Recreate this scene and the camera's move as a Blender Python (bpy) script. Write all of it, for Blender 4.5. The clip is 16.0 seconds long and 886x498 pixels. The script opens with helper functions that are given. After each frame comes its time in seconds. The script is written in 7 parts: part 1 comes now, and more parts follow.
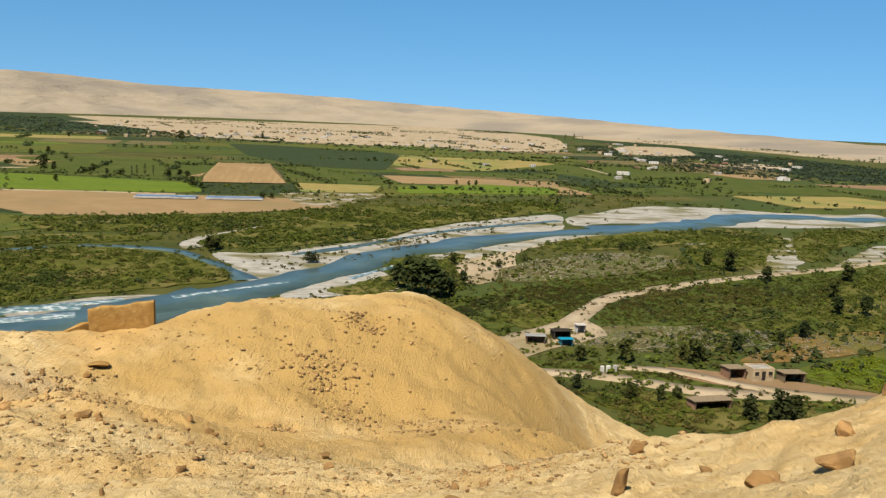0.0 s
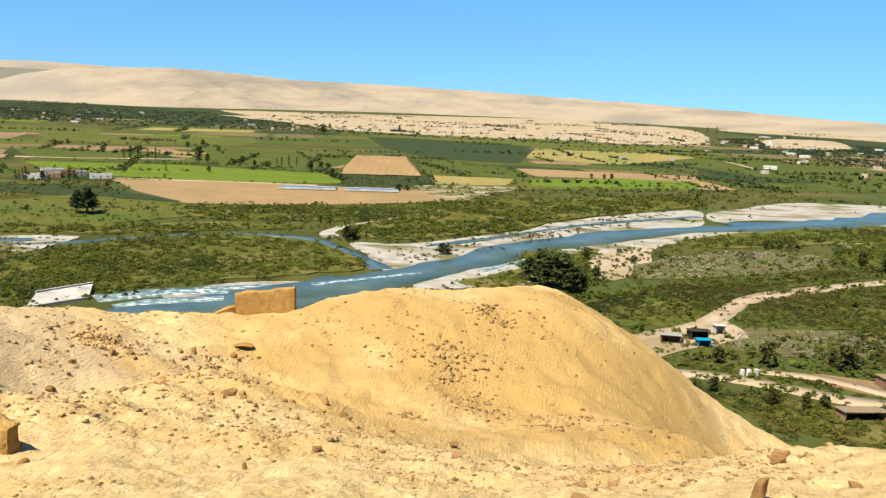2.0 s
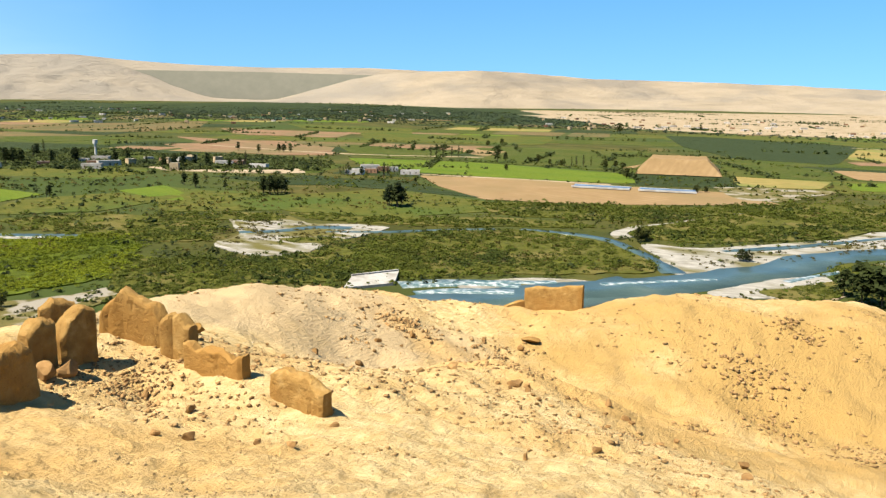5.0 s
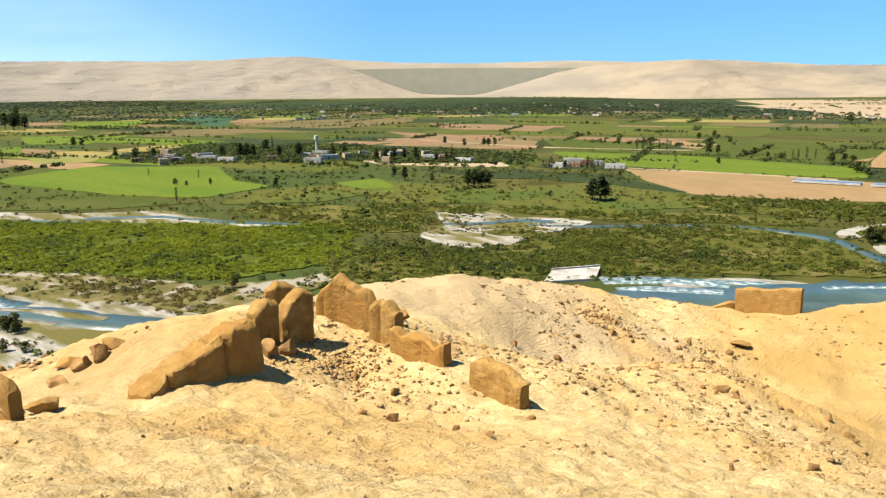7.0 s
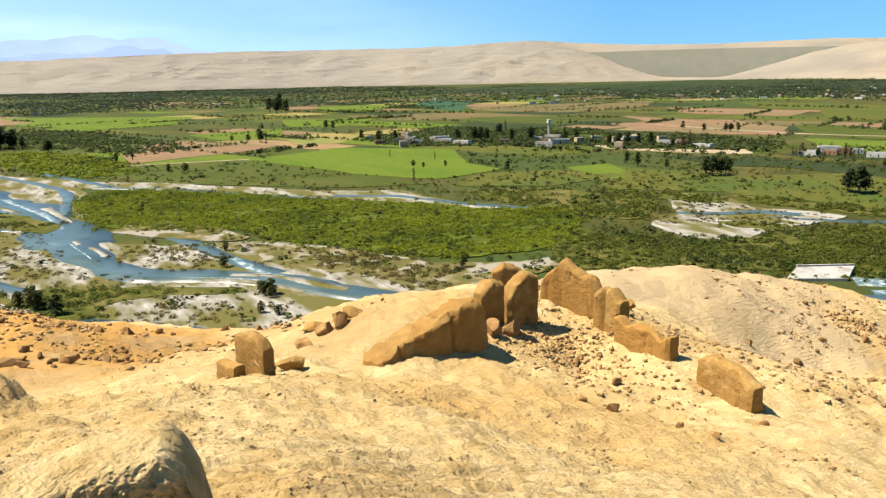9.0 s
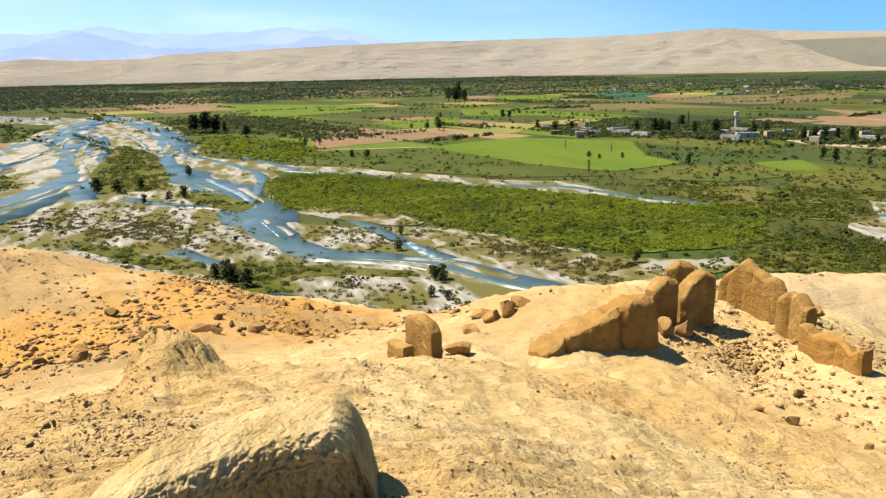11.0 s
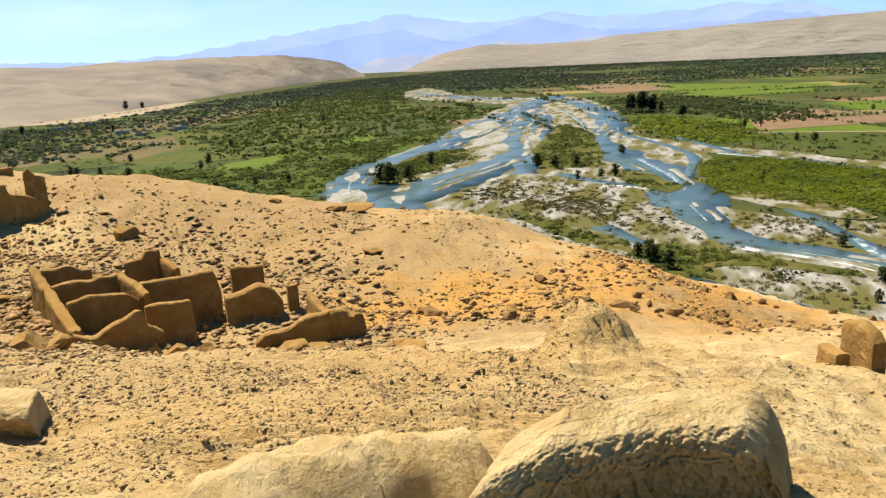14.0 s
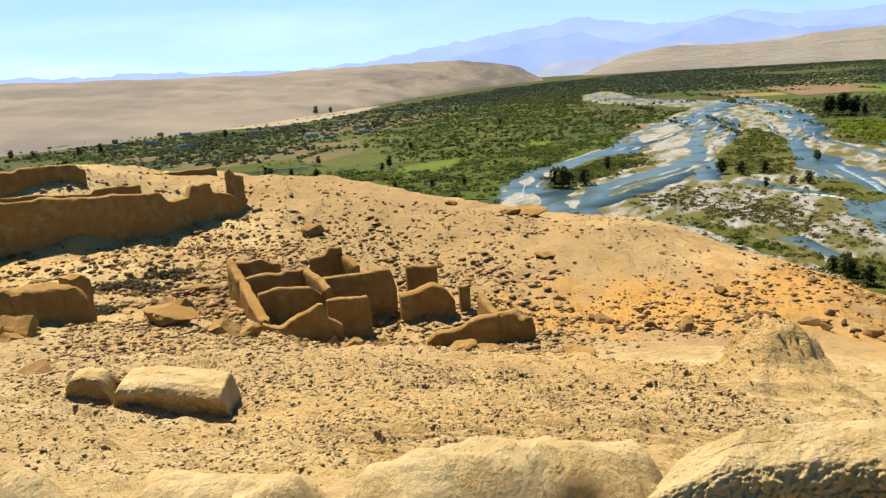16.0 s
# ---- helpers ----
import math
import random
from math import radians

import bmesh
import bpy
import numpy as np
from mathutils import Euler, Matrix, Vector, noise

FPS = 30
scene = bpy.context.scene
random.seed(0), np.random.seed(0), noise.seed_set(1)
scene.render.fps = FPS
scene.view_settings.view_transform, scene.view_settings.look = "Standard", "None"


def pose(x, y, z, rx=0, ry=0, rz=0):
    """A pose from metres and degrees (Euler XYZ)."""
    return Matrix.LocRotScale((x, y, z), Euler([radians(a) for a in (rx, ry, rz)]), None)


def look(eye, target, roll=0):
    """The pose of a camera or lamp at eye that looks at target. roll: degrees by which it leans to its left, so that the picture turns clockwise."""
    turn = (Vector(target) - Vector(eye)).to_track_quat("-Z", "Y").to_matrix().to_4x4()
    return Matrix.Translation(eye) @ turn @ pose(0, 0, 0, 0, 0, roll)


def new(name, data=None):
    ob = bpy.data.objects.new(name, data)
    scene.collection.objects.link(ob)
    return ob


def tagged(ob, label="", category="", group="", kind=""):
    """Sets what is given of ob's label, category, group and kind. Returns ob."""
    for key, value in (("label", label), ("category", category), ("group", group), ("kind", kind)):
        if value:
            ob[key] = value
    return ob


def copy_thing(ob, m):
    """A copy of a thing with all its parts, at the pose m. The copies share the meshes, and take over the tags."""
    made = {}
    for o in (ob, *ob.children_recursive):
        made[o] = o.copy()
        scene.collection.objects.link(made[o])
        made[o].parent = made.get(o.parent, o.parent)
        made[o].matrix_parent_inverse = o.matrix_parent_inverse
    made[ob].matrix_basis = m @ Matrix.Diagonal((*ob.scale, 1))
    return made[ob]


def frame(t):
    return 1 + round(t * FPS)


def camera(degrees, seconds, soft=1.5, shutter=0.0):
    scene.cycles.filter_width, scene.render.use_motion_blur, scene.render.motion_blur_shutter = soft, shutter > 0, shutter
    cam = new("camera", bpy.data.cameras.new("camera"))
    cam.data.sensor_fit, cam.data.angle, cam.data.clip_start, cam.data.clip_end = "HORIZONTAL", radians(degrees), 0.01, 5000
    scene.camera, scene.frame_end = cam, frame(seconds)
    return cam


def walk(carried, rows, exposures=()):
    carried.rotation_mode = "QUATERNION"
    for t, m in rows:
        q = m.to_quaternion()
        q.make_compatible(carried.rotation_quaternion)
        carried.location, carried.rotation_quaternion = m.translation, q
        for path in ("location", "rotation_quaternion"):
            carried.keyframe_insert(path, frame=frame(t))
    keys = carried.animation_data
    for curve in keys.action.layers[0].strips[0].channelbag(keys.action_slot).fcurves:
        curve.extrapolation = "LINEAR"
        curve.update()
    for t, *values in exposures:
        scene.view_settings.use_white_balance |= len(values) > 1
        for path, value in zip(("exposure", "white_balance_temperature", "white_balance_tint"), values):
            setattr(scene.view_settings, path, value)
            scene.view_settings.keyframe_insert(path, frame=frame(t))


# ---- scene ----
cam = camera(58.0, 16.0, soft=1.3)

EYE = (0.0, 0.0, 55.0)
# seconds, yaw, pitch, roll in degrees: a slow pan on the spot
PATH = [
    (0.0, 0.0, -9.38, 2.36), (0.5, 1.03, -9.39, 2.27), (1.0, 3.37, -9.54, 2.23), (1.5, 6.73, -9.84, 1.98),
    (2.0, 9.56, -10.23, 1.96), (2.5, 13.37, -10.51, 1.94), (3.0, 16.87, -10.56, 1.51), (3.5, 20.87, -10.93, 1.31),
    (3.7, 22.76, -11.1, 1.27), (5.8, 33.8, -10.85, 0.25), (6.0, 34.84, -11.0, -0.03), (6.5, 38.86, -11.01, -0.38),
    (7.0, 45.09, -11.34, -0.41), (7.5, 49.36, -11.56, -0.64), (8.0, 54.04, -11.91, -0.88), (8.5, 58.54, -12.24, -1.23),
    (9.0, 61.62, -12.24, -1.1), (9.2, 61.87, -12.3, -1.16), (11.3, 77.9, -12.75, -1.05), (11.5, 80.35, -12.75, -1.01),
    (12.0, 82.55, -12.69, -0.7), (12.5, 87.28, -12.9, -1.05), (13.0, 92.43, -13.13, -1.34), (13.5, 97.46, -13.11, -1.8),
    (14.0, 104.61, -13.15, -2.65), (14.5, 108.95, -13.04, -3.33), (15.0, 110.7, -12.84, -3.82), (15.5, 112.62, -12.37, -3.83),
    (16.0, 117.18, -12.22, -3.5),
]
walk(cam, [(t, pose(*EYE, 90 + p, 0, y) @ pose(0, 0, 0, 0, 0, r)) for t, y, p, r in PATH],
     exposures=((0.0, 0.95), (0.45, 1.30), (1.5, 1.39), (3.5, 1.43), (7.0, 1.48), (9.0, 1.44), (12.5, 1.34), (14.5, 1.22), (16.0, 1.21)))

# ---- light ----
SUN_AZ, SUN_EL = 152.0, 59.0          # compass angle counted from +y towards -x, and height


def toward(az, el=0.0):
    a, e = radians(az), radians(el)
    return Vector((-math.sin(a) * math.cos(e), math.cos(a) * math.cos(e), math.sin(e)))


sun = new("sun", bpy.data.lights.new("sun", "SUN"))
sun.data.energy, sun.data.angle, sun.data.color = 5.0, radians(0.55), (1.0, 0.90, 0.74)
sun.matrix_world = look(toward(SUN_AZ, SUN_EL) * 300, (0, 0, 0))

world = bpy.data.worlds.new("sky")
scene.world = world
world.use_nodes = True


def wire_sky():
    n, l = world.node_tree.nodes, world.node_tree.links
    n.clear()
    out, bg, sky = n.new("ShaderNodeOutputWorld"), n.new("ShaderNodeBackground"), n.new("ShaderNodeTexSky")
    sky.sky_type, sky.sun_disc = "NISHITA", False
    sky.sun_elevation, sky.sun_rotation = radians(SUN_EL), radians(-SUN_AZ)
    sky.altitude, sky.air_density, sky.dust_density, sky.ozone_density = 100, 0.55, 0.25, 1.6
    bg.inputs["Strength"].default_value = 0.068
    tc, sep, mx, com = (n.new(k) for k in ("ShaderNodeTexCoord", "ShaderNodeSeparateXYZ", "ShaderNodeMath", "ShaderNodeCombineXYZ"))
    l.new(tc.outputs["Generated"], sep.inputs[0])
    mx.operation, mx.inputs[1].default_value, mx.inputs[2].default_value = "MULTIPLY_ADD", 0.45, 0.08
    l.new(sep.outputs["Z"], mx.inputs[0])
    l.new(sep.outputs["X"], com.inputs["X"]), l.new(sep.outputs["Y"], com.inputs["Y"]), l.new(mx.outputs[0], com.inputs["Z"])
    nrm = n.new("ShaderNodeVectorMath")
    nrm.operation = "NORMALIZE"
    l.new(com.outputs[0], nrm.inputs[0]), l.new(nrm.outputs[0], sky.inputs["Vector"])
    # thin cloud and bright haze low over the mountains
    mp, no, rmp, band, mul, mixc = (n.new(k) for k in ("ShaderNodeMapping", "ShaderNodeTexNoise", "ShaderNodeValToRGB", "ShaderNodeValToRGB", "ShaderNodeMath", "ShaderNodeMixRGB"))
    mp.inputs["Scale"].default_value = (4.0, 4.0, 22.0)
    l.new(tc.outputs["Generated"], mp.inputs[0]), l.new(mp.outputs[0], no.inputs["Vector"])
    no.inputs["Scale"].default_value, no.inputs["Detail"].default_value = 0.9, 5.0
    rmp.color_ramp.elements[0].color = (0.42, 0.42, 0.42, 1)
    rmp.color_ramp.elements[0].position, rmp.color_ramp.elements[1].position = 0.45, 1.0
    l.new(no.outputs["Fac"], rmp.inputs[0])
    band.color_ramp.elements[0].position, band.color_ramp.elements[1].position = 0.0, 0.25
    band.color_ramp.elements[0].color, band.color_ramp.elements[1].color = (1, 1, 1, 1), (0, 0, 0, 1)
    l.new(sep.outputs["Z"], band.inputs[0])
    side, sramp = n.new("ShaderNodeVectorMath"), n.new("ShaderNodeMapRange")
    side.operation, side.inputs[1].default_value = "DOT_PRODUCT", toward(125)
    l.new(tc.outputs["Generated"], side.inputs[0])
    sramp.inputs["From Min"].default_value, sramp.inputs["From Max"].default_value = 0.25, 0.95
    l.new(side.outputs["Value"], sramp.inputs["Value"])
    mul2 = n.new("ShaderNodeMath")
    mul.operation = mul2.operation = "MULTIPLY"
    l.new(rmp.outputs[0], mul.inputs[0]), l.new(band.outputs[0], mul.inputs[1])
    l.new(mul.outputs[0], mul2.inputs[0]), l.new(sramp.outputs[0], mul2.inputs[1])
    hs = n.new("ShaderNodeHueSaturation")
    hs.inputs["Saturation"].default_value = 1.3
    hs.inputs["Hue"].default_value = 0.489
    l.new(sky.outputs[0], hs.inputs["Color"])
    l.new(mul2.outputs[0], mixc.inputs[0]), l.new(hs.outputs[0], mixc.inputs[1])
    mixc.inputs[2].default_value = (7.6, 8.6, 10.2, 1)
    l.new(mixc.outputs[0], bg.inputs["Color"]), l.new(bg.outputs[0], out.inputs[0])


wire_sky()


# ---- materials ----
DEEP = 0.58          # dry surfaces: the colours named below, brought down to their true reflectance


def material(name, stops, scale=1.0, detail=6.0, rough=0.9, bump=0.3, bump_scale=None, bump_dist=0.05, spread=0.0, second=None, second_scale=0.1,
             second_range=(0.45, 0.65), second_detail=5.0, rows=None, metal=0.0, spec=0.06, stretch=(1, 1, 1), glow=0.0, zones=(), beds=0.0):
    """A noise-coloured surface in world metres. stops: (position, rgb); second: a stain colour at a larger scale; rows:
    (spacing, rgb, angle) of a sown field;
    spread: how far single pieces differ; glow: light let through a leaf; zones: (centre, radius, rgb, share) of other
    soil and, on the far hills, of painted haze; beds: relief of thin rock beds."""
    m = bpy.data.materials.new(name)
    m.use_nodes = True
    n, l = m.node_tree.nodes, m.node_tree.links
    bsdf = n["Principled BSDF"]
    bsdf.inputs["Roughness"].default_value, bsdf.inputs["Metallic"].default_value = rough, metal
    bsdf.inputs["Specular IOR Level"].default_value = spec
    geo, mp, no, ramp = n.new("ShaderNodeNewGeometry"), n.new("ShaderNodeMapping"), n.new("ShaderNodeTexNoise"), n.new("ShaderNodeValToRGB")
    mp.inputs["Scale"].default_value = stretch
    l.new(geo.outputs["Position"], mp.inputs[0]), l.new(mp.outputs[0], no.inputs["Vector"])
    no.inputs["Scale"].default_value, no.inputs["Detail"].default_value, no.inputs["Roughness"].default_value = scale, detail, 0.62
    e = ramp.color_ramp.elements
    while len(e) < len(stops):
        e.new(0.5)
    for k, (p, c) in zip(e, stops):
        k.position, k.color = p, (*(DEEP * v for v in c), 1)
    l.new(no.outputs["Fac"], ramp.inputs[0])
    col = ramp.outputs[0]
    if second:
        no2, mr, mx = n.new("ShaderNodeTexNoise"), n.new("ShaderNodeMapRange"), n.new("ShaderNodeMixRGB")
        no2.inputs["Scale"].default_value, no2.inputs["Detail"].default_value = second_scale, second_detail
        l.new(mp.outputs[0], no2.inputs["Vector"]), l.new(no2.outputs["Fac"], mr.inputs["Value"])
        mr.inputs["From Min"].default_value, mr.inputs["From Max"].default_value = second_range
        l.new(mr.outputs[0], mx.inputs[0]), l.new(col, mx.inputs[1])
        mx.inputs[2].default_value = (*(DEEP * v for v in second), 1)
        col = mx.outputs[0]
    if rows:
        spacing, rc, ang = rows
        mp2, wv, mr, mx = n.new("ShaderNodeMapping"), n.new("ShaderNodeTexWave"), n.new("ShaderNodeMapRange"), n.new("ShaderNodeMixRGB")
        mp2.inputs["Rotation"].default_value = (0, 0, radians(ang))
        l.new(geo.outputs["Position"], mp2.inputs[0]), l.new(mp2.outputs[0], wv.inputs["Vector"])
        wv.inputs["Scale"].default_value, wv.inputs["Distortion"].default_value = 0.314 / spacing, 0.6
        mr.inputs["From Min"].default_value, mr.inputs["From Max"].default_value, mr.inputs["To Max"].default_value = 0.4, 0.8, 0.7
        l.new(wv.outputs["Fac"], mr.inputs["Value"]), l.new(mr.outputs[0], mx.inputs[0]), l.new(col, mx.inputs[1])
        mx.inputs[2].default_value = (*(DEEP * v for v in rc), 1)
        col = mx.outputs[0]
    for centre, radius, rgb, share in zones:
        dist, wob, sub, mr, mx = (n.new(k) for k in ("ShaderNodeVectorMath", "ShaderNodeTexNoise", "ShaderNodeMath", "ShaderNodeMapRange", "ShaderNodeMixRGB"))
        dist.operation, dist.inputs[1].default_value = "DISTANCE", centre
        l.new(geo.outputs["Position"], dist.inputs[0]), l.new(geo.outputs["Position"], wob.inputs["Vector"])
        wob.inputs["Scale"].default_value, wob.inputs["Detail"].default_value = 2.2 / radius, 9.0
        sub.operation, sub.inputs[1].default_value = "MULTIPLY_ADD", 2.4 * radius
        l.new(wob.outputs["Fac"], sub.inputs[0]), l.new(dist.outputs["Value"], sub.inputs[2])
        mr.inputs["From Min"].default_value, mr.inputs["From Max"].default_value = 1.75 * radius, 2.4 * radius
        mr.inputs["To Min"].default_value, mr.inputs["To Max"].default_value = share, 0.0
        l.new(sub.outputs[0], mr.inputs["Value"]), l.new(mr.outputs[0], mx.inputs[0]), l.new(col, mx.inputs[1])
        mx.inputs[2].default_value = (*(DEEP * v for v in rgb), 1)
        col = mx.outputs[0]
    if spread:
        hs, mr, oi, add, frac = (n.new(k) for k in ("ShaderNodeHueSaturation", "ShaderNodeMapRange", "ShaderNodeObjectInfo", "ShaderNodeMath", "ShaderNodeMath"))
        add.operation, frac.operation = "ADD", "FRACT"
        l.new(geo.outputs["Random Per Island"], add.inputs[0]), l.new(oi.outputs["Random"], add.inputs[1]), l.new(add.outputs[0], frac.inputs[0])
        mr.inputs["To Min"].default_value, mr.inputs["To Max"].default_value = 1 - spread, 1 + spread
        l.new(frac.outputs[0], mr.inputs["Value"]), l.new(mr.outputs[0], hs.inputs["Value"]), l.new(col, hs.inputs["Color"])
        col = hs.outputs[0]
    l.new(col, bsdf.inputs["Base Color"])
    if bump:
        nb, bp = n.new("ShaderNodeTexNoise"), n.new("ShaderNodeBump")
        nb.inputs["Scale"].default_value, nb.inputs["Detail"].default_value, nb.inputs["Roughness"].default_value = bump_scale or scale * 3, 9.0, 0.66
        l.new(mp.outputs[0], nb.inputs["Vector"]), l.new(nb.outputs["Fac"], bp.inputs["Height"])
        bp.inputs["Strength"].default_value, bp.inputs["Distance"].default_value = bump, bump_dist
        l.new(bp.outputs[0], bsdf.inputs["Normal"])
        if beds:
            mp3, nb3, bp3 = n.new("ShaderNodeMapping"), n.new("ShaderNodeTexNoise"), n.new("ShaderNodeBump")
            mp3.vector_type = "POINT"
            mp3.inputs["Rotation"].default_value, mp3.inputs["Scale"].default_value = (0, 0, radians(-10)), (1.0, 0.16, 1.4)
            l.new(geo.outputs["Position"], mp3.inputs[0]), l.new(mp3.outputs[0], nb3.inputs["Vector"])
            nb3.inputs["Scale"].default_value, nb3.inputs["Detail"].default_value, nb3.inputs["Roughness"].default_value = 6.0, 6.0, 0.6
            l.new(nb3.outputs["Fac"], bp3.inputs["Height"]), l.new(bp3.outputs[0], bp.inputs["Normal"])
            bp3.inputs["Strength"].default_value, bp3.inputs["Distance"].default_value = 0.9, beds
    if glow:
        tr, ms = n.new("ShaderNodeBsdfTranslucent"), n.new("ShaderNodeMixShader")
        ms.inputs[0].default_value = glow
        l.new(col, tr.inputs["Color"]), l.new(bsdf.outputs[0], ms.inputs[1]), l.new(tr.outputs[0], ms.inputs[2])
        l.new(ms.outputs[0], n["Material Output"].inputs["Surface"])
    return m


SOILS = [((-42, -17, 44), 25, (0.45, 0.295, 0.13), 0.85), ((-34, 4, 44), 12, (0.48, 0.315, 0.14), 0.6), ((-30, 32, 43), 13, (0.60, 0.455, 0.26), 0.85), ((-2, 54, 39), 21, (0.50, 0.325, 0.11), 0.92),
         ((-35, -7.5, 44), 7.5, (0.62, 0.335, 0.08), 0.85), ((-46, 1.5, 42), 8, (0.60, 0.32, 0.08), 0.85), ((-33, 6, 43), 8, (0.60, 0.33, 0.085), 0.8), ((-12, 33, 42), 8, (0.68, 0.44, 0.16), 0.8),
         ((-58, -36, 45), 17, (0.45, 0.295, 0.13), 0.8), ((-9.5, -9, 51), 7, (0.54, 0.37, 0.17), 0.6)]
M_EARTH = material("earth", [(0.3, (0.55, 0.375, 0.15)), (0.5, (0.72, 0.53, 0.25)), (0.72, (0.86, 0.67, 0.36))], scale=1.9, bump=0.8, bump_scale=8.0, bump_dist=0.12,
                   second=(0.64, 0.41, 0.15), second_scale=0.12, second_range=(0.46, 0.66), zones=SOILS, beds=0.13)
M_ADOBE = material("adobe", [(0.3, (0.32, 0.172, 0.05)), (0.55, (0.45, 0.272, 0.088)), (0.75, (0.58, 0.39, 0.155))], scale=2.2, bump=0.9, bump_scale=8.0, bump_dist=0.08,
                   second=(0.42, 0.23, 0.065), second_scale=0.5, spread=0.08)
M_MUD = material("worn_mud", [(0.3, (0.55, 0.375, 0.145)), (0.5, (0.71, 0.525, 0.25)), (0.72, (0.83, 0.65, 0.35))], scale=3.0, bump=0.9, bump_scale=16.0, bump_dist=0.05,
                 second=(0.62, 0.42, 0.17), second_scale=0.9, second_range=(0.52, 0.7))
M_STONE = material("stone", [(0.3, (0.22, 0.125, 0.05)), (0.6, (0.38, 0.225, 0.09)), (0.8, (0.52, 0.34, 0.15))], scale=2.5, bump=0.6, bump_scale=9.0, bump_dist=0.05, spread=0.25)
M_GROUND = material("valley_soil", [(0.3, (0.045, 0.05, 0.012)), (0.5, (0.085, 0.082, 0.018)), (0.7, (0.17, 0.135, 0.045))], scale=0.03, bump=0.4, bump_scale=0.5, bump_dist=0.4,
                    second=(0.06, 0.085, 0.02), second_scale=0.006, second_range=(0.4, 0.6))
# the zone greys the upstream hills: distance haze painted into the sand colour
M_SANDHILL = material("desert_sand", [(0.3, (0.34, 0.285, 0.205)), (0.5, (0.40, 0.335, 0.245)), (0.7, (0.44, 0.37, 0.27))], scale=0.004, bump=0.8, bump_scale=0.012, bump_dist=22.0,
                      second=(0.29, 0.255, 0.205), second_scale=0.0022, second_range=(0.46, 0.62), stretch=(1, 1, 5), zones=[((-4300, 900, 60), 2900, (0.345, 0.315, 0.265), 0.85)])
# ridge sand with the grey of distance haze mixed into its colour
M_RIDGE = material("hazed_sand", [(0.3, (0.27, 0.225, 0.175)), (0.5, (0.32, 0.27, 0.21)), (0.7, (0.36, 0.30, 0.225))], scale=0.006, bump=0.7, bump_scale=0.03, bump_dist=7.0,
                   second=(0.23, 0.20, 0.17), second_scale=0.004, second_range=(0.45, 0.62), stretch=(1, 1, 5))
M_PLAIN = material("stony_plain", [(0.3, (0.19, 0.19, 0.15)), (0.7, (0.23, 0.22, 0.175))], scale=0.015, bump=0)


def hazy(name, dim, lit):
    """Far mountain seen through bright air: the haze is painted as a faint emission, varied by noise."""
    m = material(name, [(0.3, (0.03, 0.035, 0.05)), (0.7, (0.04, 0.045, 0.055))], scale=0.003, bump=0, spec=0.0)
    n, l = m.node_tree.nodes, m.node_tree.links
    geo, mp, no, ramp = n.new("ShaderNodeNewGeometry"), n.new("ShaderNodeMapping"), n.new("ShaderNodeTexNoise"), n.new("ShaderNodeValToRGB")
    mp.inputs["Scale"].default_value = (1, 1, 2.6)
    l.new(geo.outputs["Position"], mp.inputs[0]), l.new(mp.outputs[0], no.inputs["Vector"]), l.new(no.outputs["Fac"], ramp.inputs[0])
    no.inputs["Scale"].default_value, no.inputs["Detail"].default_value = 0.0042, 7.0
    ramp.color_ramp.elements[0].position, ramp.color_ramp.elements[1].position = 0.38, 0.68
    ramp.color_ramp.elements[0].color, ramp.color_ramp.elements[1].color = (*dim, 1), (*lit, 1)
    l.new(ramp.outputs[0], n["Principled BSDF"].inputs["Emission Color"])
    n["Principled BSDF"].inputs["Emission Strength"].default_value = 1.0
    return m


# emitted haze tints; the nearer ranges dimmer and greyer
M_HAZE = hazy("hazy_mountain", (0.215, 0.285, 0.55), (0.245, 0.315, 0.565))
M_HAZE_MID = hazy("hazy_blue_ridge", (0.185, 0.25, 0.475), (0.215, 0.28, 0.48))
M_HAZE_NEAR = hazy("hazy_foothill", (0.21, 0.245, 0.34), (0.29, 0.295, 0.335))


# ---- mesh helpers ----
def lattice(ix, iy, seed):
    h = (ix * 374761393 + iy * 668265263 + seed * 974634777) & 0xFFFFFFFF
    h = ((h ^ (h >> 13)) * 1274126177) & 0xFFFFFFFF
    return ((h ^ (h >> 16)) & 0xFFFF) / 65535.0


def smooth_noise(x, y, seed=0):
    x, y = np.asarray(x, float), np.asarray(y, float)
    ix, iy = np.floor(x).astype(np.int64), np.floor(y).astype(np.int64)
    fx, fy = x - ix, y - iy
    fx, fy = fx * fx * (3 - 2 * fx), fy * fy * (3 - 2 * fy)
    a = lattice(ix, iy, seed) * (1 - fx) + lattice(ix + 1, iy, seed) * fx
    b = lattice(ix, iy + 1, seed) * (1 - fx) + lattice(ix + 1, iy + 1, seed) * fx
    return a * (1 - fy) + b * fy


def fbm(x, y, octaves=4, seed=0):
    """Rough noise about 0, within one either way."""
    v, amp, f = 0.0, 1.0, 1.0
    for k in range(octaves):
        v, amp, f = v + amp * (smooth_noise(x * f, y * f, seed + k) - 0.5), amp * 0.5, f * 2.03
    return v


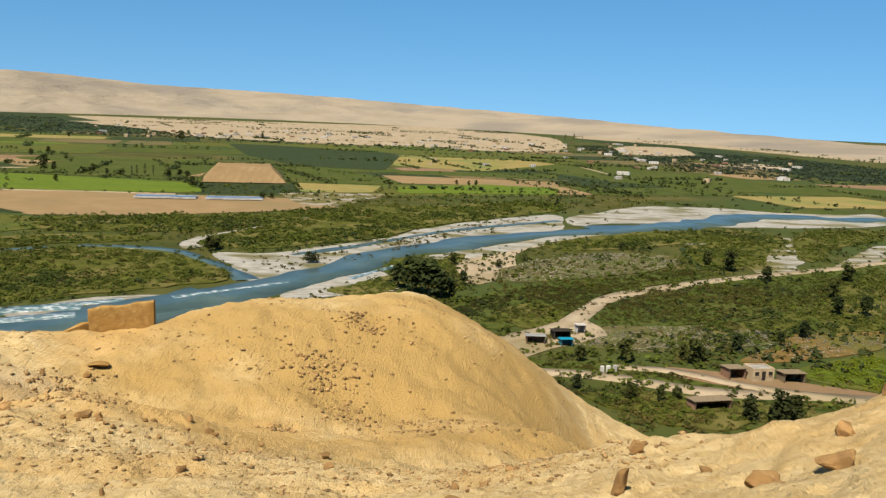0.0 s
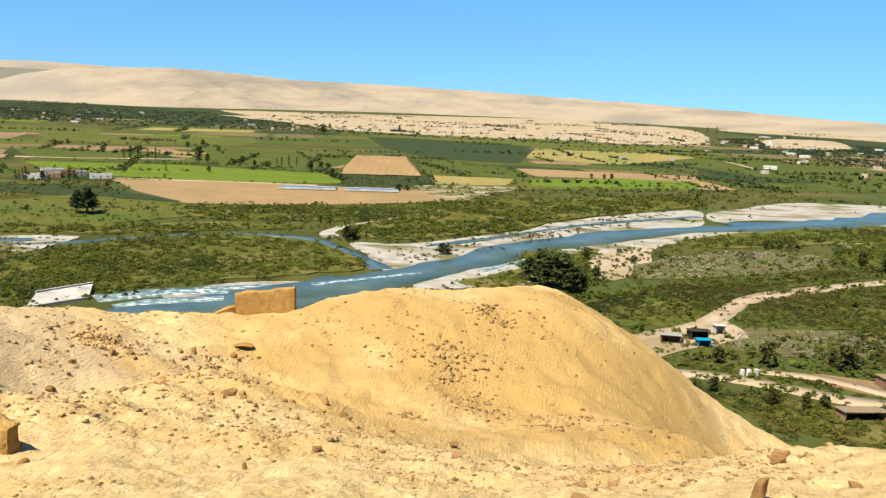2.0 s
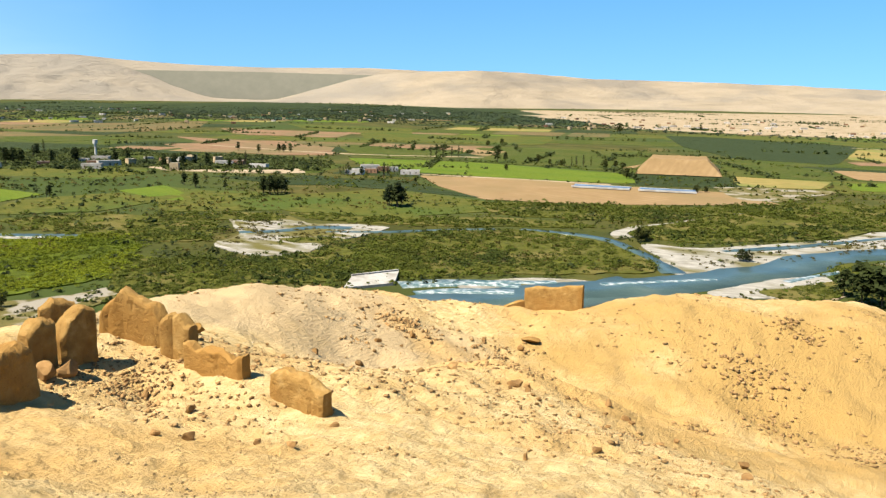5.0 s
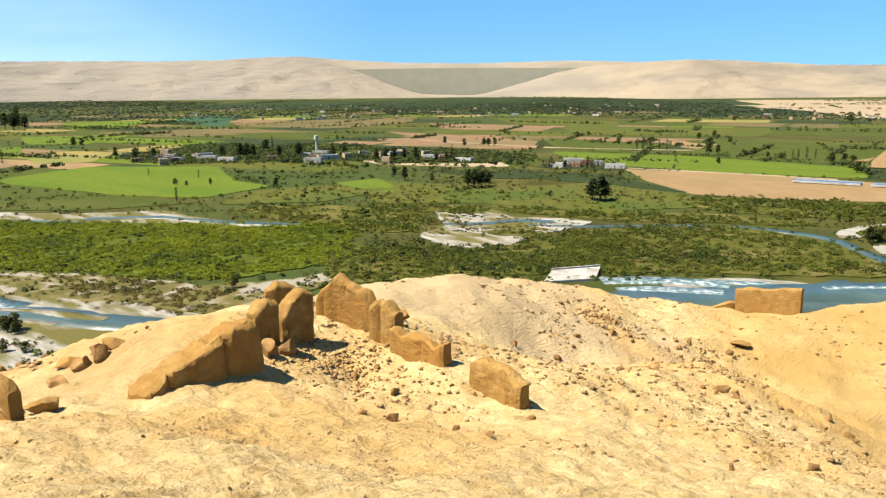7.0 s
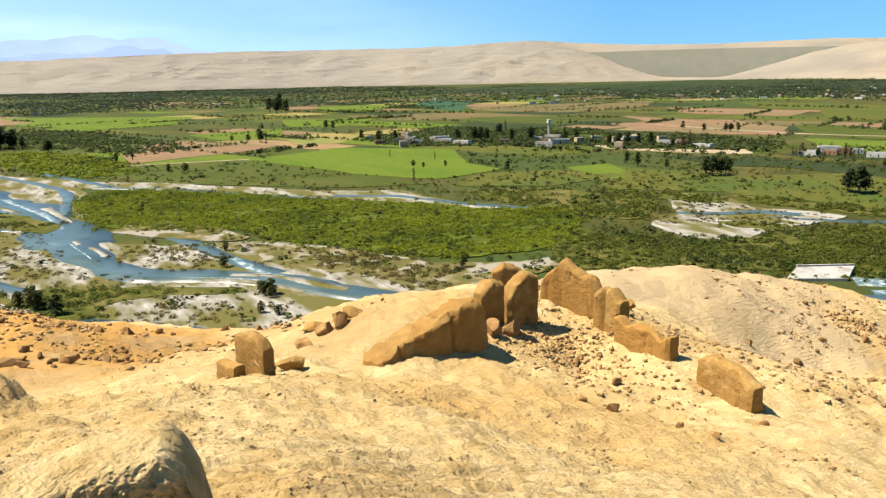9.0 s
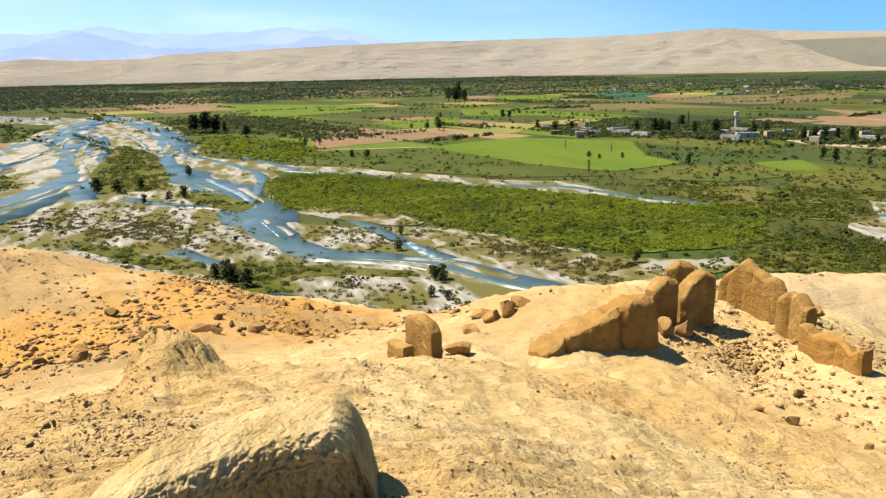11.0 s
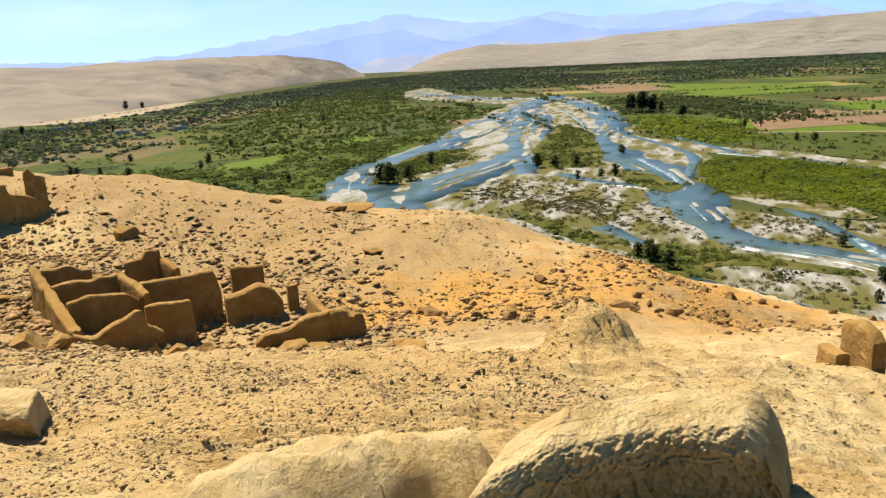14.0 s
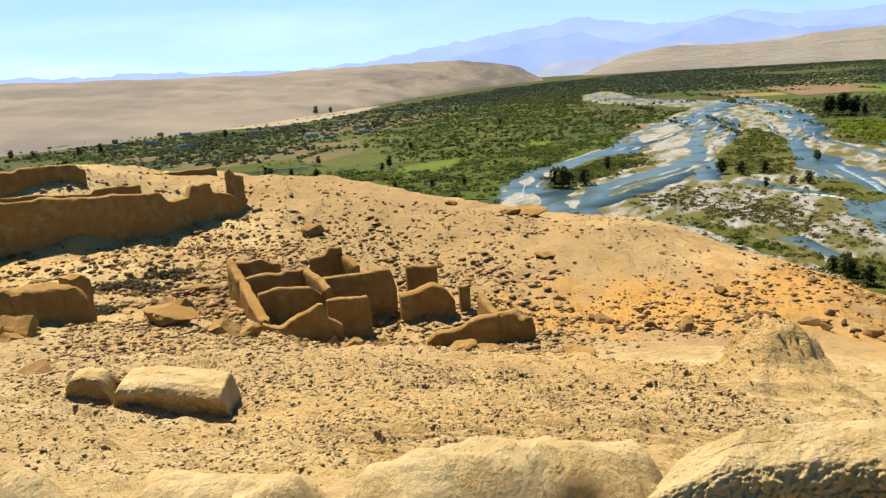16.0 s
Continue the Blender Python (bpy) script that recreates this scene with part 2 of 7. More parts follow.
def mesh_from(name, verts, faces, mat, smooth=True):
    me = bpy.data.meshes.new(name)
    verts = np.asarray(verts, np.float32)
    faces = np.asarray(faces, np.int32)
    me.vertices.add(len(verts))
    me.vertices.foreach_set("co", verts.ravel())
    k = faces.shape[1]
    me.loops.add(faces.size)
    me.loops.foreach_set("vertex_index", faces.ravel())
    me.polygons.add(len(faces))
    me.polygons.foreach_set("loop_start", np.arange(0, faces.size, k, dtype=np.int32))
    if smooth:
        me.polygons.foreach_set("use_smooth", np.ones(len(faces), bool))
    me.update(calc_edges=True)
    me.validate()
    me.materials.append(mat)
    return me


def grid_faces(rows, cols, wrap=False):
    i, j = np.meshgrid(np.arange(rows - 1), np.arange(cols if wrap else cols - 1), indexing="ij")
    a, b = i * cols + j, i * cols + (j + 1) % cols
    return np.stack([a, b, b + cols, a + cols], -1).reshape(-1, 4)


def part(name, bm, mat, parent=None, label="", smooth=False):
    """A bmesh as one mesh object under parent."""
    me = bpy.data.meshes.new(name)
    bm.to_mesh(me)
    bm.free()
    me.materials.append(mat)
    for p in me.polygons:
        p.use_smooth = smooth
    ob = new(name, me)
    ob.parent = parent
    return tagged(ob, label)


# ---- the hill: landform points (x, y, height) that a smooth sheet runs through ----
MOUND = [(-33.7, 34.2, 43.9), (-32.7, 44.3, 41.5), (-31.5, 51.1, 39.5), (-23.4, 57.4, 38.4), (-19.5, 63.0, 38.8), (-14.0, 66.5, 39.5), (-9.1, 73.4, 37.6),
         (-2.9, 77.9, 37.8), (1.2, 76.0, 36.6), (5.9, 71.8, 34.9), (8.2, 63.5, 33.7), (-32.3, 26.8, 44.6), (7.4, 43.4, 37.5)]
FACE = [(-9.6, 47.0, 38.6), (-17.2, 38.3, 39.2), (-21.5, 28.9, 41.8), (-2.6, 44.9, 37.2), (-1.4, 27.0, 42.4), (1.8, 28.9, 41.6), (-24.9, 28.7, 43.8),
        (-23.3, 34.9, 42.1), (-15.2, 30.4, 43.4)]
SPUR = [(4.3, 17.5, 47.5), (7.3, 18.6, 47.4), (10.9, 20.2, 47.5), (4.8, 11.0, 49.8), (3.0, 12.1, 49.2), (-0.8, 16.0, 47.0), (-5.3, 15.1, 47.3), (-9.3, 8.3, 49.0),
        (-17.1, 7.1, 48.1), (-14.5, 3.7, 49.2), (-20.6, 7.7, 47.9),
        (-24.5, 11.3, 47.4), (-25.3, 19.6, 46.4)]
RUIN_FOOT = [(-16.3, 7.7, 48.14), (-16.2, 9.1, 47.90), (-18.1, 11.2, 48.09), (-18.4, 12.6, 47.82), (-21.2, 15.2, 47.82), (-19.2, 15.6, 47.43), (-18.0, 15.8, 47.29),
             (-15.0, 15.1, 47.28), (-13.7, 14.9, 47.18), (-11.9, 14.3, 47.20), (-17.6, 13.2, 47.24), (-17.3, 11.5, 47.44), (-14.7, 12.8, 47.22), (-14.6, 3.1, 49.18),
             (-14.0, 2.5, 49.44), (-13.4, 1.4, 49.47), (-5.3, -6.4, 51.85), (-5.8, -5.6, 51.68), (-5.0, -5.6, 51.86)]
NEAR = [(-8.2, 3.7, 50.5), (-6.3, 4.9, 50.6), (-4.6, 0.6, 52.5), (-4.3, 1.2, 52.6), (-12.4, 1.4, 50.1), (-11.1, -5.7, 50.25), (-12.1, -3.1, 50.0), (-9.7, -7.9, 50.62),
        (-8.9, -1.6, 51.1), (-4.4, -4.8, 52.3), (-9.0, -9.4, 50.6), (-6.8, -4.2, 51.6), (-3.2, -2.0, 52.9), (-7.6, -11.2, 50.8), (-3.1, -4.9, 52.8)]
SLOPE = [(-29.4, 6.0, 44.8), (-41.8, 3.6, 42.6), (-52.0, 0.0, 41.8), (-32.0, 0.7, 44.6), (-59.4, -45.8, 45.7), (-61.0, -38.3, 44.7), (-61.4, -29.2, 44.1),
         (-60.2, -21.6, 43.6), (-59.2, -14.8, 43.8), (-58.1, -10.2, 42.9), (-54.9, -3.9, 42.3), (-48.0, 1.4, 41.6), (-39.7, 5.0, 42.1), (-30.5, -5.5, 44.8)]
COURT = [(-25.3, -17.9, 45.0), (-31.5, -17.4, 44.4), (-25.4, -11.9, 45.1), (-31.6, -32.0, 45.8), (-42.6, -37.8, 45.5), (-42.9, -21.5, 44.0), (-38.9, -13.0, 43.7),
         (-25.2, -6.5, 45.7), (-29.9, -42.6, 46.6), (-34.4, -45.4, 48.5), (-41.4, -44.8, 47.8), (-37.9, -54.0, 49.4), (-48.7, -53.1, 48.6), (-16.4, -22.7, 47.7)]


def landform():
    pts = [p for group in (MOUND, FACE, SPUR, RUIN_FOOT, NEAR, SLOPE, COURT) for p in group]
    pts += [(0, 0, 53.3), (1.5, 0, 53.3), (0, 1.5, 53.2), (0, -1.5, 53.3), (-1.5, 0, 53.2)]
    for a in range(160, 321, 40):                       # the hill goes on behind
        for r, z in ((8, 52.5), (30, 48), (65, 34)):
            pts.append((*(toward(a).xy * r), z))
    for a in (-60, -40, -25, -15):
        pts.append((*(toward(a).xy * 60), 24))
        pts.append((*(toward(a).xy * 34), 38))
    for a in range(0, 360, 18):
        pts.append((*(toward(a).xy * 132), -3))
        pts.append((*(toward(a).xy * 150), -6))
    return np.array(pts, float)


def embed(x, y):
    r = np.maximum(np.hypot(x, y), 0.8)
    return np.stack([x / r, y / r, 0.9 * np.log(r)], -1)


BUMP = (-11.6, -0.9)
LAND = landform()


def kernel(a, b):
    return np.sqrt(((a[:, None] - b[None]) ** 2).sum(-1) + 0.01)


LAND_E = embed(LAND[:, 0], LAND[:, 1])
LAND_W = np.linalg.solve(np.block([[kernel(LAND_E, LAND_E) - 0.003 * np.eye(len(LAND)), np.ones((len(LAND), 1))], [np.ones((1, len(LAND))), np.zeros((1, 1))]]),
                         np.append(LAND[:, 2], 0))


def hill_z(x, y):
    """The hill's height at points of the plan."""
    x, y = np.atleast_1d(np.asarray(x, float)), np.atleast_1d(np.asarray(y, float))
    e, z = embed(x.ravel(), y.ravel()), []
    for k in range(0, len(e), 20000):
        z.append(kernel(e[k:k + 20000], LAND_E) @ LAND_W[:-1] + LAND_W[-1])
    z = np.concatenate(z).reshape(x.shape)
    r = np.hypot(x, y)
    far = np.clip(r / 40, 0.12, 1)
    z += 1.1 * far * fbm(x * 0.11, y * 0.11, 4, 3) + 0.32 * np.clip(r / 15, 0.2, 1) * fbm(x * 0.6, y * 0.6, 4, 11)
    cx, cy = BUMP
    q = np.hypot((x - cx) * 0.8, y - cy) * (1 + 0.35 * fbm(x * 1.6, y * 1.6, 3, 63))
    top = 1 / (1 + np.exp(np.clip((q - 0.58) * 13, -30, 30)))
    z += (0.42 * np.exp(-(q / 1.25) ** 2) + 0.46 * top) * (1 + 0.35 * fbm(x * 2.3, y * 2.3, 5, 61)) - 0.24 * np.exp(-(q / 1.1) ** 4) * np.abs(fbm(x * 4.1, y * 4.1, 4, 67))      # rocky knob on the terrace's edge
    # weathered beds of the summit rock crop out as low broken ledges
    along, across = x * 0.17 - y, x + y * 0.17
    beds = across * 1.9 + 0.8 * fbm(along * 0.35, across * 0.6, 3, 71)
    step = beds - np.floor(beds)
    ledge = np.where(step < 0.8, step / 0.8, (1 - step) / 0.2)
    bare = np.clip(2.2 * (fbm(along * 0.25, across * 0.5, 3, 73) + 0.22), 0, 1) * np.clip((r - 2.2) / 2.0, 0, 1) * np.clip((15 - r) / 4, 0, 1)
    z += 0.11 * (ledge - 0.5) * bare
    return z + 0.09 * fbm(x * 3.1, y * 3.1, 4, 21) + 0.05 * fbm(along * 1.3, across * 8, 3, 25) * (r < 16)


def build_hill():
    azs = np.concatenate([np.linspace(-45, 160, 900), np.linspace(163, 312, 50)])
    rs = np.concatenate([[0.02], np.geomspace(0.5, 2.5, 30)[:-1], np.geomspace(2.5, 16, 230)[:-1], np.geomspace(16, 80, 160)[:-1], np.geomspace(80, 150, 24)])
    rr, aa = np.meshgrid(rs, np.radians(azs), indexing="ij")
    x, y = 0.3 - np.sin(aa) * rr, 0.2 + np.cos(aa) * rr
    z = hill_z(x, y)
    verts = np.stack([x, y, z], -1).reshape(-1, 3)
    faces = grid_faces(len(rs), len(azs), wrap=True)[:, ::-1]
    ob = new("hillside", mesh_from("hillside", verts, faces[:, ::-1], M_EARTH))
    return tagged(ob, "bare sandy desert hillside strewn with stones", "hillside", kind="structure")


build_hill()


# ---- valley floor, desert hills, far mountains ----
def floor_z(x, y):
    r = np.hypot(x, y)
    s = np.clip((r - 2400) / 2300, 0, 1)
    return 12 * s * s


def build_ground():
    azs, rs = np.linspace(0, 360, 181)[:-1], np.concatenate([[20], np.geomspace(60, 4960, 150)])
    rr, aa = np.meshgrid(rs, np.radians(azs), indexing="ij")
    x, y = -np.sin(aa) * rr, np.cos(aa) * rr
    verts = np.stack([x, y, floor_z(x, y) - np.where(rr < 61, 4, 0)], -1).reshape(-1, 3)
    ob = new("ground", mesh_from("ground", verts, grid_faces(len(rs), len(azs), wrap=True), M_GROUND))
    tagged(ob, "green and brown river valley floor with scrub", "ground", kind="structure")


build_ground()


def range_of(name, label, az0, az1, foot, crest, mat, depth, rough, seed, steps=420, gully=1.0, foot_el=None, jag=0.0):
    """A range of bare hills: foot gives (compass, distance), crest (compass, angle of height seen from the summit)."""
    azs = np.linspace(az0, az1, steps)

    def eased(keys, width):
        v = np.interp(azs, *zip(*keys))
        k = np.exp(-0.5 * (np.arange(-60, 61) * (az1 - az0) / steps / width) ** 2)
        return np.convolve(np.pad(v, 60, mode="edge"), k / k.sum(), "valid")

    fr, ce = eased(foot, 2.2), eased(crest, 0.45) + jag * fbm(azs * 0.9, azs * 0, 5, seed + 3)
    levels = 60
    s = np.linspace(0, 1, levels)[:, None]
    back = eased(depth, 2.0)
    r = fr * (1 + (0.005 if gully else 0) * fbm(azs * 0.5, azs * 0, 3, seed)) + back * s
    r = np.minimum(r, 4940 + 0 * r)
    ztop = 55 + np.tan(np.radians(ce)) * np.minimum(fr + back, 4940)
    foot_z = floor_z(fr, 0 * fr) - 1 if foot_el is None else 55 + np.tan(radians(foot_el)) * fr
    a = np.radians(azs)
    x, y = -np.sin(a) * r, np.cos(a) * r
    prof = s ** 0.85
    ridge = np.abs(fbm(x * 0.006 + 0.4 * s, y * 0.006, 6, seed))
    z = foot_z + (ztop - foot_z) * np.clip(prof - gully * ridge * np.sin(np.pi * s) * 0.9, -0.02, 2) + rough * fbm(x * 0.01, y * 0.01, 4, seed + 7) * np.sin(np.pi * s * 0.5)
    verts = np.stack([x, y, z], -1).reshape(-1, 3)
    ob = new(name, mesh_from(name, verts, grid_faces(levels, steps)[:, ::-1], mat))
    return tagged(ob, label, "hills", kind="structure")


range_of("backdrop_desert_hills", "pale bare sand hills along the valley's far side", -60, 107,
         [(-60, 1700), (-28, 1890), (-20, 2522), (-8, 3300), (4, 3950), (15, 4100), (26, 3800), (29, 3500), (36, 4300), (45, 4350), (60, 4250), (69, 4330), (84, 4100), (92, 4300), (104, 4450), (107, 4500)],
         [(-60, -1.2), (-28, -0.65), (-19.5, -0.28), (-8, 0.32), (0, 0.7), (11.6, 1.17), (20, 1.33), (28, 1.84), (34.5, 1.5), (36, 1.3), (42.3, -0.4), (46.5, -0.35), (50, 0.9), (52, 1.6), (55, 2.13), (63, 1.93), (76, 1.84), (83, 1.6), (89, 1.35), (92, 1.3), (94, 0.95), (98, 0.9), (101, 1.1), (104, 0.6), (107, -0.6)],
         M_SANDHILL, [(-60, 900), (0, 800), (30, 600), (36, 330), (55, 480), (88, 480), (94, 330), (107, 300)], 6, 31, gully=0.24)
range_of("backdrop_stony_plain", "dark grey stony plain in a side valley", 28, 60, [(28, 4640), (60, 4640)], [(28, 1.3), (44, 1.42), (60, 1.3)], M_PLAIN, [(28, 160), (60, 160)], 0, 41, steps=120, gully=0.0, foot_el=-0.5)
range_of("backdrop_far_dunes", "pale sand dunes beyond the side valley", 26, 66, [(26, 4805), (66, 4805)], [(26, 1.5), (36, 1.85), (43, 1.72), (48, 1.8), (52, 2.0), (55, 2.25), (58, 2.15), (66, 1.6)], M_SANDHILL, [(26, 130), (66, 130)], 0, 43, steps=160, gully=0.0, foot_el=1.3)
range_of("backdrop_desert_ridge", "smooth pale sand ridge on the near side upstream", 109.5, 200,
         [(109.5, 4080), (111.5, 3400), (115.5, 2624), (123, 1536), (130, 1195), (137, 1040), (145, 940), (200, 700)],
         [(109.5, -0.75), (111, 0.3), (112, 0.51), (115, 0.97), (122, 0.99), (130, 0.8), (136, 0.93), (145, 1.08), (200, 1.0)],
         M_RIDGE, [(109.5, 300), (123, 1200), (145, 1300), (200, 900)], 5, 57, gully=0.35)
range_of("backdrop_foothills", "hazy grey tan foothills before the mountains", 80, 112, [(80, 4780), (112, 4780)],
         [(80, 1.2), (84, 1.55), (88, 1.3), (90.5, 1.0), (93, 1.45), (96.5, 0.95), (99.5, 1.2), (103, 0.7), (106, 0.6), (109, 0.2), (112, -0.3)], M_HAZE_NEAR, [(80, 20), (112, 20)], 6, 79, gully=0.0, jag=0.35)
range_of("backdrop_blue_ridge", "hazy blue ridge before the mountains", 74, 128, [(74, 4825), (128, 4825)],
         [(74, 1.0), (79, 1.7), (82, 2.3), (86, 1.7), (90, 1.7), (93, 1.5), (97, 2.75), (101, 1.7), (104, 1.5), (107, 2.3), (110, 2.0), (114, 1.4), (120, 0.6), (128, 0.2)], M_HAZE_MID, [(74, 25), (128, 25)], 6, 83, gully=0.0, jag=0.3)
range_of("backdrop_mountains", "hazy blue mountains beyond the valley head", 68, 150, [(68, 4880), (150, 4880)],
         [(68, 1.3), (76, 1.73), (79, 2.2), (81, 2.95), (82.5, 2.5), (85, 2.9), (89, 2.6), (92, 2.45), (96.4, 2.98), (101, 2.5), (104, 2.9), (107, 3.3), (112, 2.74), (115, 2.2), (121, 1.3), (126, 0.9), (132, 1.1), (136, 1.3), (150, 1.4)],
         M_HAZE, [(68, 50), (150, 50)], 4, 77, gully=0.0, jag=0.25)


# ---- valley surfaces ----
SURFACE = {
    "lime": ("bright green crop field", material("lime_crop", [(0.3, (0.09, 0.125, 0.013)), (0.6, (0.14, 0.18, 0.02)), (0.8, (0.18, 0.20, 0.032))], scale=0.25, stretch=(0.35, 1.3, 1), second=(0.085, 0.14, 0.013), second_scale=0.03, bump=0.6, bump_scale=1.2, bump_dist=0.4, rows=(3.0, (0.14, 0.21, 0.02), 25))),
    "green": ("green crop field", material("green_crop", [(0.3, (0.05, 0.068, 0.011)), (0.55, (0.085, 0.105, 0.017)), (0.8, (0.14, 0.145, 0.03))], scale=0.2, second=(0.115, 0.115, 0.027), second_scale=0.03, bump=0.7, bump_scale=1.0, bump_dist=0.5, rows=(4.0, (0.055, 0.085, 0.015), 60))),
    "dark": ("dark green orchard", material("orchard_floor", [(0.3, (0.02, 0.036, 0.012)), (0.55, (0.04, 0.06, 0.02)), (0.8, (0.075, 0.085, 0.03))], scale=0.12, second=(0.03, 0.05, 0.016), second_scale=0.02, bump=0.8, bump_scale=0.5, bump_dist=1.2, rows=(7.0, (0.06, 0.075, 0.03), 40))),
    "olive": ("yellowish green fallow field", material("fallow", [(0.3, (0.07, 0.085, 0.016)), (0.55, (0.12, 0.122, 0.022)), (0.8, (0.18, 0.16, 0.042))], scale=0.15, second=(0.075, 0.11, 0.02), second_scale=0.02, bump=0.6, bump_scale=1.0, bump_dist=0.4)),
    "tan": ("bare tan ploughed field", material("ploughed", [(0.3, (0.27, 0.18, 0.085)), (0.55, (0.34, 0.23, 0.115)), (0.8, (0.40, 0.285, 0.155))], scale=0.06, second=(0.25, 0.19, 0.09), second_scale=0.012, bump=0.4, bump_scale=0.6, bump_dist=0.2, rows=(5.0, (0.29, 0.195, 0.095), 15))),
    "soil": ("reddish brown bare field", material("red_soil", [(0.3, (0.20, 0.12, 0.065)), (0.55, (0.28, 0.175, 0.10)), (0.8, (0.34, 0.23, 0.14))], scale=0.08, second=(0.20, 0.16, 0.075), second_scale=0.012, bump=0.4, bump_scale=0.6, bump_dist=0.2)),
    "brown": ("brown field with stubble", material("stubble", [(0.3, (0.13, 0.10, 0.04)), (0.55, (0.19, 0.14, 0.06)), (0.8, (0.24, 0.17, 0.08))], scale=0.1, second=(0.12, 0.12, 0.045), second_scale=0.015, bump=0.4, bump_scale=0.6, bump_dist=0.2)),
    "teal": ("blue green young crop field", material("young_crop", [(0.3, (0.035, 0.085, 0.045)), (0.7, (0.06, 0.12, 0.06))], scale=0.1, bump=0.3, bump_scale=0.8, bump_dist=0.2)),
    "straw": ("straw coloured field", material("straw", [(0.3, (0.24, 0.2, 0.06)), (0.55, (0.32, 0.25, 0.085)), (0.8, (0.4, 0.3, 0.12))], scale=0.1, second=(0.2, 0.22, 0.06), second_scale=0.015, bump=0.4, bump_scale=0.8, bump_dist=0.2)),
    "sand": ("pale sandy ground", material("pale_sand", [(0.3, (0.36, 0.28, 0.175)), (0.55, (0.45, 0.36, 0.24)), (0.8, (0.52, 0.44, 0.32))], scale=0.12, second=(0.25, 0.2, 0.1), second_scale=0.03, second_range=(0.5, 0.7), bump=0.5, bump_scale=1.0, bump_dist=0.3)),
    "pale": ("sandy vine plot", material("vine_plot", [(0.3, (0.08, 0.075, 0.025)), (0.55, (0.13, 0.115, 0.045)), (0.8, (0.22, 0.18, 0.09))], scale=0.3, second=(0.1, 0.12, 0.03), second_scale=0.1, bump=0.5, bump_scale=1.0, bump_dist=0.3)),
    "rust": ("rusty red dry field", material("dry_field", [(0.3, (0.16, 0.095, 0.03)), (0.55, (0.24, 0.14, 0.045)), (0.8, (0.3, 0.2, 0.07))], scale=0.25, second=(0.14, 0.13, 0.03), second_scale=0.06, bump=0.5, bump_scale=1.0, bump_dist=0.3, rows=(3.2, (0.13, 0.11, 0.03), 70))),
    "grey": ("grassy gravel flat beside the river", material("grassy_gravel", [(0.35, (0.10, 0.10, 0.028)), (0.52, (0.17, 0.145, 0.05)), (0.66, (0.32, 0.28, 0.2))], scale=0.12, second=(0.34, 0.31, 0.25), second_scale=0.06, second_range=(0.52, 0.57), second_detail=8.0, bump=0.6, bump_scale=1.5, bump_dist=0.3)),
    "gravel": ("pale river gravel bed with dry grass", material("river_gravel", [(0.3, (0.21, 0.195, 0.15)), (0.5, (0.36, 0.34, 0.29)), (0.7, (0.53, 0.51, 0.46))], scale=0.35, second=(0.15, 0.135, 0.04), second_scale=0.09, second_range=(0.42, 0.56), second_detail=8.0, stretch=(0.4, 1.2, 1), bump=0.7, bump_scale=1.6, bump_dist=0.35)),
    "bar": ("bare pale gravel bar in the river", material("bar_gravel", [(0.3, (0.26, 0.245, 0.20)), (0.7, (0.50, 0.48, 0.43))], scale=0.3, stretch=(0.5, 1.1, 1), second=(0.17, 0.155, 0.07), second_scale=0.06, second_range=(0.5, 0.64), second_detail=8.0, bump=0.6, bump_scale=1.6, bump_dist=0.3)),
}
M_WATER = material("river_water", [(0.35, (0.055, 0.095, 0.094)), (0.6, (0.085, 0.135, 0.13)), (0.8, (0.14, 0.18, 0.175))], scale=0.06, rough=0.32, spec=0.24, bump=0.4, bump_scale=0.6, bump_dist=0.25,
                   second=(0.40, 0.46, 0.46), second_scale=0.11, second_range=(0.66, 0.9))
M_FOAM = material("rapids", [(0.35, (0.06, 0.14, 0.15)), (0.5, (0.16, 0.24, 0.25)), (0.6, (0.6, 0.65, 0.66))], scale=0.5, rough=0.4, spec=0.3, bump=0.6, bump_scale=1.2, bump_dist=0.3)
LAYER = [0]


def outline(pts, rough, seed, ease=0.2):
    """A closed outline through pts with its corners eased and its edge uneven."""
    p = np.array(pts, float)
    for _ in range(2):
        q = np.roll(p, -1, 0)
        p = np.stack([(1 - ease) * p + ease * q, ease * p + (1 - ease) * q], 1).reshape(-1, 2)
    out = []
    for a, b in zip(p, np.roll(p, -1, 0)):
        n = int(np.clip(np.hypot(*(b - a)) / (6 + 0.012 * np.hypot(*a)), 1, 24))
        out += [a + (b - a) * k / n for k in range(n)]
    p = np.array(out)
    s = 1.0 / (6 + 0.02 * np.hypot(p[:, 0], p[:, 1]))
    p[:, 0] += rough / s * fbm(p[:, 0] * s, p[:, 1] * s, 3, seed)
    p[:, 1] += rough / s * fbm(p[:, 0] * s + 37, p[:, 1] * s, 3, seed + 5)
    return p


def lay(name, p, mat, label, category):
    """One thin sheet of ground cover on the valley floor, with its edge turned down."""
    LAYER[0] += 1
    z = floor_z(p[:, 0], p[:, 1]) + 0.05 + 0.0006 * LAYER[0]
    me = bpy.data.meshes.new(name)
    n = len(p)
    top = [(x, y, h) for (x, y), h in zip(p, z)]
    me.from_pydata(top + [(x, y, h - 2.0) for x, y, h in top], [], [tuple(range(n))] + [(k, k + n, (k + 1) % n + n, (k + 1) % n) for k in range(n)])
    me.materials.append(mat)
    if me.polygons[0].normal.z < 0:
        me.flip_normals()
    return tagged(new(name, me), label, category, kind="structure")


BARE = []           # open gravel of the river bed
CLEAR = []          # cropped and ploughed ground, kept free of weeds


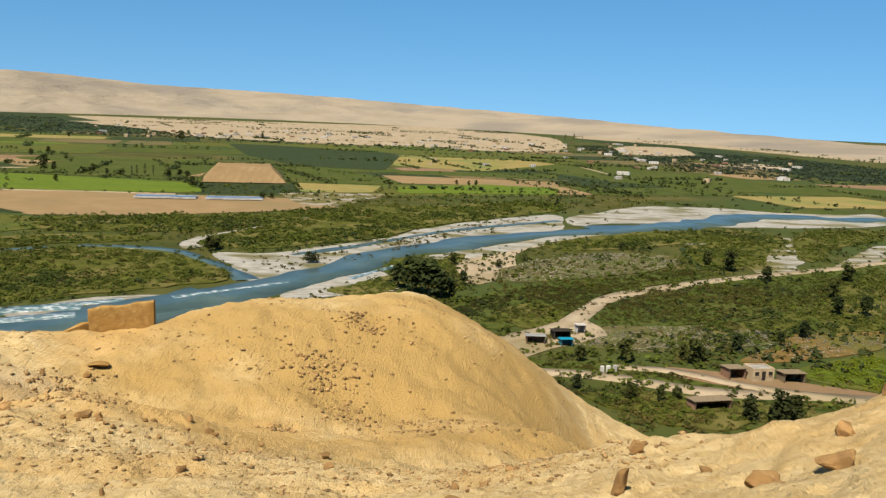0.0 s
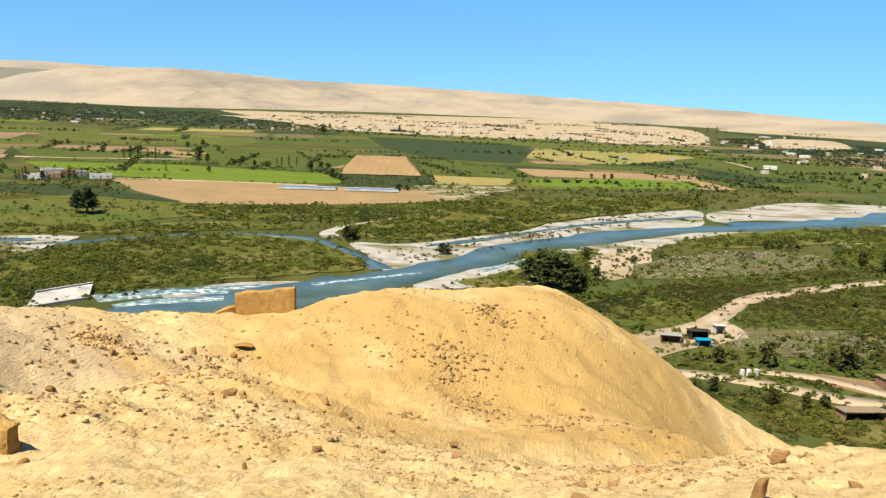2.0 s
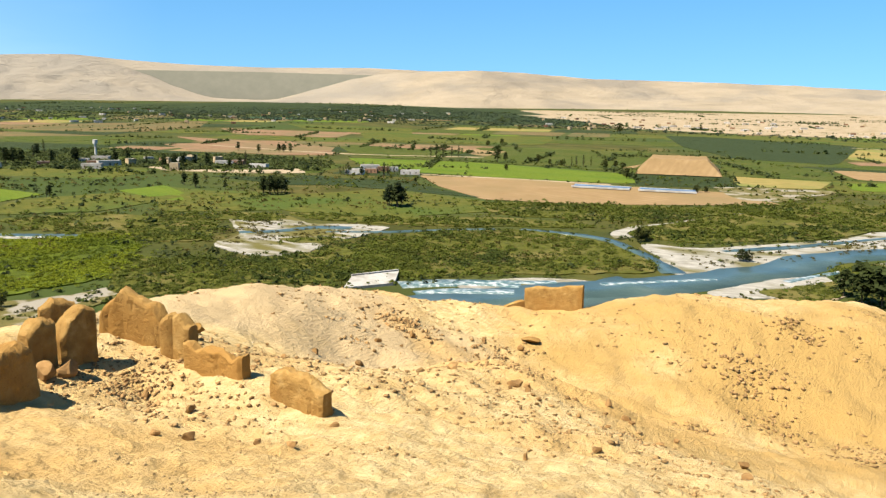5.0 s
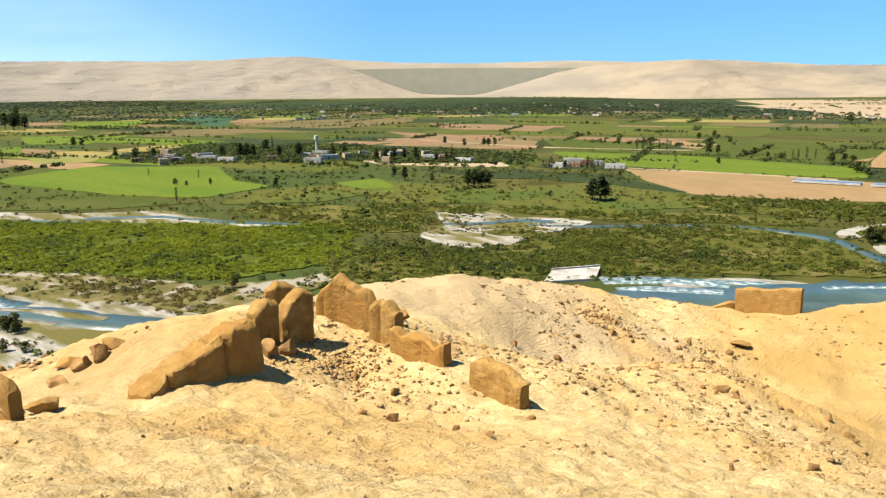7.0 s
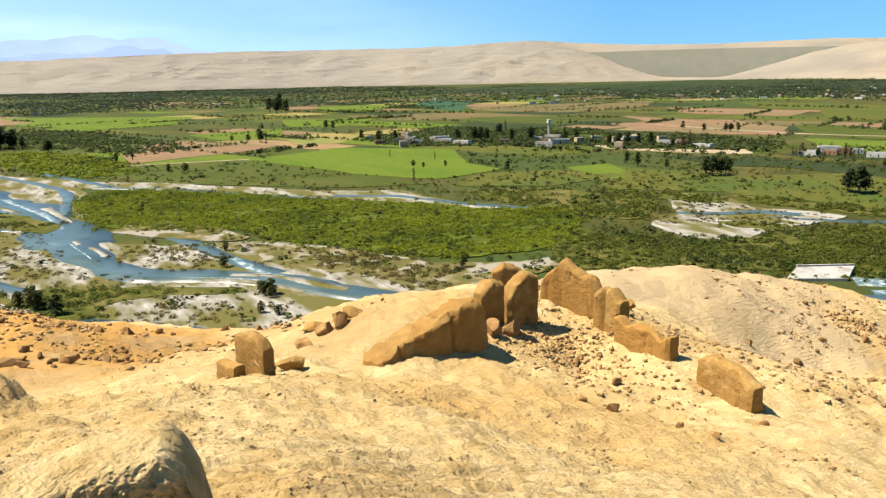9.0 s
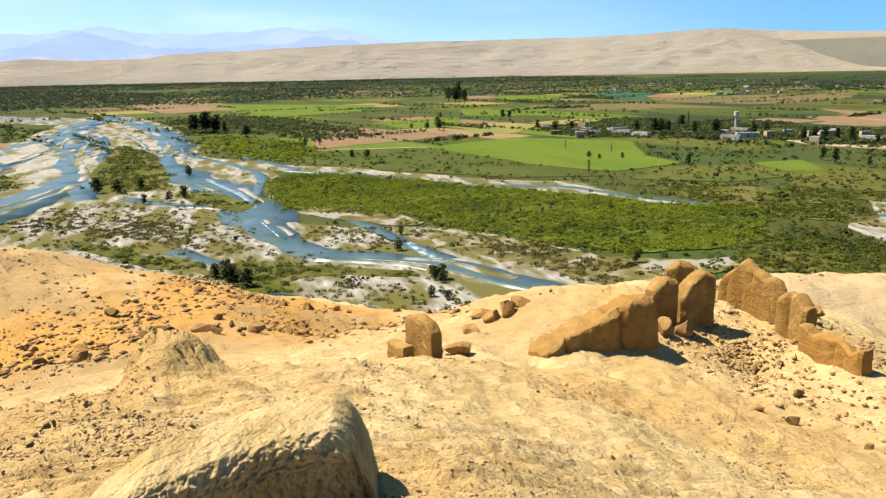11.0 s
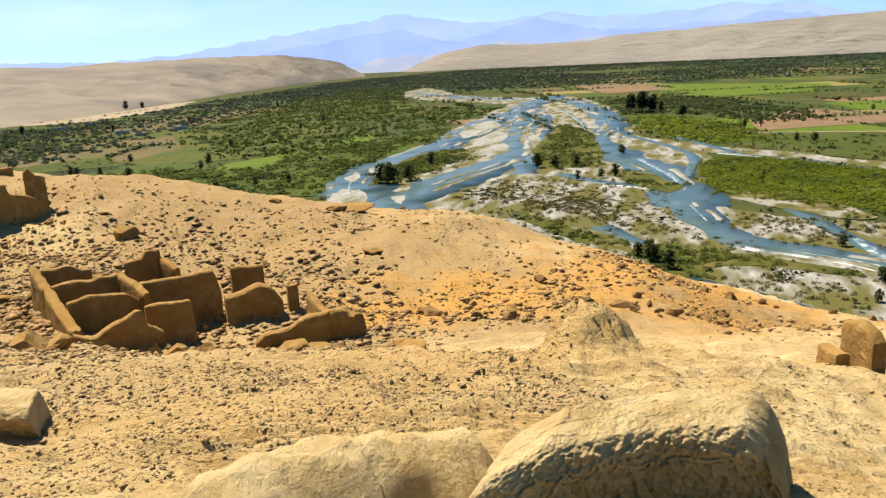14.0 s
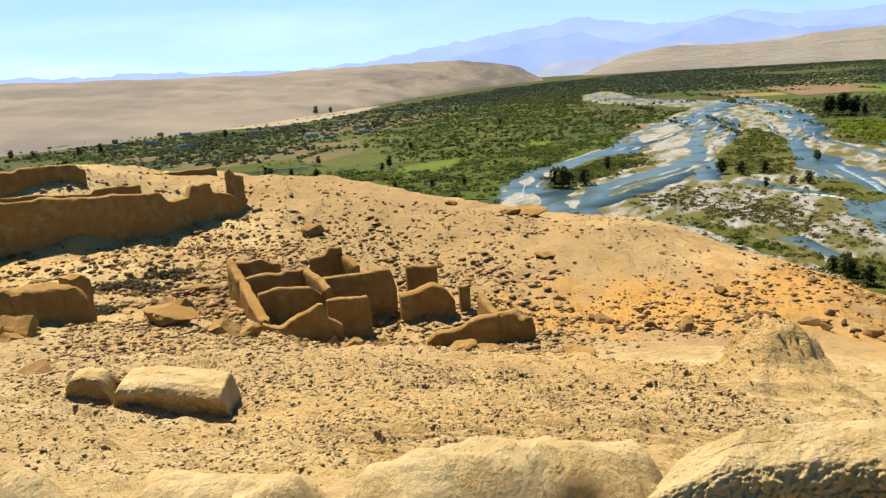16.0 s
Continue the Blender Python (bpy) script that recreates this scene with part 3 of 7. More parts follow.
def sheet(kind, *pts):
    label, mat = SURFACE[kind]
    if kind in ("lime", "tan", "teal", "soil", "straw"):
        CLEAR.append(np.array(pts, float))
    wild = kind in ("gravel", "grey", "bar", "sand")
    if kind in ("gravel", "bar") or kind == "sand" and np.hypot(*np.mean(pts, axis=0)) > 1300:
        BARE.append(np.array(pts, float))
    lay("gravel_bar" if kind in ("gravel", "bar", "grey") else "field", outline(pts, 0.55 if wild else 0.12, LAYER[0], 0.2 if wild else 0.06), mat, label, "gravel" if wild else "field")


def ribbon(width, pts, rough, seed):
    p = np.array(pts, float)
    for _ in range(2):
        q = np.stack([0.75 * p[:-1] + 0.25 * p[1:], 0.25 * p[:-1] + 0.75 * p[1:]], 1).reshape(-1, 2)
        p = np.concatenate([p[:1], q, p[-1:]])
    dense = [p[0]]
    for a, b in zip(p[:-1], p[1:]):
        n = max(1, int(np.hypot(*(b - a)) / 6))
        dense += [a + (b - a) * k / n for k in range(1, n + 1)]
    p = np.array(dense)
    t = np.gradient(p, axis=0)
    t /= np.hypot(t[:, 0], t[:, 1])[:, None] + 1e-9
    nrm = np.stack([-t[:, 1], t[:, 0]], 1)
    w = width / 2 * (1 + rough * fbm(p[:, 0] * 0.05, p[:, 1] * 0.05, 3, seed))
    w2 = width / 2 * (1 + rough * fbm(p[:, 0] * 0.05, p[:, 1] * 0.05, 3, seed + 9))
    return p + nrm * w[:, None], p - nrm * w2[:, None]


def band(name, width, pts, rough, mat, label, category):
    LAYER[0] += 1
    a, b = ribbon(width, pts, rough, LAYER[0])
    p = np.stack([a, a, b, b], 1).reshape(-1, 2)
    z = floor_z(p[:, 0], p[:, 1]) + 0.05 + 0.0006 * LAYER[0] - np.tile([1.5, 0, 0, 1.5], len(a))
    tagged(new(name, mesh_from(name, np.column_stack([p, z]), grid_faces(len(a), 4), mat, smooth=False)), label, category, kind="structure")


RIVER = []


def channel(width, *pts):
    RIVER.append((width, ribbon(0.01, pts, 0, 1)[0]))
    band("water", width, pts, 0.9, M_WATER, "shallow blue green river channel with white riffles", "river")


def rapid(width, *pts):
    band("water", width, pts, 1.2, M_FOAM, "white foaming river rapids", "river")


ROADS = []


def track(width, *pts):
    ROADS.append((width, ribbon(0.01, pts, 0, 1)[0]))
    band("road", width, pts, 0.3, SURFACE["sand"][1], "pale unpaved farm track", "road")


def patchwork(turn, az0, az1, near, reach, kinds, seed):
    """Small fields of the irrigated plain, side by side along its lanes."""
    rng = np.random.default_rng(seed)
    ux, uy = Vector((math.cos(turn), math.sin(turn))), Vector((-math.sin(turn), math.cos(turn)))
    v = -2000.0
    while v < 2500:
        deep = rng.uniform(35, 80) * (1 + abs(v) / 1800)
        u = -2600.0
        while u < 1400:
            wide = rng.uniform(60, 190)
            c = ux * (u + wide / 2) + uy * (v + deep / 2)
            a, r = math.degrees(math.atan2(-c.x, c.y)), c.length
            if az0 < a < az1 and near < r < reach and rng.uniform() < 0.66:
                kind = rng.choice(list(kinds), p=np.array(list(kinds.values())) / sum(kinds.values()))
                e = [ux * (u + i * wide) + uy * (v + j * deep) for i, j in ((0.02, 0.04), (0.98, 0.04), (0.98, 0.96), (0.02, 0.96))]
                sheet(str(kind), *[(p.x + rng.uniform(-5, 5), p.y + rng.uniform(-4, 4)) for p in e])
            u += wide
        v += deep


MIXED = {"green": 0.27, "dark": 0.2, "olive": 0.14, "brown": 0.12, "lime": 0.08, "tan": 0.07, "straw": 0.05, "soil": 0.05, "teal": 0.02}
patchwork(0.33, -4, 97, 540, 2300, MIXED, 77)
patchwork(0.33, -30, -4, 540, 1500, MIXED, 78)
patchwork(0.72, 111, 143, 400, 1250, {"green": 0.4, "dark": 0.3, "olive": 0.12, "brown": 0.14, "soil": 0.04}, 79)
sheet("dark", (-2992, 3226), (-1639, 3355), (-918, 2267), (-547, 1854), (-603, 1491), (-1286, 1766), (-1805, 1992))
sheet("dark", (-2831, 2187), (-3011, 3208), (-2309, 3123), (-1397, 1917), (-1635, 1792), (-2081, 1725))
sheet("sand", (-1530, 3110), (-1039, 3300), (-580, 3600), (-71, 3900), (226, 3300), (374, 2703), (224, 1530), (104, 1368), (-11, 1445), (-172, 1429), (-313, 1435), (-490, 1512), (-746, 1929), (-1036, 2199))
sheet("sand", (411, 2829), (667, 2400), (800, 2000), (822, 1700), (858, 1573), (1100, 1828), (1200, 2937), (719, 3600))
sheet("dark", (423, 2779), (694, 2212), (717, 1313), (480, 875), (440, 1024), (450, 1570))
sheet("olive", (-166, 1400), (200, 1330), (184, 972), (-6, 889), (-93, 950), (-308, 1122), (-346, 1327))
sheet("sand", (416, 2060), (604, 2112), (495, 1539), (314, 1450))
sheet("sand", (390, 1209), (524, 1334), (490, 1107), (397, 1108))
sheet("dark", (-341, 1253), (-280, 1267), (-67, 1165), (-60, 792), (-149, 811), (-242, 972))
sheet("dark", (6, 840), (140, 944), (261, 802), (213, 734), (113, 761), (17, 765))
sheet("green", (62, 980), (193, 1098), (318, 884), (441, 803), (387, 702), (256, 708), (158, 770))
sheet("straw", (-63, 1088), (98, 1114), (144, 1044), (36, 839), (-61, 881))
sheet("green", (-164, 772), (-70, 738), (-45, 634), (-117, 617))
sheet("green", (-40, 807), (118, 846), (108, 772), (-47, 755))
sheet("tan", (-60, 732), (103, 734), (96, 678), (-36, 651))
sheet("lime", (-41, 616), (30, 674), (94, 667), (86, 608), (-31, 569))
sheet("olive", (-712, 963), (-442, 1071), (-382, 874), (-573, 785))
sheet("green", (-548, 721), (-384, 710), (-385, 591), (-454, 604))
sheet("green", (-423, 782), (-246, 837), (-204, 661), (-342, 676))
sheet("tan", (-432, 749), (-213, 725), (-195, 633), (-365, 676))
sheet("soil", (-695, 586), (-647, 729), (-461, 598), (-497, 552), (-599, 539))
sheet("lime", (-433, 569), (-324, 600), (-180, 584), (-160, 519), (-226, 497), (-312, 492), (-370, 506))
sheet("tan", (-301, 475), (-224, 494), (-95, 504), (-58, 462), (-148, 399), (-201, 384), (-252, 423))
sheet("straw", (-117, 617), (-50, 620), (-52, 563), (-100, 549))
sheet("grey", (-117, 538), (-30, 565), (-63, 474), (-89, 474))
sheet("olive", (-296, 332), (-269, 394), (-197, 378), (-164, 362), (-205, 300), (-258, 289))
sheet("dark", (-354, 383), (-362, 428), (-268, 424), (-203, 388), (-266, 390))
sheet("olive", (-384, 321), (-308, 324), (-258, 289), (-300, 250))
sheet("lime", (-368, 307), (-351, 306), (-324, 286), (-332, 277))
sheet("sand", (-506, 394), (-409, 462), (-366, 441), (-422, 393))
sheet("soil", (-809, 703), (-531, 677), (-472, 587), (-594, 590))
sheet("teal", (-1328, 648), (-1688, 883), (-1523, 894), (-1099, 634))
sheet("brown", (-1227, 720), (-1191, 1120), (-978, 896), (-928, 703), (-1101, 656))
sheet("brown", (-1100, 436), (-1065, 615), (-854, 647), (-932, 438))
sheet("lime", (-1490, 534), (-1485, 700), (-1205, 527), (-1219, 445))
sheet("soil", (-949, 916), (-714, 953), (-647, 823), (-807, 800))
sheet("olive", (-1024, 1150), (-745, 1156), (-614, 955), (-809, 968))
sheet("green", (-542, 690), (-454, 708), (-398, 621), (-464, 614))
sheet("lime", (-427, 572), (-370, 579), (-325, 509), (-364, 514))
sheet("green", (-935, 540), (-865, 655), (-783, 672), (-803, 525))
sheet("lime", (-1066, 333), (-1023, 464), (-864, 335), (-910, 290))
sheet("lime", (-850, 163), (-884, 275), (-740, 230), (-743, 177))
sheet("straw", (-754, 234), (-720, 302), (-641, 248), (-662, 215))
sheet("lime", (-1294, -4), (-1295, 144), (-1067, 213), (-1033, 83))
sheet("soil", (-1590, -143), (-1642, -12), (-1319, 82), (-1188, -59))
sheet("lime", (-1518, -11), (-1275, 258), (-1081, 189), (-1208, 58))
sheet("green", (-809, -5), (-778, 66), (-636, 38), (-646, -5))
sheet("soil", (-674, 77), (-782, 134), (-658, 204), (-622, 161), (-580, 72))
sheet("green", (-528, 33), (-573, 75), (-553, 147), (-425, 177), (-365, 193), (-381, 146), (-452, 76))
sheet("lime", (-557, 148), (-604, 234), (-532, 297), (-438, 257), (-399, 257), (-380, 204), (-425, 177))
sheet("olive", (-388, 235), (-375, 288), (-335, 296), (-322, 237), (-352, 196))
sheet("lime", (-383, 291), (-384, 325), (-344, 305), (-346, 282))
sheet("olive", (-347, 324), (-271, 349), (-214, 338), (-191, 304), (-251, 286))
sheet("green", (-338, 606), (-209, 603), (-200, 727), (-242, 838), (-366, 774))
sheet("dark", (-407, 380), (-365, 402), (-282, 443), (-269, 424), (-328, 371))
sheet("dark", (-3408, 0), (-3631, 642), (-4130, 1485), (-2905, 999), (-2642, 300))
sheet("dark", (-2491, 1175), (-3406, 2228), (-2261, 2236), (-2036, 3144), (-1224, 1893), (-1694, 1470))
sheet("soil", (-749, -195), (-770, -133), (-701, -73), (-668, -135))
sheet("green", (-681, -401), (-817, -422), (-709, -307), (-534, -259), (-505, -290))
sheet("olive", (-582, -503), (-772, -496), (-672, -372), (-514, -342), (-454, -371))
sheet("green", (-394, -271), (-441, -262), (-410, -200), (-332, -175), (-342, -230))
sheet("brown", (-705, -592), (-921, -625), (-845, -496), (-686, -481))
sheet("green", (-377, -332), (-430, -311), (-379, -266), (-356, -297))
sheet("lime", (-403, -239), (-443, -250), (-504, -226), (-428, -192), (-380, -215))
sheet("brown", (-433, -443), (-621, -472), (-636, -405), (-517, -372), (-432, -399))
sheet("sand", (-587, -837), (-816, -935), (-962, -937), (-1279, -1076), (-1405, -1088), (-1170, -933), (-828, -808), (-625, -764))
sheet("sand", (-834, -805), (-1046, -831), (-1333, -876), (-1531, -907), (-1244, -772), (-895, -694))
sheet("brown", (-865, -547), (-1070, -570), (-1187, -550), (-922, -475), (-760, -460))
sheet("olive", (-635, -329), (-791, -355), (-857, -328), (-619, -268), (-543, -268))
sheet("green", (-1170, -523), (-1547, -565), (-1465, -467), (-1035, -395))
sheet("olive", (-1035, -395), (-1230, -393), (-1031, -290), (-836, -281))
sheet("brown", (-545, -415), (-660, -425), (-542, -341), (-449, -331))
sheet("olive", (-461, -333), (-534, -341), (-492, -286), (-403, -267))
sheet("lime", (-567, -232), (-630, -222), (-536, -181), (-473, -187))
sheet("green", (0, 228), (22, 261), (66, 287), (100, 312), (101, 295), (56, 259), (42, 230), (15, 205), (3, 212))
sheet("green", (45, 228), (93, 281), (130, 292), (159, 309), (128, 254), (85, 224), (58, 215), (42, 211))
sheet("pale", (40, 212), (66, 217), (91, 215), (87, 202), (59, 189), (45, 190), (31, 193))
sheet("rust", (71, 184), (96, 212), (126, 220), (115, 200), (85, 186))
sheet("olive", (79, 178), (115, 200), (96, 165), (85, 171))
sheet("green", (90, 277), (203, 362), (137, 240), (97, 215), (98, 234), (128, 254))
sheet("green", (20, 178), (35, 180), (52, 175), (64, 164), (91, 155), (89, 151), (61, 156), (47, 166), (28, 170))
sheet("soil", (52, 178), (68, 175), (96, 164), (94, 160), (64, 164), (52, 171))
sheet("sand", (15, 197), (28, 209), (42, 225), (42, 206), (31, 190), (20, 180), (14, 177))
sheet("sand", (-33, 240), (-16, 278), (-1, 313), (21, 344), (43, 366), (84, 400), (88, 389), (56, 361), (27, 327), (21, 266), (9, 260), (0, 284), (-15, 250), (-23, 231))
sheet("pale", (21, 291), (46, 323), (87, 342), (99, 322), (78, 297), (43, 275), (19, 266))
sheet("gravel", (100, 395), (140, 396), (141, 384), (106, 375))
sheet("gravel", (149, 389), (190, 420), (174, 370), (145, 328), (143, 304), (123, 297), (119, 322))
sheet("gravel", (163, 332), (229, 411), (194, 346), (164, 320))
sheet("dark", (108, 362), (163, 412), (135, 332), (101, 308))
sheet("bar", (-87, 301), (-65, 306), (-26, 351), (-5, 401), (35, 449), (70, 481), (59, 400), (18, 358), (-7, 323), (-22, 300), (-37, 267), (-53, 250), (-64, 253), (-77, 280))
sheet("bar", (85, 469), (153, 548), (198, 554), (238, 529), (310, 560), (268, 483), (174, 450), (125, 444))
sheet("bar", (-110, 319), (-102, 350), (-83, 384), (-65, 425), (-61, 386), (-75, 349), (-94, 326), (-100, 303))
sheet("bar", (-278, 266), (-236, 260), (-189, 280), (-183, 256), (-194, 231), (-178, 214), (-188, 196), (-202, 197), (-222, 204), (-220, 225), (-249, 240))
sheet("gravel", (-374, 132), (-360, 168), (-317, 174), (-307, 160), (-332, 138))
sheet("gravel", (-284, 241), (-276, 248), (-262, 239), (-266, 229))
sheet("gravel", (-263, 256), (-257, 278), (-191, 256), (-187, 242), (-178, 209), (-185, 201), (-225, 206), (-219, 228))
sheet("gravel", (-299, -131), (-373, -147), (-468, -154), (-542, -144), (-624, -153), (-768, -166), (-991, -165), (-1111, -177), (-1217, -127), (-949, -47), (-663, -10), (-559, -7), (-503, 31), (-431, 35), (-353, 21), (-291, 24), (-282, 48), (-270, 75), (-229, 99), (-196, 100), (-178, 114), (-159, 94), (-139, 51), (-149, 20), (-202, -3), (-257, -51), (-262, -87))
sheet("gravel", (-1542, -469), (-1783, -485), (-1553, -390), (-1237, -267), (-1187, -190), (-1076, -138), (-997, -167), (-1089, -243), (-1177, -321), (-1310, -395))
sheet("gravel", (-560, -9), (-500, 31), (-455, 73), (-378, 132), (-329, 165), (-283, 178), (-275, 173), (-319, 150), (-357, 120), (-435, 70), (-459, 28))
sheet("gravel", (-116, 200), (-106, 217), (-80, 232), (-63, 246), (-60, 235), (-80, 218), (-98, 187))
sheet("grey", (-263, 75), (-241, 95), (-189, 116), (-162, 106), (-170, 79), (-217, 75))
sheet("bar", (-50, 236), (-36, 260), (-22, 281), (-17, 270), (-21, 246), (-32, 233), (-45, 229))
sheet("bar", (-19, 291), (-1, 323), (24, 347), (47, 373), (78, 400), (57, 368), (23, 329), (-5, 294), (-15, 261))
sheet("bar", (190, 535), (299, 540), (263, 474), (176, 448), (128, 457), (64, 421), (70, 464), (141, 551))
sheet("grey", (-271, 74), (-242, 92), (-208, 107), (-192, 125), (-195, 148), (-179, 132), (-177, 112), (-177, 91), (-190, 81), (-210, 72), (-236, 65))
sheet("gravel", (-232, 66), (-216, 78), (-195, 88), (-178, 95), (-180, 84), (-204, 70), (-220, 62))
channel(24, (346, 535), (288, 519), (249, 507), (222, 518), (187, 503), (162, 470), (123, 437), (80, 411))
channel(19, (123, 437), (80, 411), (45, 385), (22, 364), (1, 341), (-19, 313), (-33, 279), (-48, 254), (-64, 233), (-77, 208), (-88, 191))
channel(20, (-67, 232), (-84, 210), (-101, 186), (-115, 176), (-115, 160))
channel(5, (-58, 303), (-36, 329), (-4, 379), (25, 410), (65, 444))
channel(6, (-141, 305), (-109, 308), (-85, 286), (-70, 266), (-63, 254))
channel(4, (-203, 251), (-187, 262), (-175, 276), (-150, 298))
channel(34, (-1181, -123), (-981, -137), (-795, -133), (-619, -135), (-522, -132), (-466, -141), (-415, -145), (-369, -142), (-321, -123), (-282, -99))
channel(30, (-878, -135), (-632, -92), (-494, -74), (-433, -71), (-398, -80), (-356, -92), (-323, -97), (-292, -98))
channel(25, (-1107, -131), (-1022, -86), (-789, -40), (-615, -23), (-516, -27), (-440, -11), (-388, 7), (-339, 13), (-296, 16))
channel(14, (-310, 15), (-296, 16), (-256, 21), (-238, 31), (-228, 47), (-218, 60), (-196, 70), (-182, 78), (-170, 87), (-156, 101))
channel(7, (-299, 50), (-261, 55), (-234, 59), (-219, 63))
channel(8, (-382, -42), (-351, -14), (-336, 11))
channel(6, (-592, -22), (-508, 9), (-446, 27), (-371, 17))
channel(10, (-201, 6), (-187, 18), (-174, 30), (-164, 40), (-152, 49))
channel(14, (-872, -116), (-682, -82), (-543, -70), (-451, -63), (-385, -58))
channel(22, (-1390, -391), (-1293, -303), (-1139, -213), (-1110, -139))
channel(16, (-1529, -443), (-1348, -348), (-1165, -252), (-1090, -174))
channel(6, (-355, 133), (-339, 158), (-310, 167), (-280, 183), (-262, 199))
channel(4, (-457, 38), (-429, 72), (-357, 120), (-313, 152), (-277, 174))
channel(6, (-230, 230), (-219, 241), (-214, 257), (-200, 264))
channel(6, (-261, -15), (-242, -3), (-219, 11))
channel(5, (-663, -10), (-553, 18), (-455, 47))
rapid(7, (-127, 191), (-119, 199), (-108, 207), (-97, 210))
rapid(5, (-118, 185), (-109, 195), (-95, 202))
rapid(3, (-78, 226), (-63, 240), (-50, 253))
rapid(4, (-112, 206), (-102, 213), (-90, 221))
rapid(3, (-247, 58), (-223, 61), (-214, 65))
rapid(3, (-864, -91), (-705, -55), (-597, -43))
rapid(3, (-439, -4), (-372, 12), (-335, 15))
rapid(3, (-31, 262), (-21, 282), (-13, 298))
sheet("bar", (-500, -103), (-568, -96), (-513, -87), (-469, -90))
sheet("bar", (-701, -152), (-746, -136), (-664, -117), (-587, -128), (-565, -135))
sheet("bar", (-301, -122), (-344, -130), (-324, -118), (-292, -108), (-284, -114))
sheet("bar", (-400, -145), (-431, -145), (-398, -136), (-380, -135))
sheet("bar", (-322, -105), (-325, -98), (-300, -94))
sheet("bar", (-577, -86), (-631, -85), (-477, -63), (-451, -64))
sheet("bar", (-585, -119), (-638, -114), (-580, -96), (-522, -100), (-511, -110))
sheet("bar", (-490, -99), (-494, -86), (-467, -80), (-461, -92))
sheet("bar", (-469, -158), (-512, -161), (-555, -155), (-509, -146), (-462, -149))
sheet("bar", (-301, -131), (-345, -139), (-344, -131), (-313, -122), (-294, -123))
sheet("bar", (-373, -145), (-400, -148), (-371, -136), (-360, -137))
sheet("bar", (-313, -101), (-325, -99), (-302, -93))
sheet("gravel", (-739, -109), (-631, -87), (-493, -67), (-461, -66), (-546, -81))
sheet("bar", (-774, -63), (-701, -43), (-618, -34), (-630, -45))
sheet("gravel", (-572, -29), (-537, -9), (-484, 16), (-463, 8), (-481, -11))
track(6, (15, 193), (34, 212), (43, 230), (55, 253), (83, 274), (117, 297), (149, 315), (193, 344))
track(5, (19, 171), (38, 170), (51, 163), (62, 160), (80, 161), (94, 160))
track(4, (41, 176), (55, 175), (67, 165), (93, 159))
track(5, (-305, 482), (-226, 497), (-170, 503))
track(4, (-568, 71), (-557, 148))
track(6, (-644, 607), (-465, 595), (-344, 657))
track(5, (-71, 1113), (-8, 1087), (-20, 923))
track(5, (168, 995), (179, 874))


def streaks():
    """Thin gravel spits and riffles drawn out along the braided channels."""
    rng = np.random.default_rng(12)
    for width, line in RIVER:
        if width < 14:
            continue
        for k in range(int(len(line) / 5)):
            i = int(rng.integers(2, max(3, len(line) - 12)))
            q = line[i: i + int(rng.integers(3, 10))]
            if len(q) < 3 or math.degrees(math.atan2(-q[0][0], q[0][1])) < 66:
                continue
            t = q[-1] - q[0]
            n = np.array([-t[1], t[0]]) / (np.hypot(*t) + 1e-6)
            pts = q + n * rng.uniform(-0.48, 0.48) * width
            far = np.hypot(*q[0])
            if rng.uniform() < 0.8:
                band("gravel_bar", rng.uniform(1.5, 4.5) * (0.6 + far / 700), pts, 1.6, SURFACE["gravel" if rng.uniform() < 0.5 else "bar"][1], "thin gravel spit in the river", "gravel")
            else:
                band("water", rng.uniform(0.3, 0.8) * (0.6 + far / 700), pts, 1.9, M_FOAM, "white riffle in the river", "river")


streaks()

# ---- plants ----
def foliage(name, c, spread=0.25):
    return material(name, [(0.3, tuple(v * 0.6 for v in c)), (0.55, c), (0.8, tuple(min(1, v * 1.45) for v in c))], scale=0.07, rough=0.75, bump=0, spread=spread, spec=0.1, glow=0.38, second=tuple(v * k for v, k in zip(c, (0.55, 0.62, 0.8))), second_scale=0.035, second_range=(0.5, 0.62))


# far: the blue of distance haze is put into the leaf green
LEAF = {"thicket": foliage("thicket_leaves", (0.225, 0.265, 0.015)), "scrub": foliage("scrub_leaves", (0.12, 0.145, 0.02)), "wood": foliage("wood_leaves", (0.10, 0.127, 0.036)),
        "far": foliage("hazed_far_leaves", (0.065, 0.092, 0.052)), "grove": foliage("grove_leaves", (0.12, 0.155, 0.02)), "dry": foliage("dry_grass", (0.16, 0.135, 0.035)), "crop": foliage("crop_leaves", (0.10, 0.093, 0.018)), "pale": foliage("vine_leaves", (0.52, 0.46, 0.33)),
        "tree": foliage("tree_leaves", (0.06, 0.08, 0.022)), "bush": foliage("bush_leaves", (0.085, 0.095, 0.022)), "twig": foliage("dry_twigs", (0.125, 0.095, 0.04))}
SCRUB_LABEL = {"thicket": "dense yellow-green riverside reeds and shrubs", "scrub": "dense green riverside scrub", "wood": "dark green trees and hedges of the valley", "far": "distant orchards and trees, tinted bluish by haze", "grove": "bright green leafy grove along the river",
               "dry": "dry brownish riverside grass", "crop": "rows of tall green crop", "pale": "low pale shrubs in a sandy plot"}
M_BARK = material("bark", [(0.3, (0.10, 0.07, 0.045)), (0.7, (0.2, 0.15, 0.1))], scale=4, bump=0.5, bump_dist=0.03)


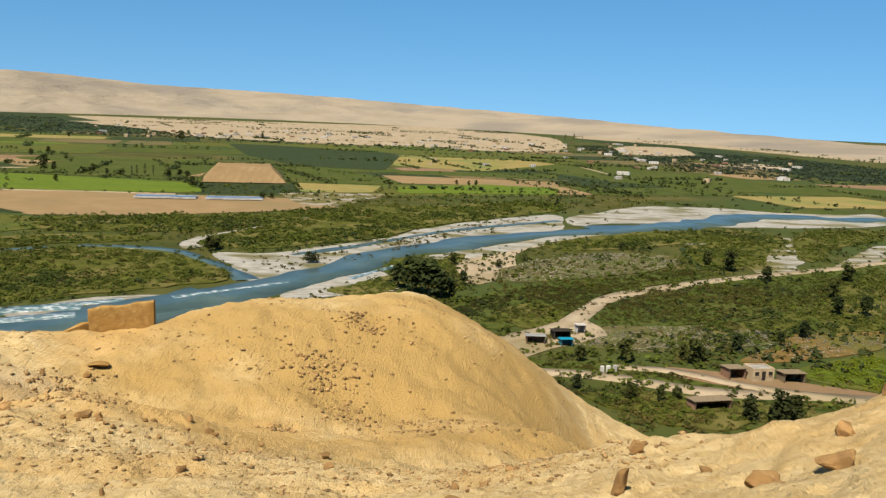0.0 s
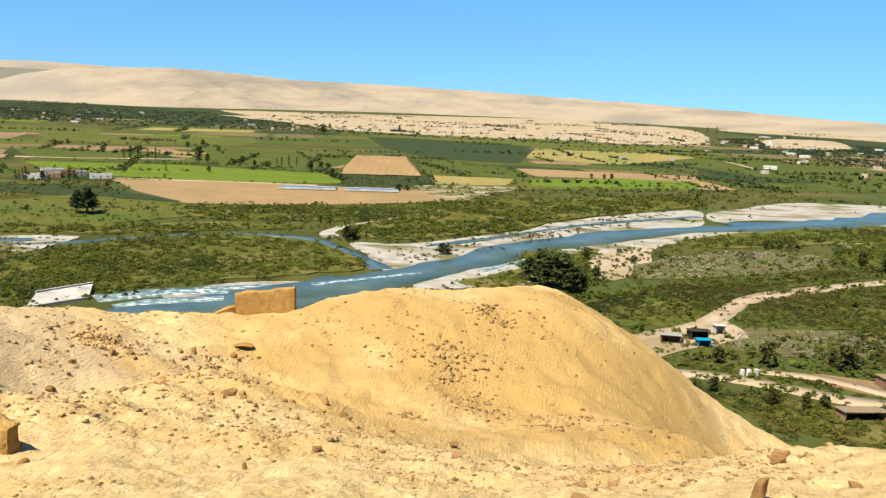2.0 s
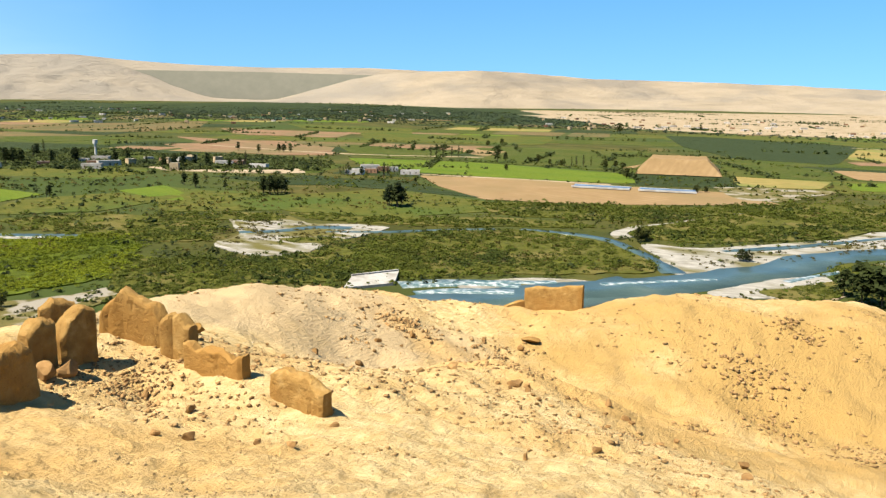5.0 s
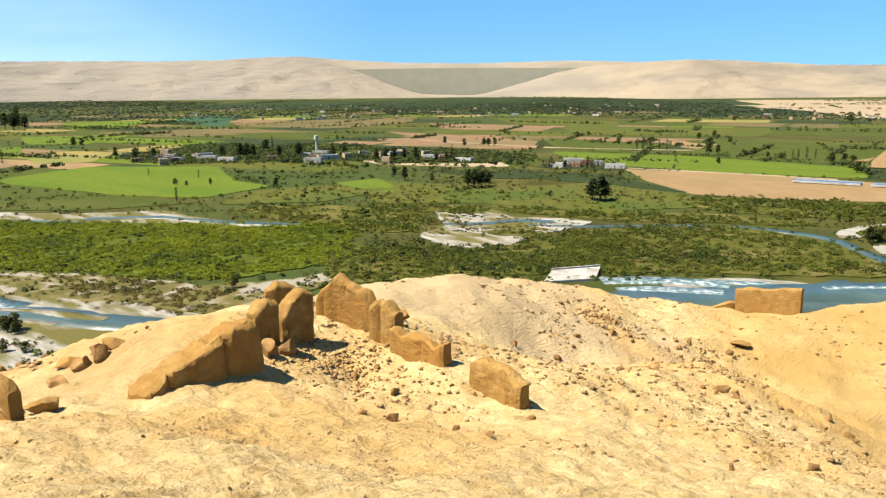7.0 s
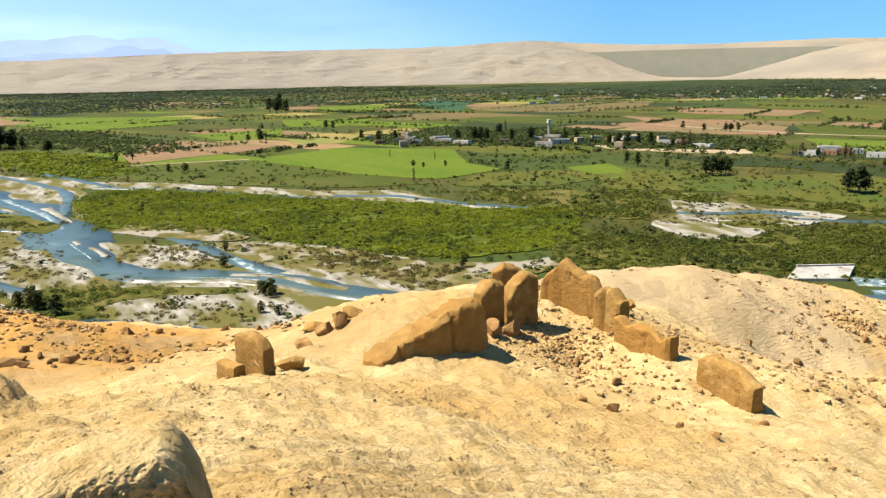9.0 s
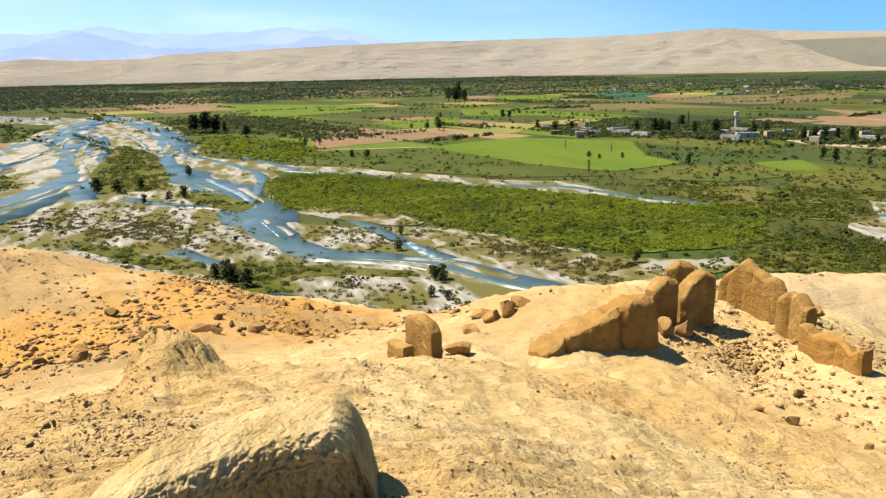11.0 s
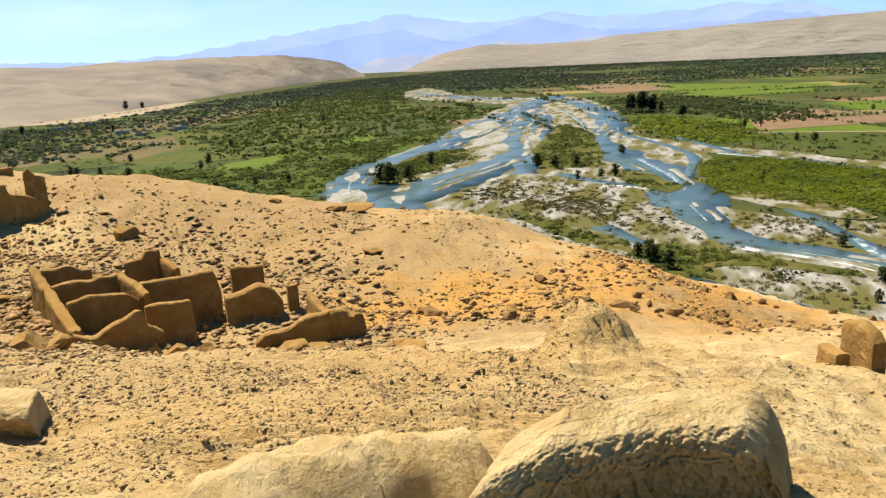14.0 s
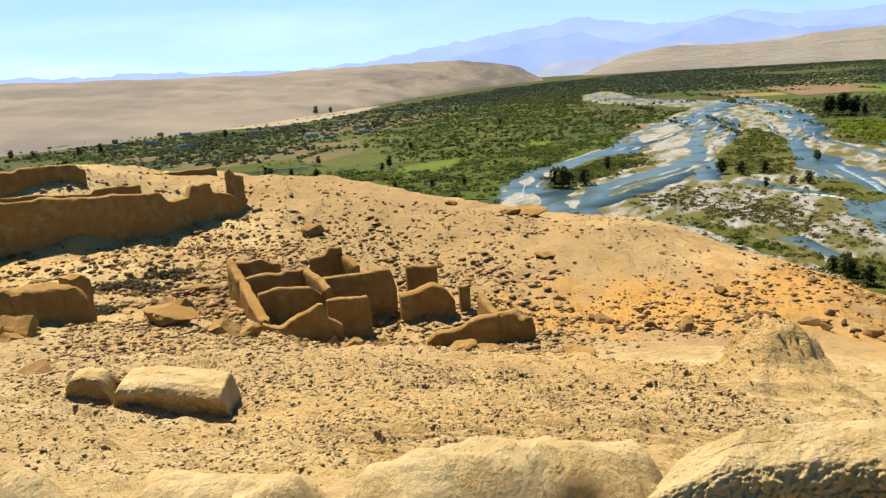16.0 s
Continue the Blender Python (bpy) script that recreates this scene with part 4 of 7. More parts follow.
def leaf_cloud(centres, sizes, leaves, rng, tall=0.75, leaf=0.34):
    """Corner points of many small leaf faces heaped round each centre."""
    n = len(centres)
    d = rng.normal(size=(n, leaves, 3))
    d /= np.linalg.norm(d, axis=-1, keepdims=True)
    d[..., 2] = np.abs(d[..., 2]) * 1.1 - 0.1
    d *= rng.uniform(0.45, 1.0, (n, leaves, 1))
    c = centres[:, None] + d * sizes[:, None, None] * np.array([1, 1, tall])
    face = 0.7 * d + [0, 0, 0.75] + 0.45 * rng.normal(size=(n, leaves, 3))
    u = np.cross(face, rng.normal(size=(n, leaves, 3)))
    u /= np.linalg.norm(u, axis=-1, keepdims=True) + 1e-9
    v = np.cross(face, u)
    v /= np.linalg.norm(v, axis=-1, keepdims=True) + 1e-9
    s = sizes[:, None, None] * leaf * rng.uniform(0.6, 1.3, (n, leaves, 1))
    u, v = u * s, v * s * 0.75
    return np.stack([c - u - v, c + u - 0.6 * v, c + 0.8 * u + v, c - 0.7 * u + 0.8 * v], 2).reshape(-1, 3)


def leaf_mesh(name, verts, mat):
    return mesh_from(name, verts, np.arange(len(verts)).reshape(-1, 4), mat, smooth=False)


def inside(p, poly):
    x, y, hit = p[:, 0], p[:, 1], np.zeros(len(p), bool)
    for a, b in zip(poly, np.roll(poly, -1, 0)):
        c = (a[1] > y) != (b[1] > y)
        hit ^= c & (x < (b[0] - a[0]) * (y - a[1]) / (b[1] - a[1] + 1e-12) + a[0])
    return hit


SCRUBS = [0]
# the far floor carries the same painted haze blue as the far leaves
UNDER = {k: material(k + "_floor", [(0.3, tuple(v * 0.55 for v in c)), (0.5, c), (0.7, tuple(v * 1.5 for v in c))], scale=0.35, bump=0.8, bump_scale=0.9, bump_dist=0.8, second=w, second_scale=0.05, second_range=(0.5, 0.68))
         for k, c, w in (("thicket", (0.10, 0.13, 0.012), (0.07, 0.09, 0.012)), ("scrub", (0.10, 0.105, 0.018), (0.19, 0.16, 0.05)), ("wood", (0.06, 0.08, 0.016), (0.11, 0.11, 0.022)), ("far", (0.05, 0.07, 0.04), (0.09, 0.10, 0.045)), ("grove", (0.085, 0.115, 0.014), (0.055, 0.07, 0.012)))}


def scrub(kind, size, density, *pts):
    """A patch of low growth: many clumps of leaves with gaps between."""
    SCRUBS[0] += 1
    rng = np.random.default_rng(SCRUBS[0])
    poly = outline(pts, 0.5, 90 + SCRUBS[0])
    lo, hi = poly.min(0), poly.max(0)
    n = int(min(np.prod(hi - lo) * density / size ** 2 * 2.6, 90000))
    p = rng.uniform(lo, hi, (n, 2))
    p = p[inside(p, poly)] + 0
    p += rng.normal(size=p.shape) * size * 1.6
    r = np.hypot(p[:, 0], p[:, 1])
    p = p[(fbm(p[:, 0] / (size * 6), p[:, 1] / (size * 6), 3, SCRUBS[0]) > (-0.42 if kind == "thicket" else -0.22)) & (r > 105)]
    p = p[: 8000]
    for lines, share, gap in ((RIVER, 0.3, 0.5), (ROADS, 0.5, 1.0)):
        for width, line in lines:
            far = np.ones(len(p), bool)
            for q in line[::2]:
                far &= (p[:, 0] - q[0]) ** 2 + (p[:, 1] - q[1]) ** 2 > (width * share + gap) ** 2
            p = p[far]
    if kind in ("far", "wood", "grove"):
        for poly in BARE:
            p = p[~inside(p, poly)]
    if not len(p):
        return
    r = np.hypot(p[:, 0], p[:, 1])
    s = size * 0.52 * rng.uniform(0.55, 1.35, len(p)) * (1 + 0.5 * fbm(p[:, 0] * 0.05, p[:, 1] * 0.05, 2, 4))
    c = np.column_stack([p, floor_z(p[:, 0], p[:, 1]) + 0.1])
    near = r.min() < 500
    c[:, 2] += 0.0006 * LAYER[0]
    if kind in UNDER and density >= 0.2:
        q = outline(pts, 0.5, 90 + SCRUBS[0])
        lay("undergrowth", q, UNDER[kind], "grass and low growth under " + {"thicket": "reeds", "scrub": "scrub", "wood": "trees", "far": "distant trees", "grove": "riverside trees", "dry": "dry tufts"}[kind], "grass")
    ob = new("riverside_scrub" if kind in ("thicket", "scrub", "grove") else "grass" if kind == "dry" else "crop" if kind in ("crop", "pale") else "far_woods",
             leaf_mesh("growth", leaf_cloud(c, s, 30 if r.min() < 260 else 22 if near else 11, rng, tall=0.4 if kind in ("dry", "crop") else 0.65, leaf=0.18 if r.min() < 260 else 0.24 if near else 0.42), LEAF[kind]))
    tagged(ob, SCRUB_LABEL[kind], "shrubs", kind="stuff")


scrub("thicket", 2.3, 0.8, (-442, 32), (-424, 71), (-369, 113), (-322, 150), (-284, 172), (-262, 199), (-227, 183), (-204, 151), (-205, 120), (-226, 105), (-269, 77), (-298, 73), (-304, 49), (-341, 24))
scrub("thicket", 3.0, 0.30, (-637, -10), (-754, 4), (-643, 67), (-512, 68), (-513, 31))
scrub("scrub", 2.6, 0.55, (-223, 170), (-187, 188), (-175, 241), (-169, 268), (-130, 209), (-143, 187), (-165, 166), (-172, 143), (-192, 137))
scrub("scrub", 2.8, 0.55, (-214, 177), (-196, 186), (-181, 214), (-176, 268), (-138, 305), (-93, 291), (-65, 255), (-86, 234), (-112, 221), (-134, 198), (-145, 186), (-170, 173), (-184, 152))
scrub("scrub", 3.0, 0.45, (-203, 375), (-147, 397), (-92, 425), (-77, 445), (-51, 481), (-7, 493), (80, 561), (71, 489), (-5, 407), (-27, 358), (-67, 315), (-90, 312), (-106, 322), (-83, 384), (-65, 425), (-104, 357), (-130, 351), (-167, 336))
scrub("scrub", 2.4, 0.45, (-255, 285), (-191, 302), (-153, 337), (-112, 333), (-140, 310), (-186, 285), (-230, 274))
scrub("scrub", 2.4, 0.35, (-300, 250), (-253, 280), (-236, 260), (-268, 250), (-275, 229))
scrub("dry", 2.2, 0.30, (-260, 79), (-237, 94), (-189, 116), (-167, 107), (-183, 88), (-217, 82))
scrub("scrub", 2.4, 0.45, (-20, 303), (-5, 312), (4, 285), (9, 261), (2, 235), (-11, 257))
scrub("scrub", 2.4, 0.40, (42, 358), (90, 402), (118, 420), (167, 438), (156, 400), (120, 378), (88, 357), (53, 340))
scrub("scrub", 2.4, 0.38, (108, 362), (165, 417), (178, 407), (137, 333), (115, 309), (100, 306))
scrub("scrub", 2.2, 0.33, (193, 442), (259, 466), (229, 411), (187, 382), (155, 330), (158, 359))
scrub("crop", 1.2, 0.6, (3, 226), (22, 257), (65, 285), (99, 309), (100, 297), (56, 261), (42, 233), (15, 207))
scrub("crop", 1.1, 0.4, (46, 228), (92, 279), (129, 290), (158, 307), (129, 256), (85, 225), (58, 216), (43, 212))
scrub("pale", 0.7, 0.22, (40, 210), (66, 216), (90, 214), (87, 203), (59, 190), (45, 191), (32, 194))
scrub("thicket", 1.6, 0.30, (79, 178), (114, 198), (97, 165), (85, 171))
scrub("scrub", 2.0, 0.45, (60, 203), (84, 222), (106, 235), (126, 250), (103, 222), (85, 204), (63, 184), (55, 183))
scrub("scrub", 2.0, 0.45, (135, 272), (190, 338), (127, 222), (104, 216))
scrub("crop", 1.2, 0.5, (21, 178), (35, 179), (52, 174), (63, 163), (90, 154), (89, 151), (61, 157), (47, 166), (28, 171))
scrub("dry", 1.8, 0.35, (23, 166), (39, 161), (60, 155), (90, 152), (88, 149), (55, 141), (34, 139), (29, 150))
scrub("scrub", 1.6, 0.25, (39, 161), (56, 158), (70, 152), (56, 143), (40, 142))
scrub("grove", 4.0, 0.42, (-374, -303), (-416, -267), (-411, -215), (-494, -223), (-578, -195), (-661, -163), (-565, -143), (-448, -152), (-402, -163), (-339, -141), (-319, -146), (-325, -204), (-363, -295))
scrub("grove", 4.5, 0.14, (-694, -447), (-1057, -544), (-1608, -638), (-2048, -652), (-1543, -433), (-1125, -342), (-929, -241), (-986, -164), (-679, -167), (-578, -195), (-501, -226), (-439, -245))
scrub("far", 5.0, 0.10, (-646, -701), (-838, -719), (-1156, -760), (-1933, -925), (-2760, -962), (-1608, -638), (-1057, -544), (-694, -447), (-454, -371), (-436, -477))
scrub("wood", 4.0, 0.16, (-502, -734), (-670, -770), (-755, -674), (-861, -615), (-432, -378), (-471, -545))
scrub("scrub", 3.0, 0.5, (-360, -126), (-427, -138), (-495, -122), (-468, -100), (-412, -111), (-354, -115))
scrub("scrub", 3.0, 0.30, (-413, -59), (-472, -62), (-701, -73), (-598, -39), (-409, -20), (-402, -34))
scrub("dry", 2.2, 0.30, (-313, -78), (-374, -65), (-343, -50), (-315, -20), (-289, -15), (-289, -32), (-297, -50))
scrub("scrub", 2.2, 0.45, (-289, -51), (-282, -38), (-232, -4), (-212, 1), (-237, -17), (-261, -38))
scrub("scrub", 2.2, 0.40, (-235, 1), (-229, 18), (-211, 51), (-203, 51), (-210, 32), (-211, 14), (-200, 14), (-211, 1))
scrub("scrub", 2.0, 0.35, (-238, 0), (-233, 14), (-212, 19), (-198, 10), (-214, 2))
scrub("dry", 1.8, 0.14, (-211, 19), (-197, 50), (-177, 55), (-166, 49), (-187, 22))
scrub("scrub", 2.2, 0.45, (-377, -15), (-398, -4), (-338, 16), (-322, 10), (-350, -6))
scrub("dry", 2.0, 0.12, (-334, -51), (-307, -6), (-267, 12), (-241, 7), (-266, -15))
scrub("dry", 2.0, 0.15, (-275, 35), (-271, 66), (-235, 82), (-222, 67), (-246, 44))
scrub("scrub", 2.4, 0.35, (-343, 191), (-311, 236), (-284, 241), (-253, 247), (-225, 206), (-243, 195), (-287, 188))
scrub("scrub", 2.0, 0.30, (-211, 231), (-185, 245), (-181, 235), (-199, 224))
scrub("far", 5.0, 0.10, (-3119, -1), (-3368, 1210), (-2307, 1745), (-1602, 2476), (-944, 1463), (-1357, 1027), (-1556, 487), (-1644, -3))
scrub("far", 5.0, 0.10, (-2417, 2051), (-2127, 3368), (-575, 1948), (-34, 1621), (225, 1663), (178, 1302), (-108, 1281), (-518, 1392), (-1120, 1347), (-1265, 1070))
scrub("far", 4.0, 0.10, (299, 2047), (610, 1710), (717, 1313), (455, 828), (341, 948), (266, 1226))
scrub("wood", 4.0, 0.5, (-687, 288), (-769, 430), (-673, 440), (-681, 516), (-524, 494), (-459, 433), (-503, 381), (-556, 321), (-599, 271))
scrub("wood", 4.0, 0.4, (-558, 526), (-426, 531), (-391, 482), (-453, 439))
scrub("wood", 3.5, 0.22, (-578, 487), (-555, 522), (-409, 509), (-376, 468), (-440, 413), (-462, 388))
scrub("wood", 4.0, 0.18, (-1133, -4), (-961, 106), (-692, 132), (-662, 71), (-809, -5))
scrub("wood", 4.0, 0.22, (-1076, -53), (-955, 93), (-800, 106), (-754, 4), (-762, -22))
scrub("dry", 1.6, 0.10, (-385, -58), (-347, 11), (-276, 14), (-251, -3), (-291, -49))
scrub("dry", 1.6, 0.14, (-286, 23), (-280, 49), (-242, 61), (-232, 44), (-247, 25))
scrub("dry", 1.8, 0.14, (-255, 73), (-231, 95), (-191, 92), (-210, 73))
scrub("dry", 1.6, 0.12, (-266, 0), (-256, 15), (-224, 35), (-238, 2))
scrub("dry", 1.6, 0.10, (-74, 295), (-26, 342), (21, 422), (65, 462), (20, 401), (-23, 315), (-56, 263))
scrub("dry", 1.6, 0.12, (-274, 255), (-219, 260), (-187, 274), (-198, 235), (-205, 202))
scrub("scrub", 2.2, 0.30, (27, 160), (42, 158), (60, 155), (79, 151), (77, 146), (57, 144), (37, 145))
scrub("scrub", 2.0, 0.18, (92, 278), (198, 354), (146, 257), (106, 235))
scrub("pale", 0.8, 0.15, (21, 291), (46, 323), (87, 342), (99, 322), (78, 297), (43, 275), (19, 266))
scrub("scrub", 2.6, 0.45, (-358, -126), (-437, -141), (-491, -131), (-505, -112), (-459, -106), (-385, -112), (-349, -122))
scrub("dry", 1.8, 0.25, (52, 256), (92, 278), (116, 268), (88, 232), (53, 226))
scrub("scrub", 2.2, 0.30, (13, 220), (31, 240), (37, 224), (24, 203))
scrub("scrub", 1.8, 0.35, (-38, 239), (-26, 259), (-13, 281), (1, 314), (13, 326), (4, 296), (-12, 262), (-24, 234))
scrub("dry", 1.6, 0.30, (18, 197), (34, 208), (38, 200), (28, 189))
scrub("pale", 0.7, 0.15, (71, 184), (94, 209), (125, 218), (116, 201), (85, 187))
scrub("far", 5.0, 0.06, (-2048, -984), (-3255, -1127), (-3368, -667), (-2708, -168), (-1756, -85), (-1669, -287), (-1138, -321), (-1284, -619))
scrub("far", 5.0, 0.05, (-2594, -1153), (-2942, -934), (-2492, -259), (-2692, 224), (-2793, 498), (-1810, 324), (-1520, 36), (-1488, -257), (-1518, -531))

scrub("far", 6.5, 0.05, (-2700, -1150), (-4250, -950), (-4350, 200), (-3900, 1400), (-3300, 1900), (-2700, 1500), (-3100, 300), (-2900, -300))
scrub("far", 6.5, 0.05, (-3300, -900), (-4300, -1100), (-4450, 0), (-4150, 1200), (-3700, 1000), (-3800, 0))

sheet("grey", (-323, 28), (-335, 52), (-306, 67), (-272, 75), (-277, 57), (-303, 42))


def tufts(kind, count, az0, az1, r0, r1, low, high, patch, seed):
    """Weeds and shrubs scattered over the flats, off the water."""
    rng = np.random.default_rng(seed)
    a, r = np.radians(rng.uniform(az0, az1, count * 4)), np.exp(rng.uniform(math.log(r0), math.log(r1), count * 4))
    p = np.stack([-np.sin(a) * r, np.cos(a) * r], -1)
    keep = fbm(p[:, 0] / patch, p[:, 1] / patch, 3, seed) + 0.12 * rng.normal(size=len(p)) > 0.05
    for width, line in RIVER:
        d = np.full(len(p), 1e9)
        for q in line[::3]:
            d = np.minimum(d, np.hypot(p[:, 0] - q[0], p[:, 1] - q[1]))
        keep &= d > width * 0.75 + 4
    for poly in CLEAR:
        keep &= ~inside(p, poly)
    for poly in BARE:
        keep &= ~inside(p, poly) | (rng.uniform(size=len(p)) < 0.25)
    p, r = p[keep][:count], r[keep][:count]
    s = low * (high / low) ** rng.uniform(size=len(p)) * (0.7 + r / 900)
    c = np.column_stack([p, floor_z(p[:, 0], p[:, 1]) + 0.45])
    tagged(new("grass", leaf_mesh("tufts", leaf_cloud(c, s, 7, rng, tall=0.8, leaf=0.42), LEAF[kind])), "weeds and low shrubs scattered over the valley flats", "shrubs", kind="stuff")


tufts("dry", 5000, -30, 130, 120, 600, 0.5, 1.3, 40, 3)
tufts("scrub", 6000, -30, 120, 120, 600, 0.5, 1.6, 45, 4)
tufts("tree", 1500, -30, 120, 200, 700, 0.7, 1.9, 60, 5)
tufts("grove", 2600, -20, 120, 160, 800, 0.5, 1.4, 50, 6)


def hedges():
    """Trees and shrubs along the lanes and field edges of the far valley."""
    rng = np.random.default_rng(8)
    spots, size = [], []
    for k in range(560):
        a = rng.uniform(-30, 150)
        r = math.exp(rng.uniform(math.log(600), math.log(4200)))
        if a > 100 and r > 2200:
            continue
        c = np.array(toward(a).xy * r)
        d = rng.choice([0.35, 1.92]) + rng.normal() * 0.12
        n = int(rng.uniform(6, 30) * (1 + r / 2500))
        q = np.linspace(-0.5, 0.5, n) + rng.normal(size=n) * 0.02
        long = rng.uniform(40, 160) * (0.6 + r / 1500)
        spots.append(c + np.stack([q * long * math.cos(d), q * long * math.sin(d)], -1) + rng.normal(size=(n, 2)) * 1.5)
        size.append(rng.uniform(0.8, 2.0) * rng.uniform(0.6, 1.4, n) * (1 + r / 3500))
    p, s = np.concatenate(spots), np.concatenate(size)
    k = np.hypot(p[:, 0], p[:, 1]) > 560
    p, s = p[k], s[k]
    c = np.column_stack([p, floor_z(p[:, 0], p[:, 1]) + 0.5])
    tagged(new("far_woods", leaf_mesh("hedgerow", leaf_cloud(c, s, 8, rng, tall=1.3, leaf=0.52), LEAF["wood"])), "dark hedgerows along lanes and field edges", "trees", kind="stuff")


hedges()


def limb(bm, a, b, ra, rb, sides=6):
    a, b = Vector(a), Vector(b)
    q = (b - a).to_track_quat("Z", "Y")
    rings = []
    for c, r in ((a, ra), (b, rb)):
        rings.append([bm.verts.new(c + q @ Vector((r * math.cos(k * math.tau / sides), r * math.sin(k * math.tau / sides), 0))) for k in range(sides)])
    for k in range(sides):
        bm.faces.new((rings[0][k], rings[0][(k + 1) % sides], rings[1][(k + 1) % sides], rings[1][k]))


TREE_FORM = {  # crown width and height, first branch, as parts of the whole height; leaf clumps
    "poplar": (0.22, 0.90, 0.10, 16), "round": (0.48, 0.82, 0.16, 20), "wide": (0.62, 0.80, 0.18, 22), "bush": (0.75, 0.98, 0.04, 14)}


def grow(kind, seed):
    """A tree one metre high: trunk with limbs, and a crown of leaf clumps with gaps."""
    rng = np.random.default_rng(seed)
    wide, high, low, clumps = TREE_FORM[kind]
    tree = new({"poplar": "poplar_tree", "round": "tree", "wide": "tree", "bush": "bush"}[kind])
    bm = bmesh.new()
    limb(bm, (0, 0, -0.02), (0.01, 0, 0.45), 0.028, 0.018), limb(bm, (0.01, 0, 0.45), (0.0, 0.015, 0.85), 0.018, 0.006)
    cs = []
    for k in range(clumps):
        f = (k + rng.uniform(0, 0.9)) / clumps
        z = low + 0.08 + (high - 0.1) * f
        prof = math.sin(math.pi * min(0.98, 0.12 + 0.86 * f)) ** 0.6
        a = k * 2.4 + rng.uniform(-0.5, 0.5)
        rad = wide * 0.5 * prof * rng.uniform(0.35, 0.85)
        cs.append((rad * math.cos(a), rad * math.sin(a), z))
        if k % 3 == 0:
            limb(bm, (0, 0, z * 0.75), cs[-1], 0.010, 0.003, 5)
    part("trunk", bm, M_BARK, tree, "brown trunk with limbs")
    cs = np.array(cs)
    crown = new("crown", leaf_mesh("crown", leaf_cloud(cs, np.full(len(cs), wide * 0.36) * rng.uniform(0.7, 1.2, len(cs)), 20, rng, tall=0.8, leaf=0.3), LEAF["bush" if kind == "bush" else "tree"]))
    crown.parent = tree
    text = {"poplar": "slender dark green poplar standing among fields", "round": "dark green leafy tree standing in the valley", "wide": "broad dark green tree near the river", "bush": "low dark green bush standing in the valley"}[kind]
    tagged(tree, text, "bush" if kind == "bush" else "tree", {"poplar": "field poplars", "round": "valley trees", "wide": "riverbank trees", "bush": "valley bushes"}[kind])
    return tree


STOCK = {k: [grow(k, 10 * i + j) for j in range(4)] for i, k in enumerate(TREE_FORM)}
USED = {k: 0 for k in TREE_FORM}


def plant(kind, x, y, height):
    i = USED[kind]
    USED[kind] += 1
    ob = STOCK[kind][i % 4]
    m = pose(x, y, float(floor_z(x, y)) + 0.30, 0, 0, (i * 137) % 360)
    if i < 4:
        ob.matrix_basis = m @ Matrix.Scale(height, 4)
    else:
        new_ob = copy_thing(ob, m)
        new_ob.scale = (height * (0.9 + 0.05 * (i % 5)),) * 2 + (height,)


plant("poplar", -383, 626, 10.4)
plant("poplar", -379, 629, 11.5)
plant("poplar", -374, 633, 11.5)
plant("poplar", -368, 638, 9.4)
plant("poplar", -363, 642, 10.5)
plant("round", -308, 612, 13.6)
plant("round", -308, 628, 7.9)
plant("poplar", -286, 644, 6.0)
plant("poplar", -248, 615, 6.6)
plant("poplar", -243, 618, 7.5)
plant("poplar", -240, 621, 8.5)
plant("poplar", -235, 624, 9.5)
plant("poplar", -230, 628, 8.5)
plant("bush", -252, 619, 4.7)
plant("bush", -215, 619, 6.5)
plant("bush", -208, 624, 5.6)
plant("bush", -175, 551, 6.6)
plant("bush", -203, 628, 4.7)
plant("poplar", -172, 553, 6.6)
plant("poplar", -168, 551, 7.4)
plant("bush", -275, 563, 3.6)
plant("bush", -297, 651, 3.0)
plant("bush", -277, 434, 2.9)
plant("bush", -113, 493, 4.3)
plant("bush", -108, 496, 3.6)
plant("round", -229, 333, 8.1)
plant("round", -223, 332, 9.7)
plant("round", -223, 337, 8.7)
plant("round", -308, 327, 9.0)
plant("round", -303, 327, 10.2)
plant("round", -301, 331, 9.6)
plant("round", -301, 337, 8.4)
plant("poplar", -348, 447, 6.4)
plant("poplar", -342, 446, 7.2)
plant("poplar", -318, 458, 8.7)
plant("poplar", -315, 460, 7.1)
plant("poplar", -321, 475, 4.9)
plant("round", -333, 452, 5.6)
plant("round", -342, 451, 4.8)
plant("bush", -418, 841, 6.7)
plant("bush", -593, 1260, 6.9)
plant("bush", -547, 765, 5.3)
plant("bush", -537, 773, 5.3)
plant("bush", -436, 1319, 13.8)
plant("bush", -358, 1558, 9.0)
plant("bush", -47, 288, 3.8)
plant("bush", -90, 307, 5.0)
plant("bush", -89, 311, 3.7)
plant("bush", -45, 634, 3.6)
plant("bush", 9, 660, 3.7)
plant("bush", 19, 656, 3.7)
plant("bush", 25, 661, 3.8)
plant("round", -566, 568, 8.0)
plant("round", -531, 559, 7.7)
plant("round", -521, 576, 7.7)
plant("round", -518, 579, 7.7)
plant("round", -513, 583, 6.6)
plant("wide", -14, 252, 7.3)
plant("wide", -9, 245, 10.7)
plant("wide", -4, 242, 10.9)
plant("wide", 0, 239, 7.8)
plant("wide", 3, 241, 5.2)
plant("wide", 7, 261, 4.2)
plant("bush", 4, 296, 4.3)
plant("bush", 21, 294, 3.0)
plant("bush", -91, 306, 5.0)
plant("bush", -49, 288, 3.8)
plant("bush", 78, 347, 3.1)
plant("bush", 33, 180, 3.5)
plant("bush", 44, 182, 4.7)
plant("bush", 60, 182, 5.1)
plant("bush", 58, 184, 3.4)
